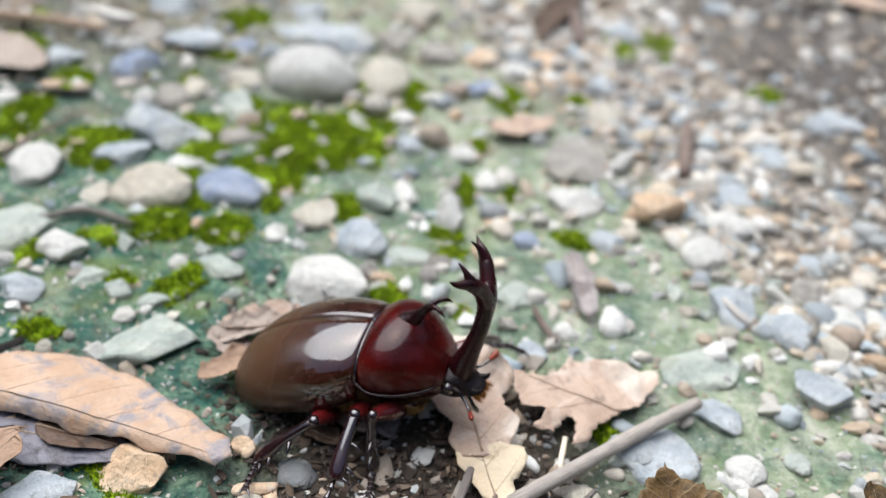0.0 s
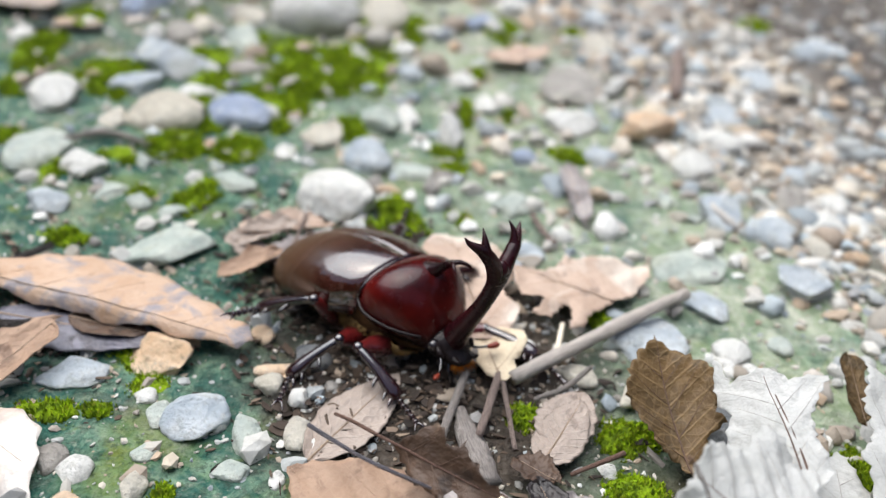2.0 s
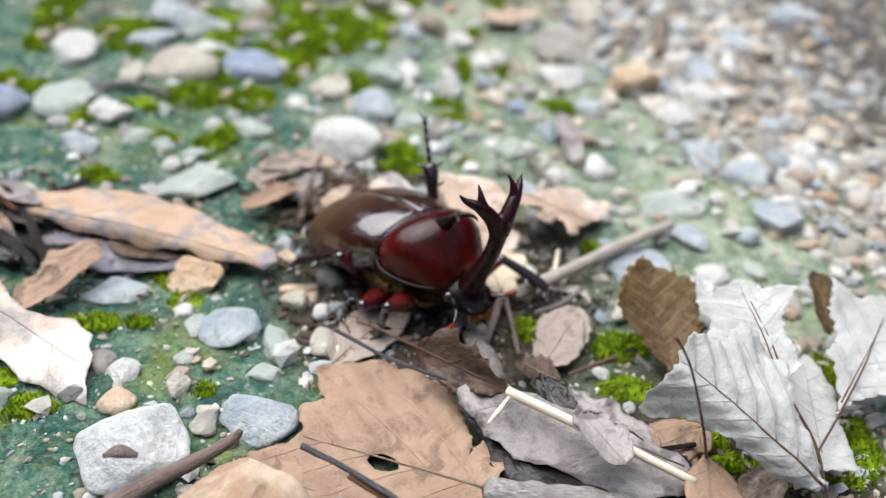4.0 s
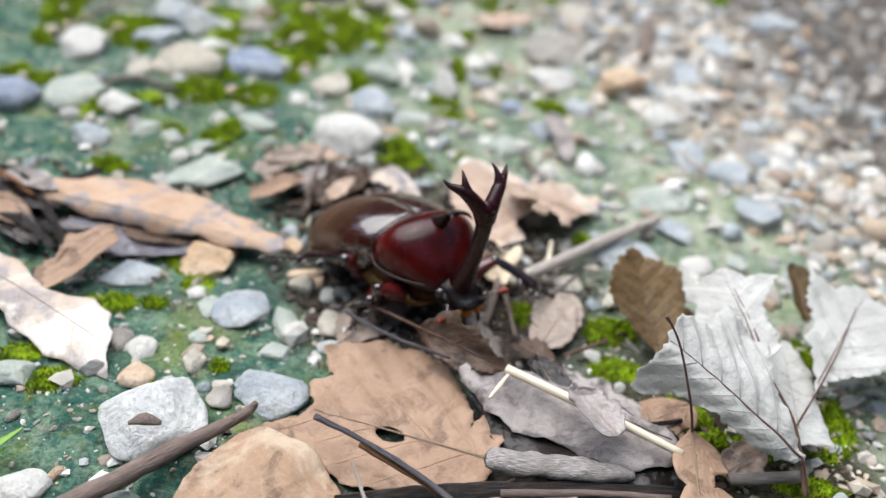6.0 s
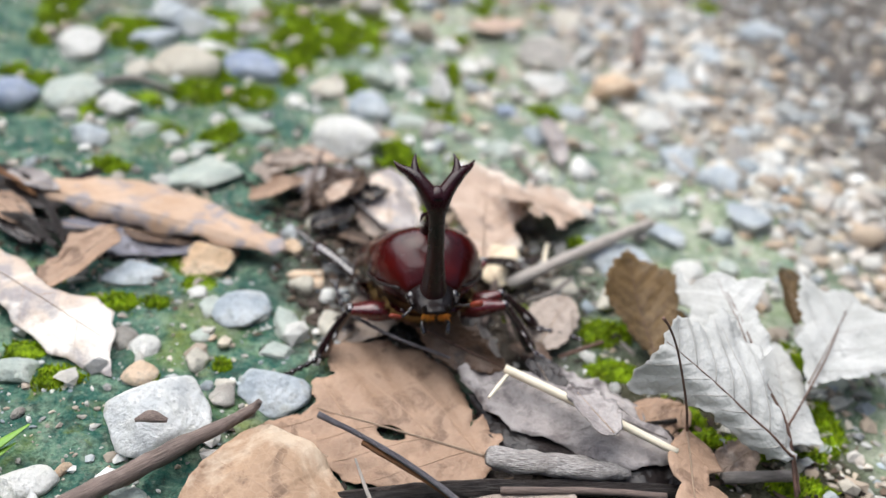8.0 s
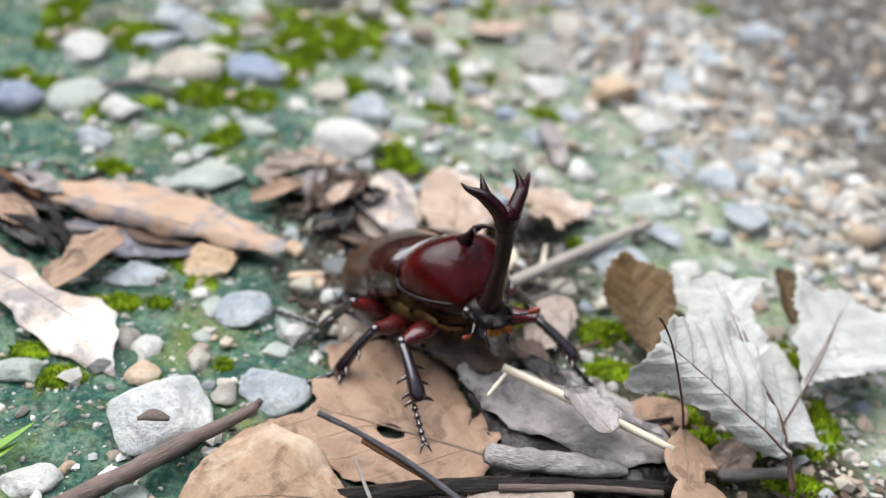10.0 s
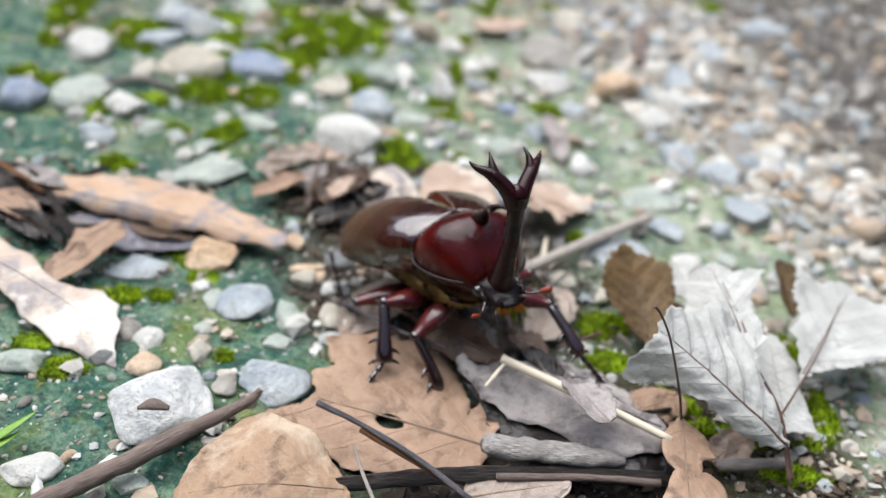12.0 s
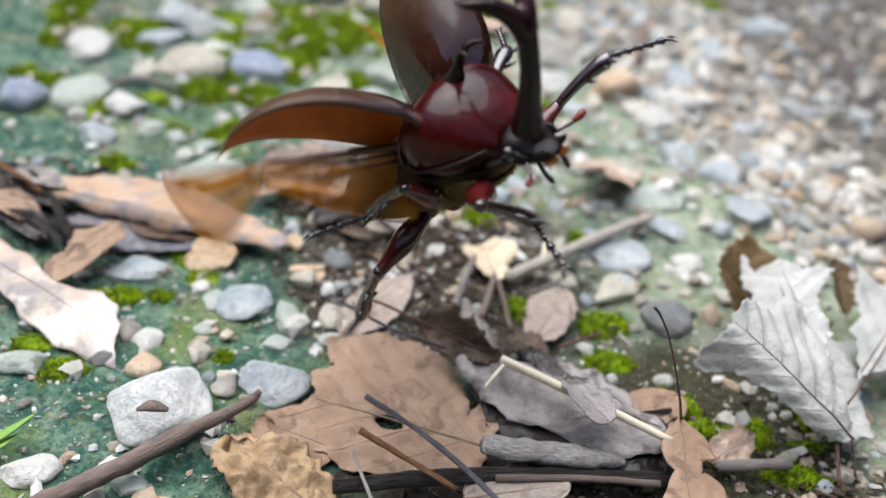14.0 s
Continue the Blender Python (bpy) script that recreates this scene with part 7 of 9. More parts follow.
def case_pose(s, lift, out, twist=0.0):
    """A wing case raised by lift and swung out, in degrees, about its hinge."""
    m = Euler((radians(s * twist), radians(lift), radians(-s * out)), "XYZ").to_matrix().to_4x4()
    return Matrix.Translation(Vector((HINGE[0], s * HINGE[1], HINGE[2])) * C) @ m


def wing_pose(s, lift, out, twist=0.0):
    m = Euler((radians(s * twist), radians(lift), radians(-s * out)), "XYZ").to_matrix().to_4x4()
    return Matrix.Translation(Vector((-0.1, s * 0.62, 0.5)) * C) @ m

# ---- movement ----
def motions():
    walk(beetle, [
        (0, stand(-1.19, 15.21, 1.22, -14.16, 7.92, 1.54)),
        (0.5, stand(-0.50, 15.04, 0.85, -28.48, -10.53, -5.75)),
        (1, stand(-0.94, 15.11, 0.96, -24.73, -2.35, -3.77)),
        (1.5, stand(-0.71, 14.76, 1.02, -33.84, -3.31, -14.10)),
        (2, stand(-0.88, 14.41, 0.76, -42.02, -1.96, -10.05)),
        (2.5, stand(-0.77, 13.96, 0.94, -50.00, 3.74, -0.63)),
        (3, stand(-0.56, 13.79, 0.97, -46.21, 3.33, 0.58)),
        (4, stand(-0.52, 13.08, 0.99, -48.14, 2.44, -0.99)),
        (6.5, stand(-0.62, 12.22, 1.34, -51.74, 6.50, -4.16)),
        (7, stand(-0.56, 12.15, 1.46, -52.57, 10.78, -11.78)),
        (7.5, stand(-0.67, 11.64, 1.35, -76.45, 22.00, 0.99)),
        (8, stand(-0.25, 11.30, 1.29, -82.40, 23.05, 3.92)),
        (10.5, stand(0.22, 10.79, 1.81, -54.17, 13.71, -2.48)),
        (11, stand(0.38, 10.99, 1.98, -58.00, 11.83, -0.48)),
        (11.5, stand(0.42, 11.15, 1.93, -58.54, 10.33, 0.65)),
        (12, stand(0.44, 10.95, 2.02, -60.63, 11.71, -0.46)),
        (12.5, stand(0.40, 10.91, 1.96, -57.15, 12.68, -1.96)),
        (12.8, stand(0.17, 10.70, 1.82, -60.04, 15.35, 2.68)),
        (13, stand(0.28, 10.85, 1.94, -58.21, 15.89, 1.43)),
        (13.2, stand(0.05, 11.01, 2.29, -61.14, 20.61, -0.19)),
        (13.4, stand(0.11, 10.41, 3.28, -73.52, 35.02, 11.63)),
        (13.5, stand(0.09, 10.42, 3.51, -74.32, 40.67, 13.02)),
        (13.7, stand(-0.08, 9.40, 4.59, -58.36, 35.76, 5.67)),
        (13.9, stand(0.02, 9.63, 5.02, -49.70, 35.55, 8.62)),
        (14, stand(-0.06, 8.69, 5.93, -40.88, 29.89, 15.74)),
    ])
    walk(limbs["head"], [(t, at_cm(1.5, 0, -0.1, 0, -up, 0)) for t, up in ((0, 4.6), (0.5, 6.8), (1, 9.9), (1.5, 5.9), (2, 4.0), (2.5, 1.9), (3, 2.2), (4, 1.6), (6.5, 7.4), (7, 5.5), (7.5, 0.8), (8, 6.9), (10.5, 6.0), (11, 8.1), (11.5, 7.3), (12, 9.6), (12.5, 9.1), (12.8, 3.1), (13, 4.2), (13.2, 2.2), (13.4, -5.1), (13.5, -12.4), (13.7, -7.0), (13.9, -4.7), (14, -4.7))])
    walk(limbs["right_fore_femur"], [
        (0, aim(0.95, -0.50, -0.45, 0.65, -1.50, 0.03)),
        (0.5, aim(0.95, -0.50, -0.45, 1.04, -1.60, -0.13)),
        (1, aim(0.95, -0.50, -0.45, 0.94, -1.63, -0.22)),
        (1.5, aim(0.95, -0.50, -0.45, 0.89, -1.64, -0.36)),
        (2, aim(0.95, -0.50, -0.45, 0.92, -1.61, -0.15)),
        (2.5, aim(0.95, -0.50, -0.45, 0.93, -1.55, 0.03)),
        (3, aim(0.95, -0.50, -0.45, 1.02, -1.59, -0.08)),
        (4, aim(0.95, -0.50, -0.45, 1.22, -1.56, -0.10)),
        (6.5, aim(0.95, -0.50, -0.45, 0.85, -1.49, 0.13)),
        (7, aim(0.95, -0.50, -0.45, 0.49, -1.47, -0.03)),
        (7.5, aim(0.95, -0.50, -0.45, 1.28, -1.58, -0.26)),
        (8, aim(0.95, -0.50, -0.45, 1.11, -1.63, -0.34)),
        (10.5, aim(0.95, -0.50, -0.45, 1.25, -1.59, -0.65)),
        (11, aim(0.95, -0.50, -0.45, 0.91, -1.41, -1.15)),
        (11.5, aim(0.95, -0.50, -0.45, 1.24, -1.49, -0.95)),
        (12, aim(0.95, -0.50, -0.45, 1.12, -1.49, -1.01)),
        (12.5, aim(0.95, -0.50, -0.45, 0.38, -1.50, -0.41)),
        (12.8, aim(0.95, -0.50, -0.45, 0.94, -1.52, -0.99)),
        (13, aim(0.95, -0.50, -0.45, 0.89, -1.42, -1.13)),
        (13.2, aim(0.95, -0.50, -0.45, 1.11, -1.10, -1.42)),
        (13.4, aim(0.95, -0.50, -0.45, 0.96, -1.03, -1.47)),
        (13.5, aim(0.95, -0.50, -0.45, 1.23, -0.97, -1.46)),
        (13.7, aim(0.95, -0.50, -0.45, 1.95, -1.03, -0.66)),
        (13.9, aim(0.95, -0.50, -0.45, 1.88, -1.14, -0.69)),
        (14, aim(0.95, -0.50, -0.45, 1.70, -1.36, -0.32)),
    ])
    walk(limbs["right_fore_tibia"], [
        (0, aim(0.65, -1.50, 0.03, 0.64, -1.72, -1.20)),
        (0.5, aim(1.04, -1.60, -0.13, 1.56, -1.51, -1.27)),
        (1, aim(0.94, -1.63, -0.22, 1.86, -1.79, -1.04)),
        (1.5, aim(0.89, -1.64, -0.36, 1.88, -1.76, -1.10)),
        (2, aim(0.92, -1.61, -0.15, 2.01, -1.39, -0.72)),
        (2.5, aim(0.93, -1.55, 0.03, 1.79, -1.18, -0.80)),
        (3, aim(1.02, -1.59, -0.08, 1.27, -1.37, -1.29)),
        (4, aim(1.22, -1.56, -0.10, 0.92, -1.62, -1.31)),
        (6.5, aim(0.85, -1.49, 0.13, 0.33, -1.13, -0.95)),
        (7, aim(0.49, -1.47, -0.03, -0.58, -1.80, -0.57)),
        (7.5, aim(1.28, -1.58, -0.26, 1.01, -2.23, -1.30)),
        (8, aim(1.11, -1.63, -0.34, 0.97, -2.27, -1.41)),
        (10.5, aim(1.25, -1.59, -0.65, 2.07, -1.41, -1.58)),
        (11, aim(0.91, -1.41, -1.15, 1.76, -1.13, -2.03)),
        (11.5, aim(1.24, -1.49, -0.95, 2.08, -1.31, -1.86)),
        (12, aim(1.12, -1.49, -1.01, 1.58, -1.16, -2.12)),
        (12.5, aim(0.38, -1.50, -0.41, 0.47, -2.40, -1.27)),
        (12.8, aim(0.94, -1.52, -0.99, 1.63, -1.77, -2.00)),
        (13, aim(0.89, -1.42, -1.13, 1.55, -1.70, -2.16)),
        (13.2, aim(1.11, -1.10, -1.42, 1.65, -1.20, -2.54)),
        (13.4, aim(0.96, -1.03, -1.47, 1.31, -0.52, -2.56)),
        (13.5, aim(1.23, -0.97, -1.46, 1.91, -0.26, -2.24)),
        (13.7, aim(1.95, -1.03, -0.66, 2.88, -0.58, -1.36)),
        (13.9, aim(1.88, -1.14, -0.69, 3.10, -1.02, -0.95)),
        (14, aim(1.70, -1.36, -0.32, 1.72, -0.52, -1.24)),
    ])
    walk(limbs["right_fore_tarsus"], [
        (0, aim(0.64, -1.72, -1.20, 0.98, -2.76, -0.84)),
        (0.5, aim(1.56, -1.51, -1.27, 1.94, -2.35, -0.59)),
        (1, aim(1.86, -1.79, -1.04, 2.49, -2.74, -0.83)),
        (1.5, aim(1.88, -1.76, -1.10, 2.85, -2.38, -1.11)),
        (2, aim(2.01, -1.39, -0.72, 3.07, -1.80, -0.53)),
        (2.5, aim(1.79, -1.18, -0.80, 1.71, -0.04, -0.87)),
        (3, aim(1.27, -1.37, -1.29, 1.98, -2.17, -0.88)),
        (4, aim(0.92, -1.62, -1.31, 1.81, -2.23, -0.89)),
        (6.5, aim(0.33, -1.13, -0.95, -0.42, -0.46, -1.50)),
        (7, aim(-0.58, -1.80, -0.57, -1.55, -1.89, -1.18)),
        (7.5, aim(1.01, -2.23, -1.30, 1.30, -3.16, -1.91)),
        (8, aim(0.97, -2.27, -1.41, 1.60, -3.20, -1.64)),
        (10.5, aim(2.07, -1.41, -1.58, 3.09, -1.53, -2.10)),
        (11, aim(1.76, -1.13, -2.03, 2.84, -1.19, -2.41)),
        (11.5, aim(2.08, -1.31, -1.86, 3.14, -1.51, -2.26)),
        (12, aim(1.58, -1.16, -2.12, 2.64, -1.52, -2.40)),
        (12.5, aim(0.47, -2.40, -1.27, 0.25, -3.28, -1.98)),
        (12.8, aim(1.63, -1.77, -2.00, 0.61, -2.29, -1.90)),
        (13, aim(1.55, -1.70, -2.16, 2.37, -2.46, -2.41)),
        (13.2, aim(1.65, -1.20, -2.54, 2.44, -1.76, -3.15)),
        (13.4, aim(1.31, -0.52, -2.56, 2.44, -0.69, -2.69)),
        (13.5, aim(1.91, -0.26, -2.24, 2.78, -0.12, -2.97)),
        (13.7, aim(2.88, -0.58, -1.36, 3.67, -0.38, -2.18)),
        (13.9, aim(3.10, -1.02, -0.95, 4.05, -1.18, -1.57)),
        (14, aim(1.72, -0.52, -1.24, 2.47, -1.02, -1.95)),
    ])
    walk(limbs["left_fore_femur"], [
        (0, aim(0.95, 0.50, -0.45, 1.76, 1.16, 0.02)),
        (0.5, aim(0.95, 0.50, -0.45, 1.35, 1.05, 0.48)),
        (1, aim(0.95, 0.50, -0.45, 1.53, 1.15, 0.30)),
        (1.5, aim(0.95, 0.50, -0.45, 1.88, 1.09, -0.13)),
        (2, aim(0.95, 0.50, -0.45, 1.73, 1.27, -0.10)),
        (2.5, aim(0.95, 0.50, -0.45, 1.58, 1.43, -0.22)),
        (3, aim(0.95, 0.50, -0.45, 1.55, 1.41, -0.10)),
        (4, aim(0.95, 0.50, -0.45, 1.39, 1.41, 0.10)),
        (6.5, aim(0.95, 0.50, -0.45, 1.35, 1.39, 0.16)),
        (7, aim(0.95, 0.50, -0.45, 1.34, 1.40, 0.15)),
        (7.5, aim(0.95, 0.50, -0.45, 1.20, 1.59, -0.18)),
        (8, aim(0.95, 0.50, -0.45, 1.15, 1.62, -0.32)),
        (10.5, aim(0.95, 0.50, -0.45, 1.73, 1.34, -0.49)),
        (11, aim(0.95, 0.50, -0.45, 1.70, 1.37, -0.54)),
        (11.5, aim(0.95, 0.50, -0.45, 1.72, 1.34, -0.63)),
        (12, aim(0.95, 0.50, -0.45, 1.68, 1.37, -0.63)),
        (12.5, aim(0.95, 0.50, -0.45, 1.73, 1.33, -0.63)),
        (12.8, aim(0.95, 0.50, -0.45, 1.66, 1.37, -0.70)),
        (13, aim(0.95, 0.50, -0.45, 1.71, 1.28, -0.81)),
        (13.2, aim(0.95, 0.50, -0.45, 1.64, 1.22, -1.03)),
        (13.4, aim(0.95, 0.50, -0.45, 1.32, 1.27, -1.21)),
        (13.5, aim(0.95, 0.50, -0.45, 1.32, 1.46, -0.96)),
        (13.7, aim(0.95, 0.50, -0.45, 1.58, 1.44, -0.26)),
        (13.9, aim(0.95, 0.50, -0.45, 1.61, 1.34, -0.03)),
        (14, aim(0.95, 0.50, -0.45, 1.26, 1.59, -0.26)),
    ])
    walk(limbs["left_fore_tibia"], [
        (0, aim(1.76, 1.16, 0.02, 2.01, 2.16, -0.70)),
        (0.5, aim(1.35, 1.05, 0.48, 2.18, 1.94, 0.19)),
        (1, aim(1.53, 1.15, 0.30, 2.25, 1.99, -0.29)),
        (1.5, aim(1.88, 1.09, -0.13, 1.93, 2.34, -0.08)),
        (2, aim(1.73, 1.27, -0.10, 2.94, 1.59, -0.09)),
        (2.5, aim(1.58, 1.43, -0.22, 2.62, 1.80, -0.79)),
        (3, aim(1.55, 1.41, -0.10, 2.58, 1.62, -0.77)),
        (4, aim(1.39, 1.41, 0.10, 2.16, 2.13, -0.57)),
        (6.5, aim(1.35, 1.39, 0.16, 1.88, 2.25, -0.57)),
        (7, aim(1.34, 1.40, 0.15, 1.69, 2.32, -0.62)),
        (7.5, aim(1.20, 1.59, -0.18, 1.22, 2.63, -0.86)),
        (8, aim(1.15, 1.62, -0.32, 0.99, 2.25, -1.39)),
        (10.5, aim(1.73, 1.34, -0.49, 2.65, 1.70, -1.26)),
        (11, aim(1.70, 1.37, -0.54, 2.57, 1.63, -1.40)),
        (11.5, aim(1.72, 1.34, -0.63, 2.61, 1.59, -1.47)),
        (12, aim(1.68, 1.37, -0.63, 2.54, 1.66, -1.49)),
        (12.5, aim(1.73, 1.33, -0.63, 2.59, 1.58, -1.49)),
        (12.8, aim(1.66, 1.37, -0.70, 2.51, 1.74, -1.54)),
        (13, aim(1.71, 1.28, -0.81, 2.55, 1.61, -1.67)),
        (13.2, aim(1.64, 1.22, -1.03, 2.28, 1.37, -2.09)),
        (13.4, aim(1.32, 1.27, -1.21, 0.98, 1.31, -2.41)),
        (13.5, aim(1.32, 1.46, -0.96, 2.00, 1.01, -1.91)),
        (13.7, aim(1.58, 1.44, -0.26, 2.65, 1.27, -0.88)),
        (13.9, aim(1.61, 1.34, -0.03, 2.72, 1.87, 0.22)),
        (14, aim(1.26, 1.59, -0.26, 2.09, 2.43, 0.14)),
    ])
    walk(limbs["left_fore_tarsus"], [
        (0, aim(2.01, 2.16, -0.70, 2.50, 2.86, -1.47)),
        (0.5, aim(2.18, 1.94, 0.19, 2.95, 2.80, 0.14)),
        (1, aim(2.25, 1.99, -0.29, 2.99, 2.85, -0.48)),
        (1.5, aim(1.93, 2.34, -0.08, 1.65, 3.45, 0.07)),
        (2, aim(2.94, 1.59, -0.09, 4.08, 1.44, -0.17)),
        (2.5, aim(2.62, 1.80, -0.79, 3.56, 2.45, -0.96)),
        (3, aim(2.58, 1.62, -0.77, 3.36, 2.41, -1.09)),
        (4, aim(2.16, 2.13, -0.57, 2.50, 3.15, -0.98)),
        (6.5, aim(1.88, 2.25, -0.57, 1.98, 3.22, -1.19)),
        (7, aim(1.69, 2.32, -0.62, 1.68, 3.40, -1.02)),
        (7.5, aim(1.22, 2.63, -0.86, 0.39, 3.33, -1.23)),
        (8, aim(0.99, 2.25, -1.39, 1.18, 3.18, -2.04)),
        (10.5, aim(2.65, 1.70, -1.26, 3.07, 2.30, -2.14)),
        (11, aim(2.57, 1.63, -1.40, 3.09, 2.16, -2.28)),
        (11.5, aim(2.61, 1.59, -1.47, 3.19, 2.10, -2.31)),
        (12, aim(2.54, 1.66, -1.49, 2.87, 2.30, -2.39)),
        (12.5, aim(2.59, 1.58, -1.49, 2.92, 2.25, -2.37)),
        (12.8, aim(2.51, 1.74, -1.54, 2.75, 2.47, -2.40)),
        (13, aim(2.55, 1.61, -1.67, 2.77, 2.29, -2.58)),
        (13.2, aim(2.28, 1.37, -2.09, 3.06, 2.03, -2.62)),
        (13.4, aim(0.98, 1.31, -2.41, 0.97, 1.39, -3.56)),
        (13.5, aim(2.00, 1.01, -1.91, 1.59, 0.95, -2.98)),
        (13.7, aim(2.65, 1.27, -0.88, 1.78, 1.96, -1.18)),
        (13.9, aim(2.72, 1.87, 0.22, 2.14, 2.84, -0.02)),
        (14, aim(2.09, 2.43, 0.14, 3.05, 3.05, 0.01)),
    ])
    walk(limbs["right_mid_femur"], [
        (0, aim(0.15, -0.55, -0.72, 0.30, -1.55, 0.01)),
        (0.5, aim(0.15, -0.55, -0.72, 0.31, -1.46, 0.12)),
        (1, aim(0.15, -0.55, -0.72, 0.45, -1.61, -0.13)),
        (1.5, aim(0.15, -0.55, -0.72, 0.49, -1.50, 0.02)),
        (2, aim(0.15, -0.55, -0.72, 0.42, -1.68, -0.26)),
        (2.5, aim(0.15, -0.55, -0.72, 0.56, -1.65, -0.30)),
        (3, aim(0.15, -0.55, -0.72, 0.50, -1.55, -0.06)),
        (4, aim(0.15, -0.55, -0.72, 0.53, -1.70, -0.41)),
        (6.5, aim(0.15, -0.55, -0.72, 0.83, -1.51, -0.29)),
        (7, aim(0.15, -0.55, -0.72, 0.73, -1.65, -0.62)),
        (7.5, aim(0.15, -0.55, -0.72, 1.00, -1.45, -0.60)),
        (8, aim(0.15, -0.55, -0.72, 0.72, -1.62, -0.40)),
        (10.5, aim(0.15, -0.55, -0.72, 0.27, -1.78, -0.54)),
        (11, aim(0.15, -0.55, -0.72, 0.11, -1.47, 0.12)),
        (11.5, aim(0.15, -0.55, -0.72, 0.38, -1.77, -0.58)),
        (12, aim(0.15, -0.55, -0.72, 0.24, -1.79, -0.58)),
        (12.5, aim(0.15, -0.55, -0.72, 0.43, -1.77, -0.72)),
        (12.8, aim(0.15, -0.55, -0.72, 0.52, -1.46, 0.05)),
        (13, aim(0.15, -0.55, -0.72, -0.11, -1.32, 0.23)),
        (13.2, aim(0.15, -0.55, -0.72, 0.19, -1.20, 0.34)),
        (13.4, aim(0.15, -0.55, -0.72, 0.24, -1.15, 0.37)),
        (13.5, aim(0.15, -0.55, -0.72, 0.43, -1.19, 0.31)),
        (13.7, aim(0.15, -0.55, -0.72, 0.29, -1.10, 0.39)),
        (13.9, aim(0.15, -0.55, -0.72, 0.29, -1.41, 0.18)),
        (14, aim(0.15, -0.55, -0.72, 0.28, -1.45, 0.14)),
    ])
    walk(limbs["right_mid_tibia"], [
        (0, aim(0.30, -1.55, 0.01, 0.24, -2.55, -0.74)),
        (0.5, aim(0.31, -1.46, 0.12, -0.22, -1.87, -0.94)),
        (1, aim(0.45, -1.61, -0.13, 0.34, -2.21, -1.22)),
        (1.5, aim(0.49, -1.50, 0.02, -0.10, -1.74, -1.06)),
        (2, aim(0.42, -1.68, -0.26, 0.06, -2.48, -1.14)),
        (2.5, aim(0.56, -1.65, -0.30, -0.39, -1.35, -1.06)),
        (3, aim(0.50, -1.55, -0.06, -0.21, -1.52, -1.09)),
        (4, aim(0.53, -1.70, -0.41, -0.49, -1.17, -0.90)),
        (6.5, aim(0.83, -1.51, -0.29, 0.10, -1.20, -1.26)),
        (7, aim(0.73, -1.65, -0.62, 0.21, -1.38, -1.72)),
        (7.5, aim(1.00, -1.45, -0.60, 0.03, -1.22, -1.35)),
        (8, aim(0.72, -1.62, -0.40, -0.31, -1.63, -1.11)),
        (10.5, aim(0.27, -1.78, -0.54, 0.08, -2.52, -1.53)),
        (11, aim(0.11, -1.47, 0.12, -0.76, -2.17, -0.43)),
        (11.5, aim(0.38, -1.77, -0.58, 0.85, -2.33, -1.59)),
        (12, aim(0.24, -1.79, -0.58, 0.83, -2.06, -1.65)),
        (12.5, aim(0.43, -1.77, -0.72, 0.62, -1.85, -1.95)),
        (12.8, aim(0.52, -1.46, 0.05, 0.52, -2.50, -0.64)),
        (13, aim(-0.11, -1.32, 0.23, -1.12, -1.94, -0.17)),
        (13.2, aim(0.19, -1.20, 0.34, -0.63, -2.15, 0.31)),
        (13.4, aim(0.24, -1.15, 0.37, 0.06, -2.36, 0.66)),
        (13.5, aim(0.43, -1.19, 0.31, 0.26, -2.42, 0.48)),
        (13.7, aim(0.29, -1.10, 0.39, -0.82, -1.68, 0.38)),
        (13.9, aim(0.29, -1.41, 0.18, -0.93, -1.63, 0.01)),
        (14, aim(0.28, -1.45, 0.14, -0.88, -1.45, -0.33)),
    ])
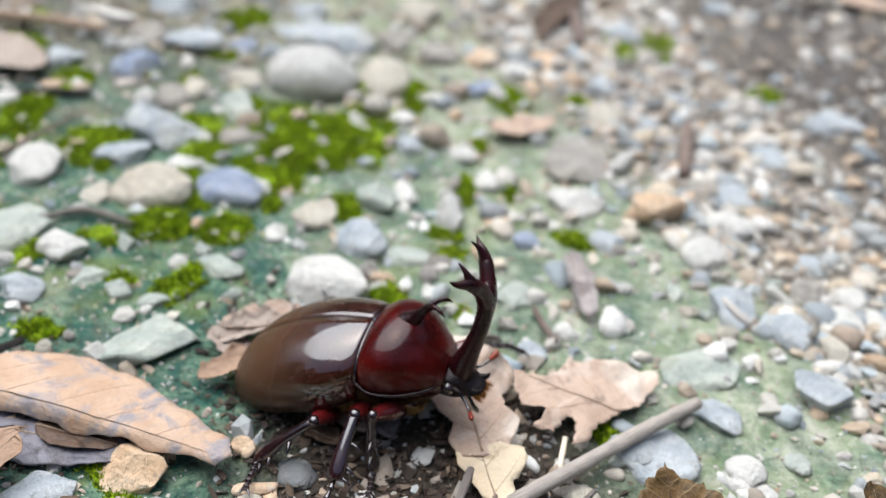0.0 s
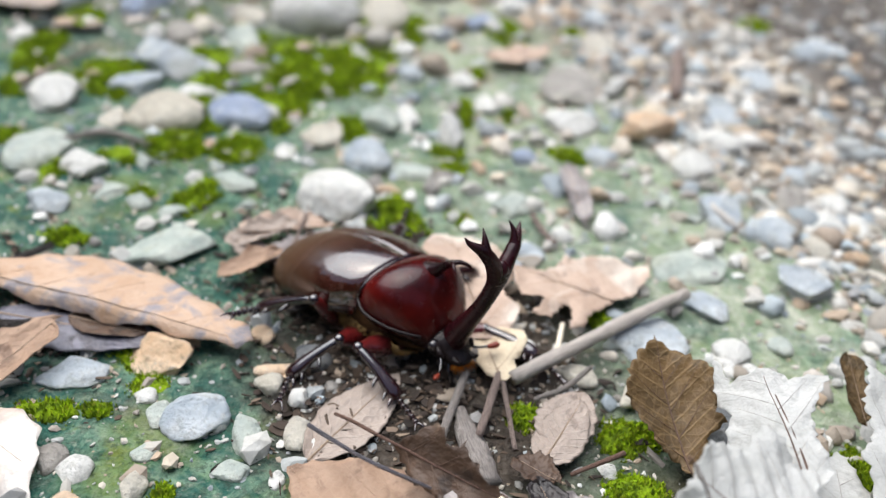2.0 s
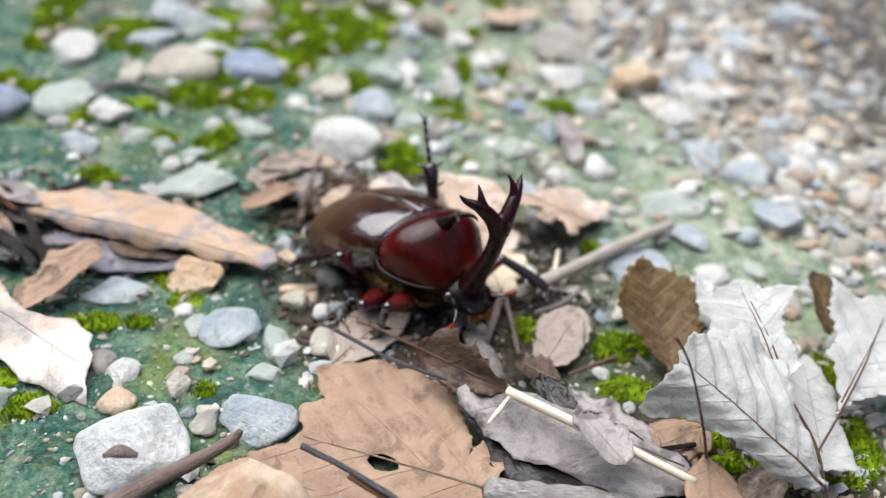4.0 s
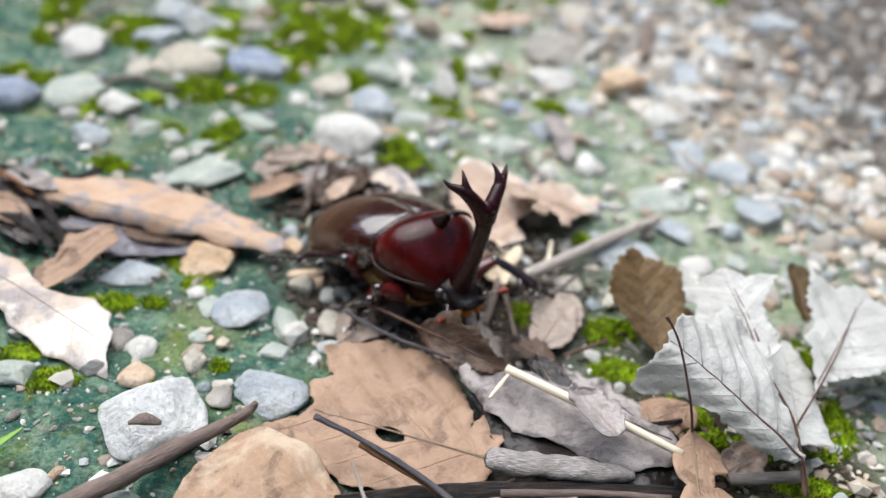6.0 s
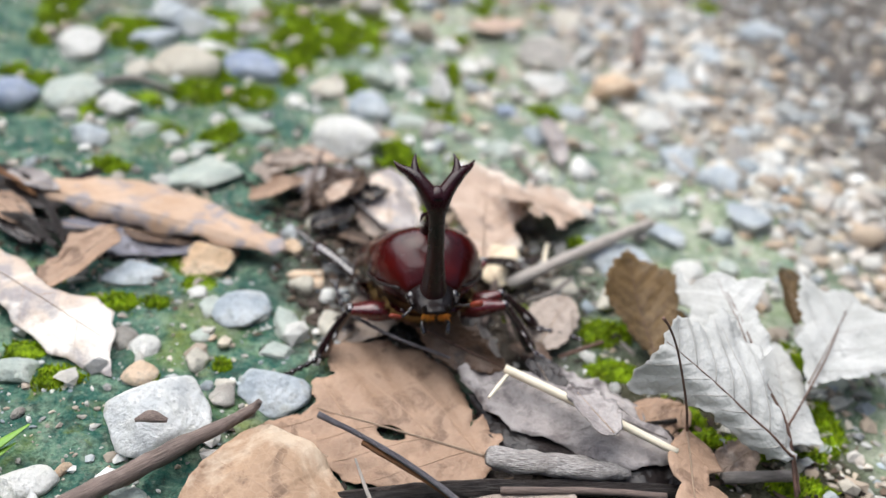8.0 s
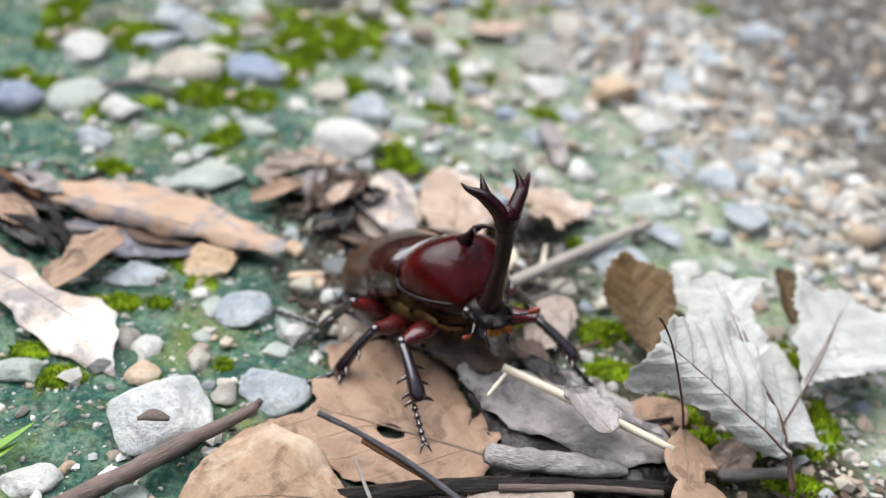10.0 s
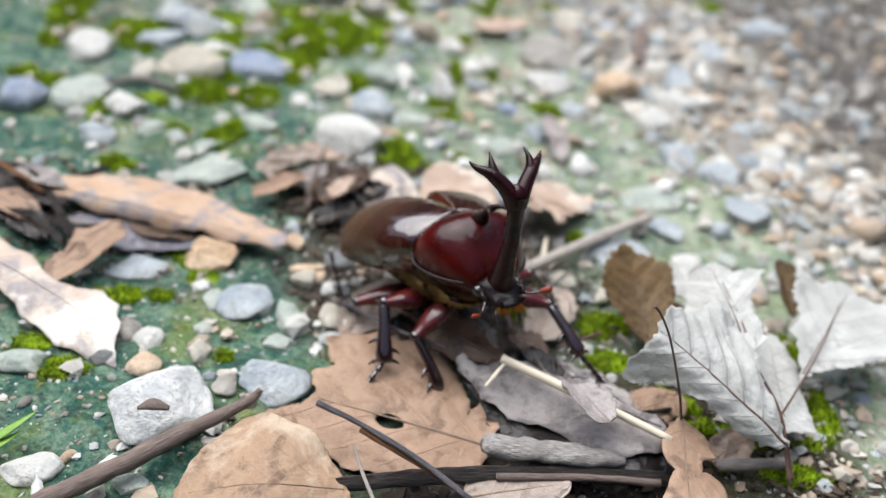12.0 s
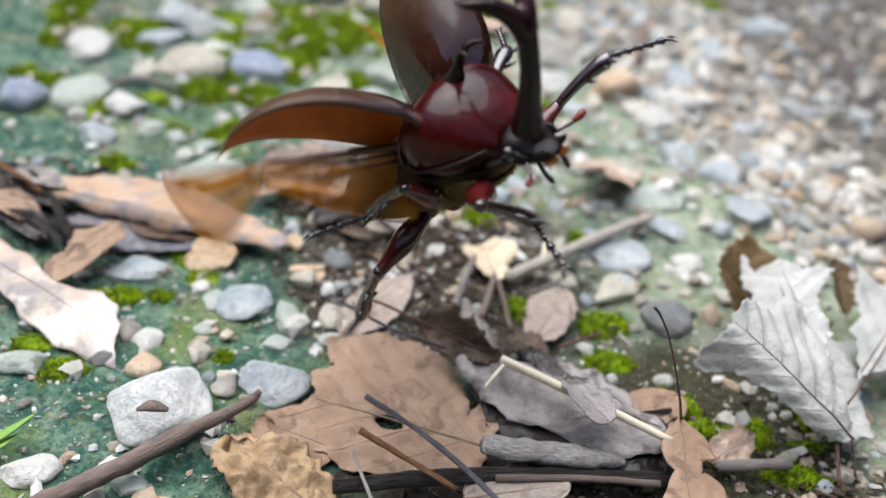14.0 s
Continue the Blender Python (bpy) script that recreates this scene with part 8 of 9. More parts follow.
    walk(limbs["right_mid_tarsus"], [
        (0, aim(0.24, -2.55, -0.74, 0.26, -3.82, -1.03)),
        (0.5, aim(-0.22, -1.87, -0.94, 0.48, -2.82, -0.40)),
        (1, aim(0.34, -2.21, -1.22, 0.64, -3.44, -0.96)),
        (1.5, aim(-0.10, -1.74, -1.06, -0.25, -3.04, -1.08)),
        (2, aim(0.06, -2.48, -1.14, 0.90, -3.45, -0.92)),
        (2.5, aim(-0.39, -1.35, -1.06, 0.24, -2.45, -0.77)),
        (3, aim(-0.21, -1.52, -1.09, 0.40, -2.62, -0.77)),
        (4, aim(-0.49, -1.17, -0.90, 0.36, -2.15, -0.82)),
        (6.5, aim(0.10, -1.20, -1.26, 1.05, -2.08, -1.13)),
        (7, aim(0.21, -1.38, -1.72, 1.22, -2.20, -1.63)),
        (7.5, aim(0.03, -1.22, -1.35, 1.26, -1.61, -1.56)),
        (8, aim(-0.31, -1.63, -1.11, -1.15, -1.92, -0.16)),
        (10.5, aim(0.08, -2.52, -1.53, 0.06, -3.76, -1.91)),
        (11, aim(-0.76, -2.17, -0.43, -1.46, -3.25, -0.62)),
        (11.5, aim(0.85, -2.33, -1.59, 0.55, -3.42, -2.24)),
        (12, aim(0.83, -2.06, -1.65, 1.02, -3.05, -2.47)),
        (12.5, aim(0.62, -1.85, -1.95, 1.46, -2.81, -2.21)),
        (12.8, aim(0.52, -2.50, -0.64, -0.31, -3.17, -1.39)),
        (13, aim(-1.12, -1.94, -0.17, -1.99, -2.89, -0.03)),
        (13.2, aim(-0.63, -2.15, 0.31, -1.73, -2.83, 0.43)),
        (13.4, aim(0.06, -2.36, 0.66, -0.66, -3.36, 1.06)),
        (13.5, aim(0.26, -2.42, 0.48, -0.40, -3.48, 0.86)),
        (13.7, aim(-0.82, -1.68, 0.38, -1.45, -2.80, 0.53)),
        (13.9, aim(-0.93, -1.63, 0.01, -1.49, -2.78, 0.24)),
        (14, aim(-0.88, -1.45, -0.33, -1.51, -2.55, -0.06)),
    ])
    walk(limbs["right_hind_femur"], [
        (0, aim(-0.55, -0.55, -0.85, -0.46, -1.80, -0.12)),
        (0.5, aim(-0.55, -0.55, -0.85, -0.64, -1.79, -0.10)),
        (1, aim(-0.55, -0.55, -0.85, -0.25, -1.76, -0.11)),
        (1.5, aim(-0.55, -0.55, -0.85, -0.71, -1.90, -0.35)),
        (2, aim(-0.55, -0.55, -0.85, -0.54, -1.65, 0.10)),
        (2.5, aim(-0.55, -0.55, -0.85, -0.41, -1.60, 0.14)),
        (3, aim(-0.55, -0.55, -0.85, -0.35, -1.65, 0.07)),
        (4, aim(-0.55, -0.55, -0.85, -0.52, -1.58, 0.17)),
        (6.5, aim(-0.55, -0.55, -0.85, -0.21, -1.54, 0.16)),
        (7, aim(-0.55, -0.55, -0.85, -1.25, -1.68, -0.28)),
        (7.5, aim(-0.55, -0.55, -0.85, -0.97, -1.46, 0.20)),
        (8, aim(-0.55, -0.55, -0.85, -1.62, -1.37, -0.33)),
        (10.5, aim(-0.55, -0.55, -0.85, -0.41, -1.86, -0.25)),
        (11, aim(-0.55, -0.55, -0.85, -1.06, -1.89, -1.05)),
        (11.5, aim(-0.55, -0.55, -0.85, -0.69, -1.99, -0.91)),
        (12, aim(-0.55, -0.55, -0.85, -0.97, -1.91, -1.11)),
        (12.5, aim(-0.55, -0.55, -0.85, -1.10, -1.88, -1.03)),
        (12.8, aim(-0.55, -0.55, -0.85, -1.25, -1.55, -0.07)),
        (13, aim(-0.55, -0.55, -0.85, -1.53, -1.57, -1.18)),
        (13.2, aim(-0.55, -0.55, -0.85, -1.36, -1.65, -0.38)),
        (13.4, aim(-0.55, -0.55, -0.85, -1.56, -1.55, -0.57)),
        (13.5, aim(-0.55, -0.55, -0.85, -1.68, -1.32, -1.34)),
        (13.7, aim(-0.55, -0.55, -0.85, -1.91, -0.63, -1.34)),
        (13.9, aim(-0.55, -0.55, -0.85, -1.14, -1.82, -1.22)),
        (14, aim(-0.55, -0.55, -0.85, -1.10, -1.81, -1.33)),
    ])
    walk(limbs["right_hind_tibia"], [
        (0, aim(-0.46, -1.80, -0.12, -1.53, -2.32, -0.95)),
        (0.5, aim(-0.64, -1.79, -0.10, -1.58, -1.89, -1.20)),
        (1, aim(-0.25, -1.76, -0.11, -1.39, -2.38, -0.75)),
        (1.5, aim(-0.71, -1.90, -0.35, -1.71, -2.52, -1.20)),
        (2, aim(-0.54, -1.65, 0.10, -1.68, -2.04, -0.72)),
        (2.5, aim(-0.41, -1.60, 0.14, -1.53, -2.28, -0.49)),
        (3, aim(-0.35, -1.65, 0.07, -1.52, -2.22, -0.58)),
        (4, aim(-0.52, -1.58, 0.17, -1.69, -1.99, -0.58)),
        (6.5, aim(-0.21, -1.54, 0.16, -1.51, -1.82, -0.42)),
        (7, aim(-1.25, -1.68, -0.28, -2.16, -2.43, -1.14)),
        (7.5, aim(-0.97, -1.46, 0.20, -1.99, -2.44, -0.12)),
        (8, aim(-1.62, -1.37, -0.33, -2.63, -2.27, 0.20)),
        (10.5, aim(-0.41, -1.86, -0.25, -1.25, -1.93, -1.43)),
        (11, aim(-1.06, -1.89, -1.05, -2.30, -1.36, -1.57)),
        (11.5, aim(-0.69, -1.99, -0.91, -1.82, -1.51, -1.68)),
        (12, aim(-0.97, -1.91, -1.11, -2.22, -1.72, -1.82)),
        (12.5, aim(-1.10, -1.88, -1.03, -2.20, -1.20, -1.68)),
        (12.8, aim(-1.25, -1.55, -0.07, -2.19, -2.45, -0.71)),
        (13, aim(-1.53, -1.57, -1.18, -2.81, -0.93, -0.94)),
        (13.2, aim(-1.36, -1.65, -0.38, -2.35, -2.45, -1.09)),
        (13.4, aim(-1.56, -1.55, -0.57, -2.69, -2.37, -0.95)),
        (13.5, aim(-1.68, -1.32, -1.34, -3.09, -1.35, -1.65)),
        (13.7, aim(-1.91, -0.63, -1.34, -3.06, -0.37, -2.18)),
        (13.9, aim(-1.14, -1.82, -1.22, -2.49, -1.98, -1.73)),
        (14, aim(-1.10, -1.81, -1.33, -2.18, -1.95, -2.28)),
    ])
    walk(limbs["right_hind_tarsus"], [
        (0, aim(-1.53, -2.32, -0.95, -1.06, -3.60, -0.45)),
        (0.5, aim(-1.58, -1.89, -1.20, -1.24, -3.18, -0.64)),
        (1, aim(-1.39, -2.38, -0.75, -1.69, -3.66, -0.14)),
        (1.5, aim(-1.71, -2.52, -1.20, -3.05, -2.64, -1.73)),
        (2, aim(-1.68, -2.04, -0.72, -1.17, -3.30, -0.21)),
        (2.5, aim(-1.53, -2.28, -0.49, -2.90, -2.75, -0.59)),
        (3, aim(-1.52, -2.22, -0.58, -1.04, -3.38, 0.15)),
        (4, aim(-1.69, -1.99, -0.58, -3.09, -2.33, -0.69)),
        (6.5, aim(-1.51, -1.82, -0.42, -0.87, -2.96, 0.23)),
        (7, aim(-2.16, -2.43, -1.14, -3.11, -3.45, -1.53)),
        (7.5, aim(-1.99, -2.44, -0.12, -2.97, -3.51, -0.09)),
        (8, aim(-2.63, -2.27, 0.20, -3.77, -3.05, 0.63)),
        (10.5, aim(-1.25, -1.93, -1.43, -2.33, -2.87, -1.19)),
        (11, aim(-2.30, -1.36, -1.57, -3.05, -1.89, -0.44)),
        (11.5, aim(-1.82, -1.51, -1.68, -2.86, -1.94, -0.76)),
        (12, aim(-2.22, -1.72, -1.82, -3.01, -1.75, -0.61)),
        (12.5, aim(-2.20, -1.20, -1.68, -3.00, -1.79, -0.62)),
        (12.8, aim(-2.19, -2.45, -0.71, -3.16, -3.52, -0.76)),
        (13, aim(-2.81, -0.93, -0.94, -1.80, -1.92, -1.24)),
        (13.2, aim(-2.35, -2.45, -1.09, -3.32, -3.53, -1.10)),
        (13.4, aim(-2.69, -2.37, -0.95, -3.64, -3.38, -0.51)),
        (13.5, aim(-3.09, -1.35, -1.65, -3.89, -1.20, -0.44)),
        (13.7, aim(-3.06, -0.37, -2.18, -4.46, -0.16, -2.51)),
        (13.9, aim(-2.49, -1.98, -1.73, -3.86, -1.85, -2.18)),
        (14, aim(-2.18, -1.95, -2.28, -1.27, -3.00, -1.87)),
    ])
    walk(limbs["left_mid_femur"], [
        (0, aim(0.15, 0.55, -0.72, 0.30, 1.60, -0.06)),
        (0.5, aim(0.15, 0.55, -0.72, 0.03, 1.32, 0.26)),
        (1, aim(0.15, 0.55, -0.72, 0.07, 1.23, 0.32)),
        (1.5, aim(0.15, 0.55, -0.72, 0.15, 1.21, 0.34)),
        (2, aim(0.15, 0.55, -0.72, 0.16, 1.20, 0.34)),
        (2.5, aim(0.15, 0.55, -0.72, 0.25, 1.46, 0.13)),
        (3, aim(0.15, 0.55, -0.72, 0.24, 1.49, 0.10)),
        (4, aim(0.15, 0.55, -0.72, -0.36, 0.88, 0.37)),
        (6.5, aim(0.15, 0.55, -0.72, 0.28, 1.56, 0.01)),
        (7, aim(0.15, 0.55, -0.72, 0.32, 1.49, 0.08)),
        (7.5, aim(0.15, 0.55, -0.72, 0.42, 1.67, -0.22)),
        (8, aim(0.15, 0.55, -0.72, 0.43, 1.68, -0.27)),
        (10.5, aim(0.15, 0.55, -0.72, 0.28, 1.75, -0.40)),
        (11, aim(0.15, 0.55, -0.72, 0.24, 1.79, -0.58)),
        (11.5, aim(0.15, 0.55, -0.72, 0.24, 1.79, -0.57)),
        (12, aim(0.15, 0.55, -0.72, 0.23, 1.79, -0.62)),
        (12.5, aim(0.15, 0.55, -0.72, 0.37, 1.44, 0.13)),
        (12.8, aim(0.15, 0.55, -0.72, 0.18, 1.35, 0.24)),
        (13, aim(0.15, 0.55, -0.72, 0.27, 1.38, 0.21)),
        (13.2, aim(0.15, 0.55, -0.72, 0.31, 1.33, 0.24)),
        (13.4, aim(0.15, 0.55, -0.72, 0.36, 1.24, 0.30)),
        (13.5, aim(0.15, 0.55, -0.72, 0.44, 1.11, 0.36)),
        (13.7, aim(0.15, 0.55, -0.72, 0.52, 1.15, 0.31)),
        (13.9, aim(0.15, 0.55, -0.72, 0.39, 1.01, 0.42)),
        (14, aim(0.15, 0.55, -0.72, 0.29, 1.17, 0.36)),
    ])
    walk(limbs["left_mid_tibia"], [
        (0, aim(0.30, 1.60, -0.06, 0.24, 2.55, -0.88)),
        (0.5, aim(0.03, 1.32, 0.26, 0.18, 2.50, -0.12)),
        (1, aim(0.07, 1.23, 0.32, -0.44, 2.29, 0.75)),
        (1.5, aim(0.15, 1.21, 0.34, 0.23, 2.42, 0.03)),
        (2, aim(0.16, 1.20, 0.34, 0.23, 2.43, 0.12)),
        (2.5, aim(0.25, 1.46, 0.13, 0.26, 2.55, -0.48)),
        (3, aim(0.24, 1.49, 0.10, 0.26, 2.55, -0.56)),
        (4, aim(-0.36, 0.88, 0.37, -0.91, 1.09, 1.47)),
        (6.5, aim(0.28, 1.56, 0.01, 0.23, 2.56, -0.74)),
        (7, aim(0.32, 1.49, 0.08, 0.20, 2.56, -0.56)),
        (7.5, aim(0.42, 1.67, -0.22, 0.13, 2.54, -1.07)),
        (8, aim(0.43, 1.68, -0.27, 0.14, 2.53, -1.15)),
        (10.5, aim(0.28, 1.75, -0.40, 0.09, 2.58, -1.31)),
        (11, aim(0.24, 1.79, -0.58, 0.07, 2.56, -1.56)),
        (11.5, aim(0.24, 1.79, -0.57, 0.10, 2.54, -1.55)),
        (12, aim(0.23, 1.79, -0.62, 0.07, 2.56, -1.60)),
        (12.5, aim(0.37, 1.44, 0.13, 0.44, 2.69, 0.15)),
        (12.8, aim(0.18, 1.35, 0.24, 0.52, 2.34, 0.92)),
        (13, aim(0.27, 1.38, 0.21, 0.11, 2.58, 0.50)),
        (13.2, aim(0.31, 1.33, 0.24, 0.39, 2.41, 0.86)),
        (13.4, aim(0.36, 1.24, 0.30, 0.08, 2.39, 0.71)),
        (13.5, aim(0.44, 1.11, 0.36, 0.46, 2.23, 0.91)),
        (13.7, aim(0.52, 1.15, 0.31, 1.03, 1.89, 1.18)),
        (13.9, aim(0.39, 1.01, 0.42, 0.04, 2.11, 0.90)),
        (14, aim(0.29, 1.17, 0.36, -0.01, 2.35, 0.66)),
    ])
    walk(limbs["left_mid_tarsus"], [
        (0, aim(0.24, 2.55, -0.88, 0.26, 3.80, -1.23)),
        (0.5, aim(0.18, 2.50, -0.12, 0.30, 3.78, -0.30)),
        (1, aim(-0.44, 2.29, 0.75, -1.19, 3.34, 0.96)),
        (1.5, aim(0.23, 2.42, 0.03, 0.32, 3.72, 0.04)),
        (2, aim(0.23, 2.43, 0.12, 0.31, 3.73, 0.03)),
        (2.5, aim(0.26, 2.55, -0.48, 0.31, 3.81, -0.78)),
        (3, aim(0.26, 2.55, -0.56, 0.31, 3.81, -0.89)),
        (4, aim(-0.91, 1.09, 1.47, -1.77, 1.50, 2.36)),
        (6.5, aim(0.23, 2.56, -0.74, 0.26, 3.84, -0.97)),
        (7, aim(0.20, 2.56, -0.56, 0.21, 3.86, -0.61)),
        (7.5, aim(0.13, 2.54, -1.07, 0.07, 3.80, -1.40)),
        (8, aim(0.14, 2.53, -1.15, 0.07, 3.76, -1.55)),
        (10.5, aim(0.09, 2.58, -1.31, 0.07, 3.85, -1.58)),
        (11, aim(0.07, 2.56, -1.56, 0.07, 3.82, -1.87)),
        (11.5, aim(0.10, 2.54, -1.55, 0.11, 3.80, -1.89)),
        (12, aim(0.07, 2.56, -1.60, 0.06, 3.82, -1.91)),
        (12.5, aim(0.44, 2.69, 0.15, 0.28, 3.98, 0.06)),
        (12.8, aim(0.52, 2.34, 0.92, 0.01, 3.52, 1.11)),
        (13, aim(0.11, 2.58, 0.50, -0.73, 3.42, -0.02)),
        (13.2, aim(0.39, 2.41, 0.86, -0.29, 3.46, 1.24)),
        (13.4, aim(0.08, 2.39, 0.71, -0.61, 3.39, 1.16)),
        (13.5, aim(0.46, 2.23, 0.91, -0.10, 3.27, 1.45)),
        (13.7, aim(1.03, 1.89, 1.18, 0.34, 2.87, 1.70)),
        (13.9, aim(0.04, 2.11, 0.90, -0.90, 2.90, 1.31)),
        (14, aim(-0.01, 2.35, 0.66, -0.89, 3.30, 0.79)),
    ])
    walk(limbs["left_hind_femur"], [
        (0, aim(-0.55, 0.55, -0.85, -1.21, 1.49, 0.03)),
        (0.5, aim(-0.55, 0.55, -0.85, -1.43, 1.33, -0.01)),
        (1, aim(-0.55, 0.55, -0.85, -1.32, 1.36, 0.07)),
        (1.5, aim(-0.55, 0.55, -0.85, -1.33, 1.19, 0.19)),
        (2, aim(-0.55, 0.55, -0.85, -1.28, 1.20, 0.22)),
        (2.5, aim(-0.55, 0.55, -0.85, -1.21, 1.40, 0.12)),
        (3, aim(-0.55, 0.55, -0.85, -1.23, 1.43, 0.08)),
        (4, aim(-0.55, 0.55, -0.85, -1.25, 1.41, 0.09)),
        (6.5, aim(-0.55, 0.55, -0.85, -1.25, 1.42, 0.07)),
        (7, aim(-0.55, 0.55, -0.85, -1.19, 1.29, 0.22)),
        (7.5, aim(-0.55, 0.55, -0.85, -0.98, 1.50, 0.16)),
        (8, aim(-0.55, 0.55, -0.85, -0.95, 1.54, 0.13)),
        (10.5, aim(-0.55, 0.55, -0.85, -1.27, 1.55, -0.09)),
        (11, aim(-0.55, 0.55, -0.85, -1.35, 1.62, -0.28)),
        (11.5, aim(-0.55, 0.55, -0.85, -1.36, 1.62, -0.31)),
        (12, aim(-0.55, 0.55, -0.85, -1.37, 1.62, -0.32)),
        (12.5, aim(-0.55, 0.55, -0.85, -1.33, 1.59, -0.21)),
        (12.8, aim(-0.55, 0.55, -0.85, -1.27, 1.63, -0.20)),
        (13, aim(-0.55, 0.55, -0.85, -1.30, 1.63, -0.23)),
        (13.2, aim(-0.55, 0.55, -0.85, -1.36, 1.65, -0.37)),
        (13.4, aim(-0.55, 0.55, -0.85, -1.58, 1.55, -1.04)),
        (13.5, aim(-0.55, 0.55, -0.85, -1.45, 1.68, -0.75)),
        (13.7, aim(-0.55, 0.55, -0.85, -1.48, 1.65, -0.69)),
        (13.9, aim(-0.55, 0.55, -0.85, -1.48, 1.66, -0.75)),
        (14, aim(-0.55, 0.55, -0.85, -1.50, 1.64, -0.97)),
    ])
    walk(limbs["left_hind_tibia"], [
        (0, aim(-1.21, 1.49, 0.03, -2.12, 2.46, -0.55)),
        (0.5, aim(-1.43, 1.33, -0.01, -2.19, 2.43, -0.57)),
        (1, aim(-1.32, 1.36, 0.07, -2.16, 2.43, -0.44)),
        (1.5, aim(-1.33, 1.19, 0.19, -2.17, 2.33, -0.14)),
        (2, aim(-1.28, 1.20, 0.22, -2.17, 2.33, 0.02)),
        (2.5, aim(-1.21, 1.40, 0.12, -2.12, 2.44, -0.32)),
        (3, aim(-1.23, 1.43, 0.08, -2.13, 2.45, -0.42)),
        (4, aim(-1.25, 1.41, 0.09, -2.13, 2.44, -0.40)),
        (6.5, aim(-1.25, 1.42, 0.07, -2.13, 2.43, -0.48)),
        (7, aim(-1.19, 1.29, 0.22, -2.12, 2.34, -0.15)),
        (7.5, aim(-0.98, 1.50, 0.16, -2.00, 2.46, -0.20)),
        (8, aim(-0.95, 1.54, 0.13, -1.97, 2.50, -0.24)),
        (10.5, aim(-1.27, 1.55, -0.09, -2.20, 2.45, -0.76)),
        (11, aim(-1.35, 1.62, -0.28, -2.23, 2.45, -1.07)),
        (11.5, aim(-1.36, 1.62, -0.31, -2.22, 2.45, -1.13)),
        (12, aim(-1.37, 1.62, -0.32, -2.24, 2.45, -1.12)),
        (12.5, aim(-1.33, 1.59, -0.21, -2.23, 2.45, -0.96)),
        (12.8, aim(-1.27, 1.63, -0.20, -2.21, 2.45, -0.93)),
        (13, aim(-1.30, 1.63, -0.23, -2.24, 2.45, -0.98)),
        (13.2, aim(-1.36, 1.65, -0.37, -2.35, 2.45, -1.07)),
        (13.4, aim(-1.58, 1.55, -1.04, -2.71, 2.10, -1.77)),
        (13.5, aim(-1.45, 1.68, -0.75, -2.61, 2.41, -1.22)),
        (13.7, aim(-1.48, 1.65, -0.69, -2.61, 2.43, -1.16)),
        (13.9, aim(-1.48, 1.66, -0.75, -2.61, 2.41, -1.26)),
        (14, aim(-1.50, 1.64, -0.97, -2.59, 2.29, -1.68)),
    ])
    walk(limbs["left_hind_tarsus"], [
        (0, aim(-2.12, 2.46, -0.55, -3.06, 3.53, -0.80)),
        (0.5, aim(-2.19, 2.43, -0.57, -3.02, 3.55, -0.97)),
        (1, aim(-2.16, 2.43, -0.44, -3.05, 3.53, -0.76)),
        (1.5, aim(-2.17, 2.33, -0.14, -3.05, 3.47, -0.26)),
        (2, aim(-2.17, 2.33, 0.02, -3.06, 3.45, -0.17)),
        (2.5, aim(-2.12, 2.44, -0.32, -3.05, 3.52, -0.60)),
        (3, aim(-2.13, 2.45, -0.42, -3.05, 3.53, -0.73)),
        (4, aim(-2.13, 2.44, -0.40, -3.05, 3.52, -0.70)),
        (6.5, aim(-2.13, 2.43, -0.48, -3.07, 3.52, -0.65)),
        (7, aim(-2.12, 2.34, -0.15, -3.07, 3.43, -0.10)),
        (7.5, aim(-2.00, 2.46, -0.20, -2.97, 3.54, -0.21)),
        (8, aim(-1.97, 2.50, -0.24, -2.95, 3.57, -0.29)),
        (10.5, aim(-2.20, 2.45, -0.76, -3.16, 3.53, -0.84)),
        (11, aim(-2.23, 2.45, -1.07, -3.19, 3.53, -1.22)),
        (11.5, aim(-2.22, 2.45, -1.13, -3.18, 3.52, -1.32)),
        (12, aim(-2.24, 2.45, -1.12, -3.20, 3.53, -1.27)),
        (12.5, aim(-2.23, 2.45, -0.96, -3.19, 3.54, -1.07)),
        (12.8, aim(-2.21, 2.45, -0.93, -3.17, 3.52, -1.08)),
        (13, aim(-2.24, 2.45, -0.98, -3.20, 3.52, -1.09)),
        (13.2, aim(-2.35, 2.45, -1.07, -3.32, 3.53, -1.08)),
        (13.4, aim(-2.71, 2.10, -1.77, -3.66, 3.20, -1.76)),
        (13.5, aim(-2.61, 2.41, -1.22, -3.53, 3.54, -1.15)),
        (13.7, aim(-2.61, 2.43, -1.16, -3.55, 3.52, -1.02)),
        (13.9, aim(-2.61, 2.41, -1.26, -3.55, 3.51, -1.18)),
        (14, aim(-2.59, 2.29, -1.68, -3.55, 3.36, -1.83)),
    ])
    walk(limbs["left_case"], [
        (0, case_pose(1, 0, 0, 0)),
        (11.9, case_pose(1, 0, 0, 0)),
        (12, case_pose(1, 5, 14, 0)),
        (12.1, case_pose(1, 11, 7, 18)),
        (12.2, case_pose(1, 17, 13, 19)),
        (12.5, case_pose(1, 18, 17, 19)),
        (12.8, case_pose(1, 57, 60, 25)),
        (13, case_pose(1, 39, 34, 92)),
        (13.2, case_pose(1, 50, 26, 70)),
        (13.4, case_pose(1, 52, 34, 71)),
        (13.5, case_pose(1, 62, 40, 71)),
        (13.7, case_pose(1, 80, 17, 66)),
        (13.9, case_pose(1, 87, 15, 63)),
        (14, case_pose(1, 64, 25, 70)),
    ])
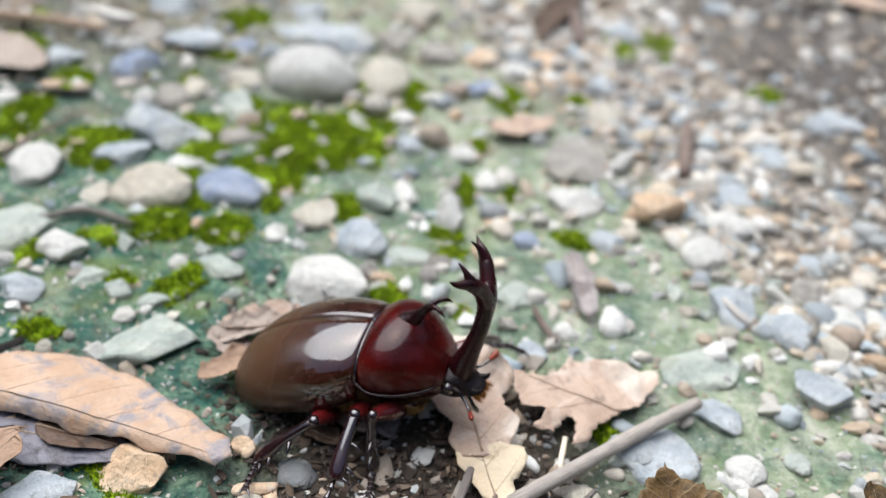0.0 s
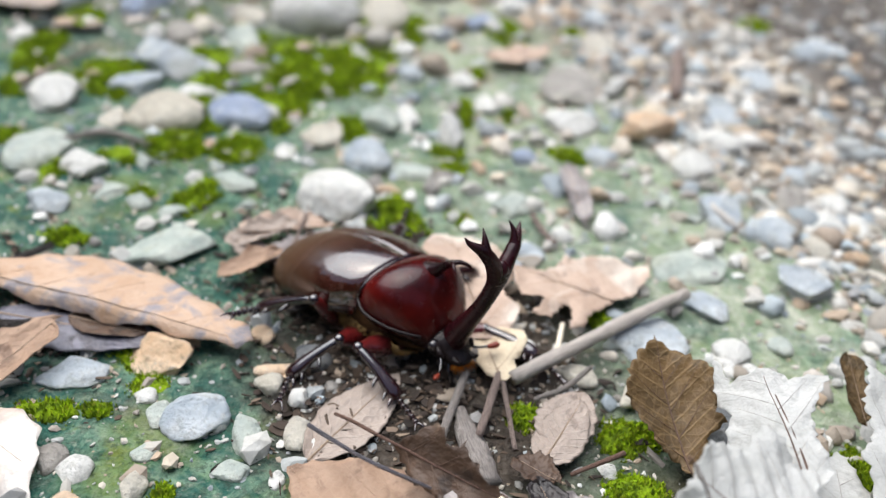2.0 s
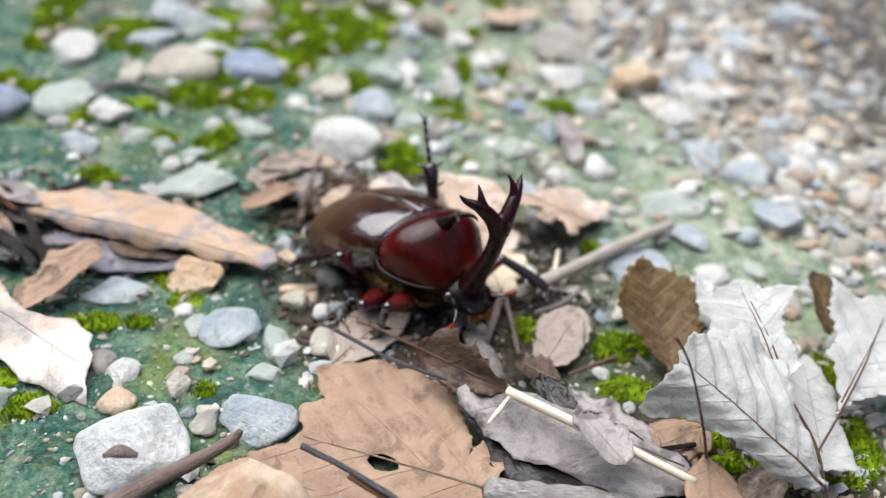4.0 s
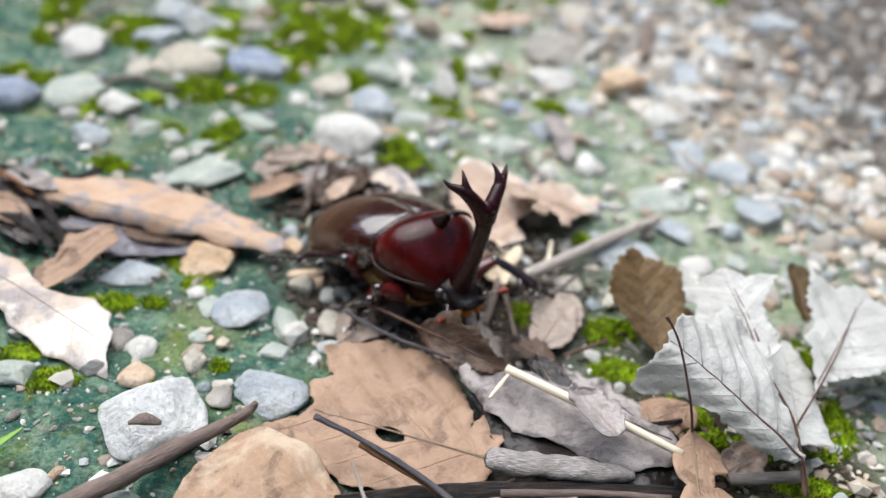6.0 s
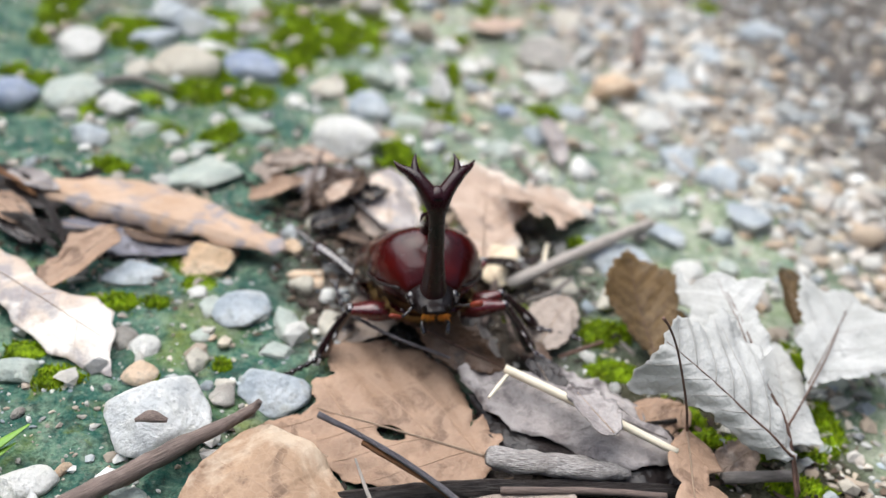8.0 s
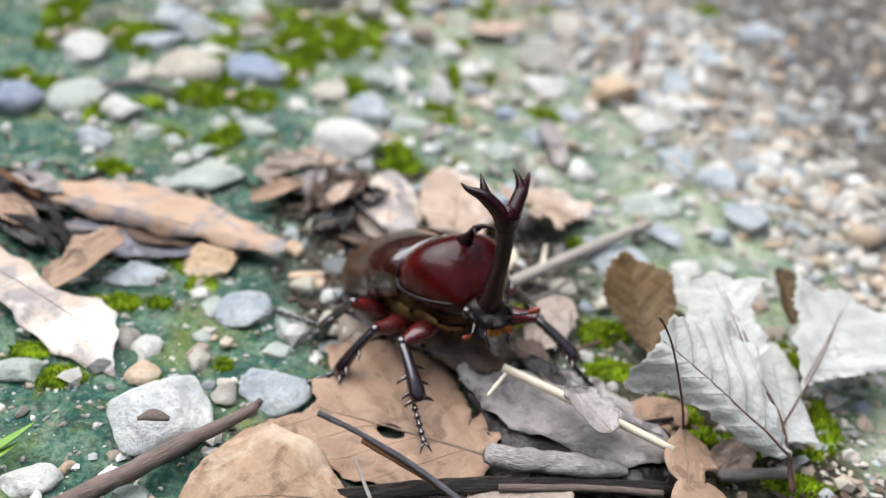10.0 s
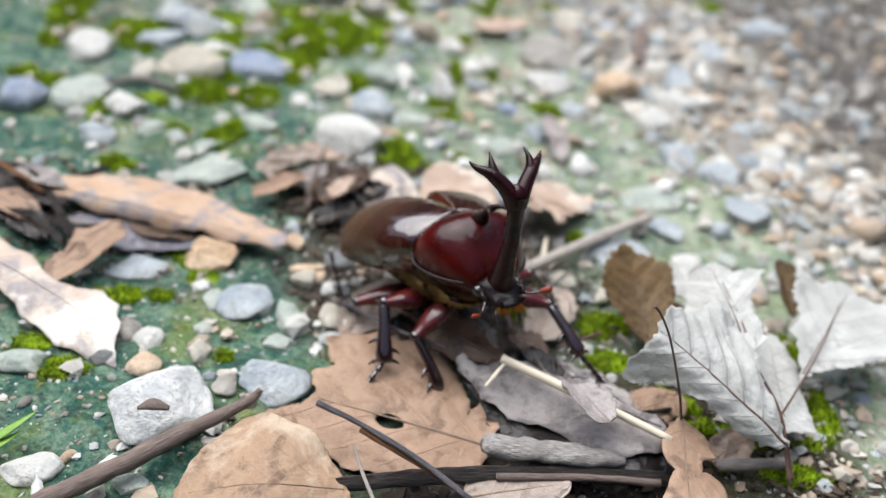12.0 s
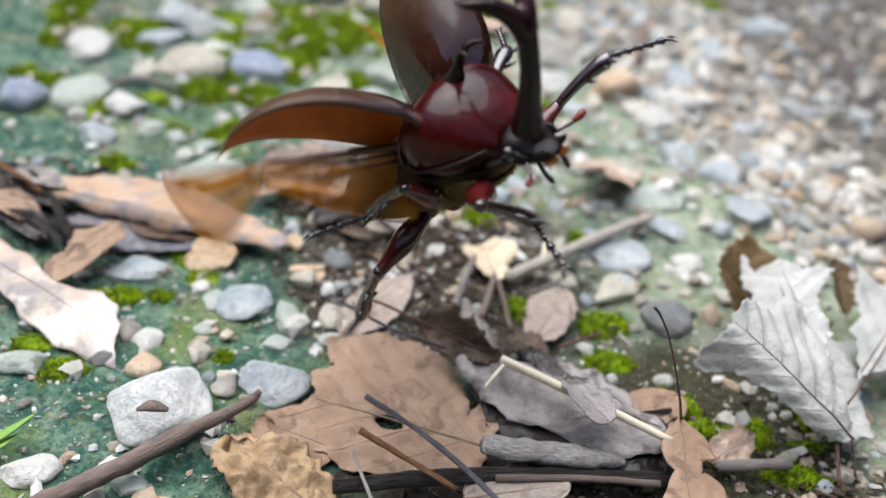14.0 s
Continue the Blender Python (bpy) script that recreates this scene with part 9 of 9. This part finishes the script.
    walk(limbs["right_case"], [
        (0, case_pose(-1, 0, 0, 0)),
        (11.9, case_pose(-1, 0, 0, 0)),
        (12, case_pose(-1, 5, 14, 0)),
        (12.1, case_pose(-1, 13, 29, 20)),
        (12.2, case_pose(-1, 12, 31, 21)),
        (12.5, case_pose(-1, 16, 29, 20)),
        (12.8, case_pose(-1, 37, 47, 24)),
        (13, case_pose(-1, 37, 47, 75)),
        (13.2, case_pose(-1, 52, 65, 74)),
        (13.4, case_pose(-1, 44, 41, 71)),
        (13.5, case_pose(-1, 47, 52, 72)),
        (13.7, case_pose(-1, 45, 74, 74)),
        (13.9, case_pose(-1, 47, 42, 71)),
        (14, case_pose(-1, 46, 53, 72)),
    ])
    for s, side in ((1, "left"), (-1, "right")):
        # folded under the case, drawn out, then beating
        rows = [(0.0, wing_pose(s, -17, -5, 0)), (11.9, wing_pose(s, -17, -5, 0))]
        rows += [(t, wing_pose(s, lift, swing, twist)) for t, lift, swing, twist in ((12, -16, 14, 20), (12.1, -7, 71, 71), (12.2, -13, 75, 62), (12.5, -14, 75, 56), (12.8, -15, 59, 46), (13, -16, 82, 50))]
        rows += [(13.1 + (k + 0.5) / 15, wing_pose(s, 40 if k % 2 else -12, 42, 100 if k % 2 else 84)) for k in range(0, 13)]
        rows += [(14.0, wing_pose(s, 14, 28, 115))]
        walk(limbs[side + "_wing"], rows)
        # the outer part is folded back under the inner one until the take-off
        fold = ((0.0, 176), (13.0, 176), (13.0334, 130), (13.0667, 85), (13.1, 40), (13.1667, 4), (14.0, 4))
        walk(limbs[side + "_wing_tip"], [(t, at_cm(-WING_LONG * WING_FOLD, 0, -0.03, 0, -a, 0)) for t, a in fold])

    # a leaf that the beetle lifts as it turns
    here = pushed_leaf.matrix_basis.copy()
    up = lie((1.25, 13.70, 0.35), (1.25, 17.00, 0.95), 4)
    aside = lie((0.50, 13.30, 0.40), (0.45, 16.60, 1.00), 4)
    gone = lie((-0.20, 16.25, 0.35), (-0.25, 19.50, 0.55), 2)
    walk(pushed_leaf, [(0.0, here), (4.3, here), (6.3, up), (8.2, up), (10.2, aside), (13.35, aside), (13.7, lie((0.15, 14.90, 0.60), (0.10, 18.10, 1.20), 8)), (14.0, gone)])
    # the beating wings blow the litter about
    gust = ((0.0, 0.0), (13.2, 0.0), (13.4, 0.22), (13.5, 0.34), (13.7, 0.72), (13.9, 0.95), (14.0, 1.0))
    for ob, dx, dy, dz, turn in ((white_leaf_front, 1.45, 0.35, 0.0, -4), (white_leaf_back, 1.4, 0.35, 0.05, -5), (white_leaf_low, 1.2, 0.1, 0.0, -4), (white_leaf_side, 1.3, 0.3, 0.0, -4),
                                 (cup_leaf, 2.3, 0.55, 0.25, -18), (stalk_main, 1.0, 0.1, 0.0, -4), (stalk_front, 1.35, 0.3, 0.0, -4), (stalk_side, 1.3, 0.3, 0.0, -4), (scrap_between, 1.35, 0.3, 0.0, -4),
                                 (thin_twig, 0.9, 0.35, 0.0, -8), (front_leaf, -1.3, -1.5, -0.35, 12)):
        m = ob.matrix_basis.copy()
        walk(ob, [(t, Matrix.Translation(Vector((dx, dy, dz)) * (C * f)) @ m @ Matrix.Rotation(radians(turn * f), 4, "Z")) for t, f in gust])
    # the lobed leaf is tipped up by the walking beetle and at last blown aside
    flat = blown_leaf.matrix_basis.copy()
    tipped = lie((4.33, 15.85, 0.30), (1.86, 15.99, 1.00), 12)
    away = lie((6.17, 18.02, 0.30), (4.20, 17.78, 0.80), 18)
    walk(blown_leaf, [(0.0, flat), (2.5, flat), (4.2, tipped), (13.5, tipped), (13.7, lie((4.75, 16.31, 0.80), (2.83, 15.49, 1.90), 40)), (14.0, away)])


motions()
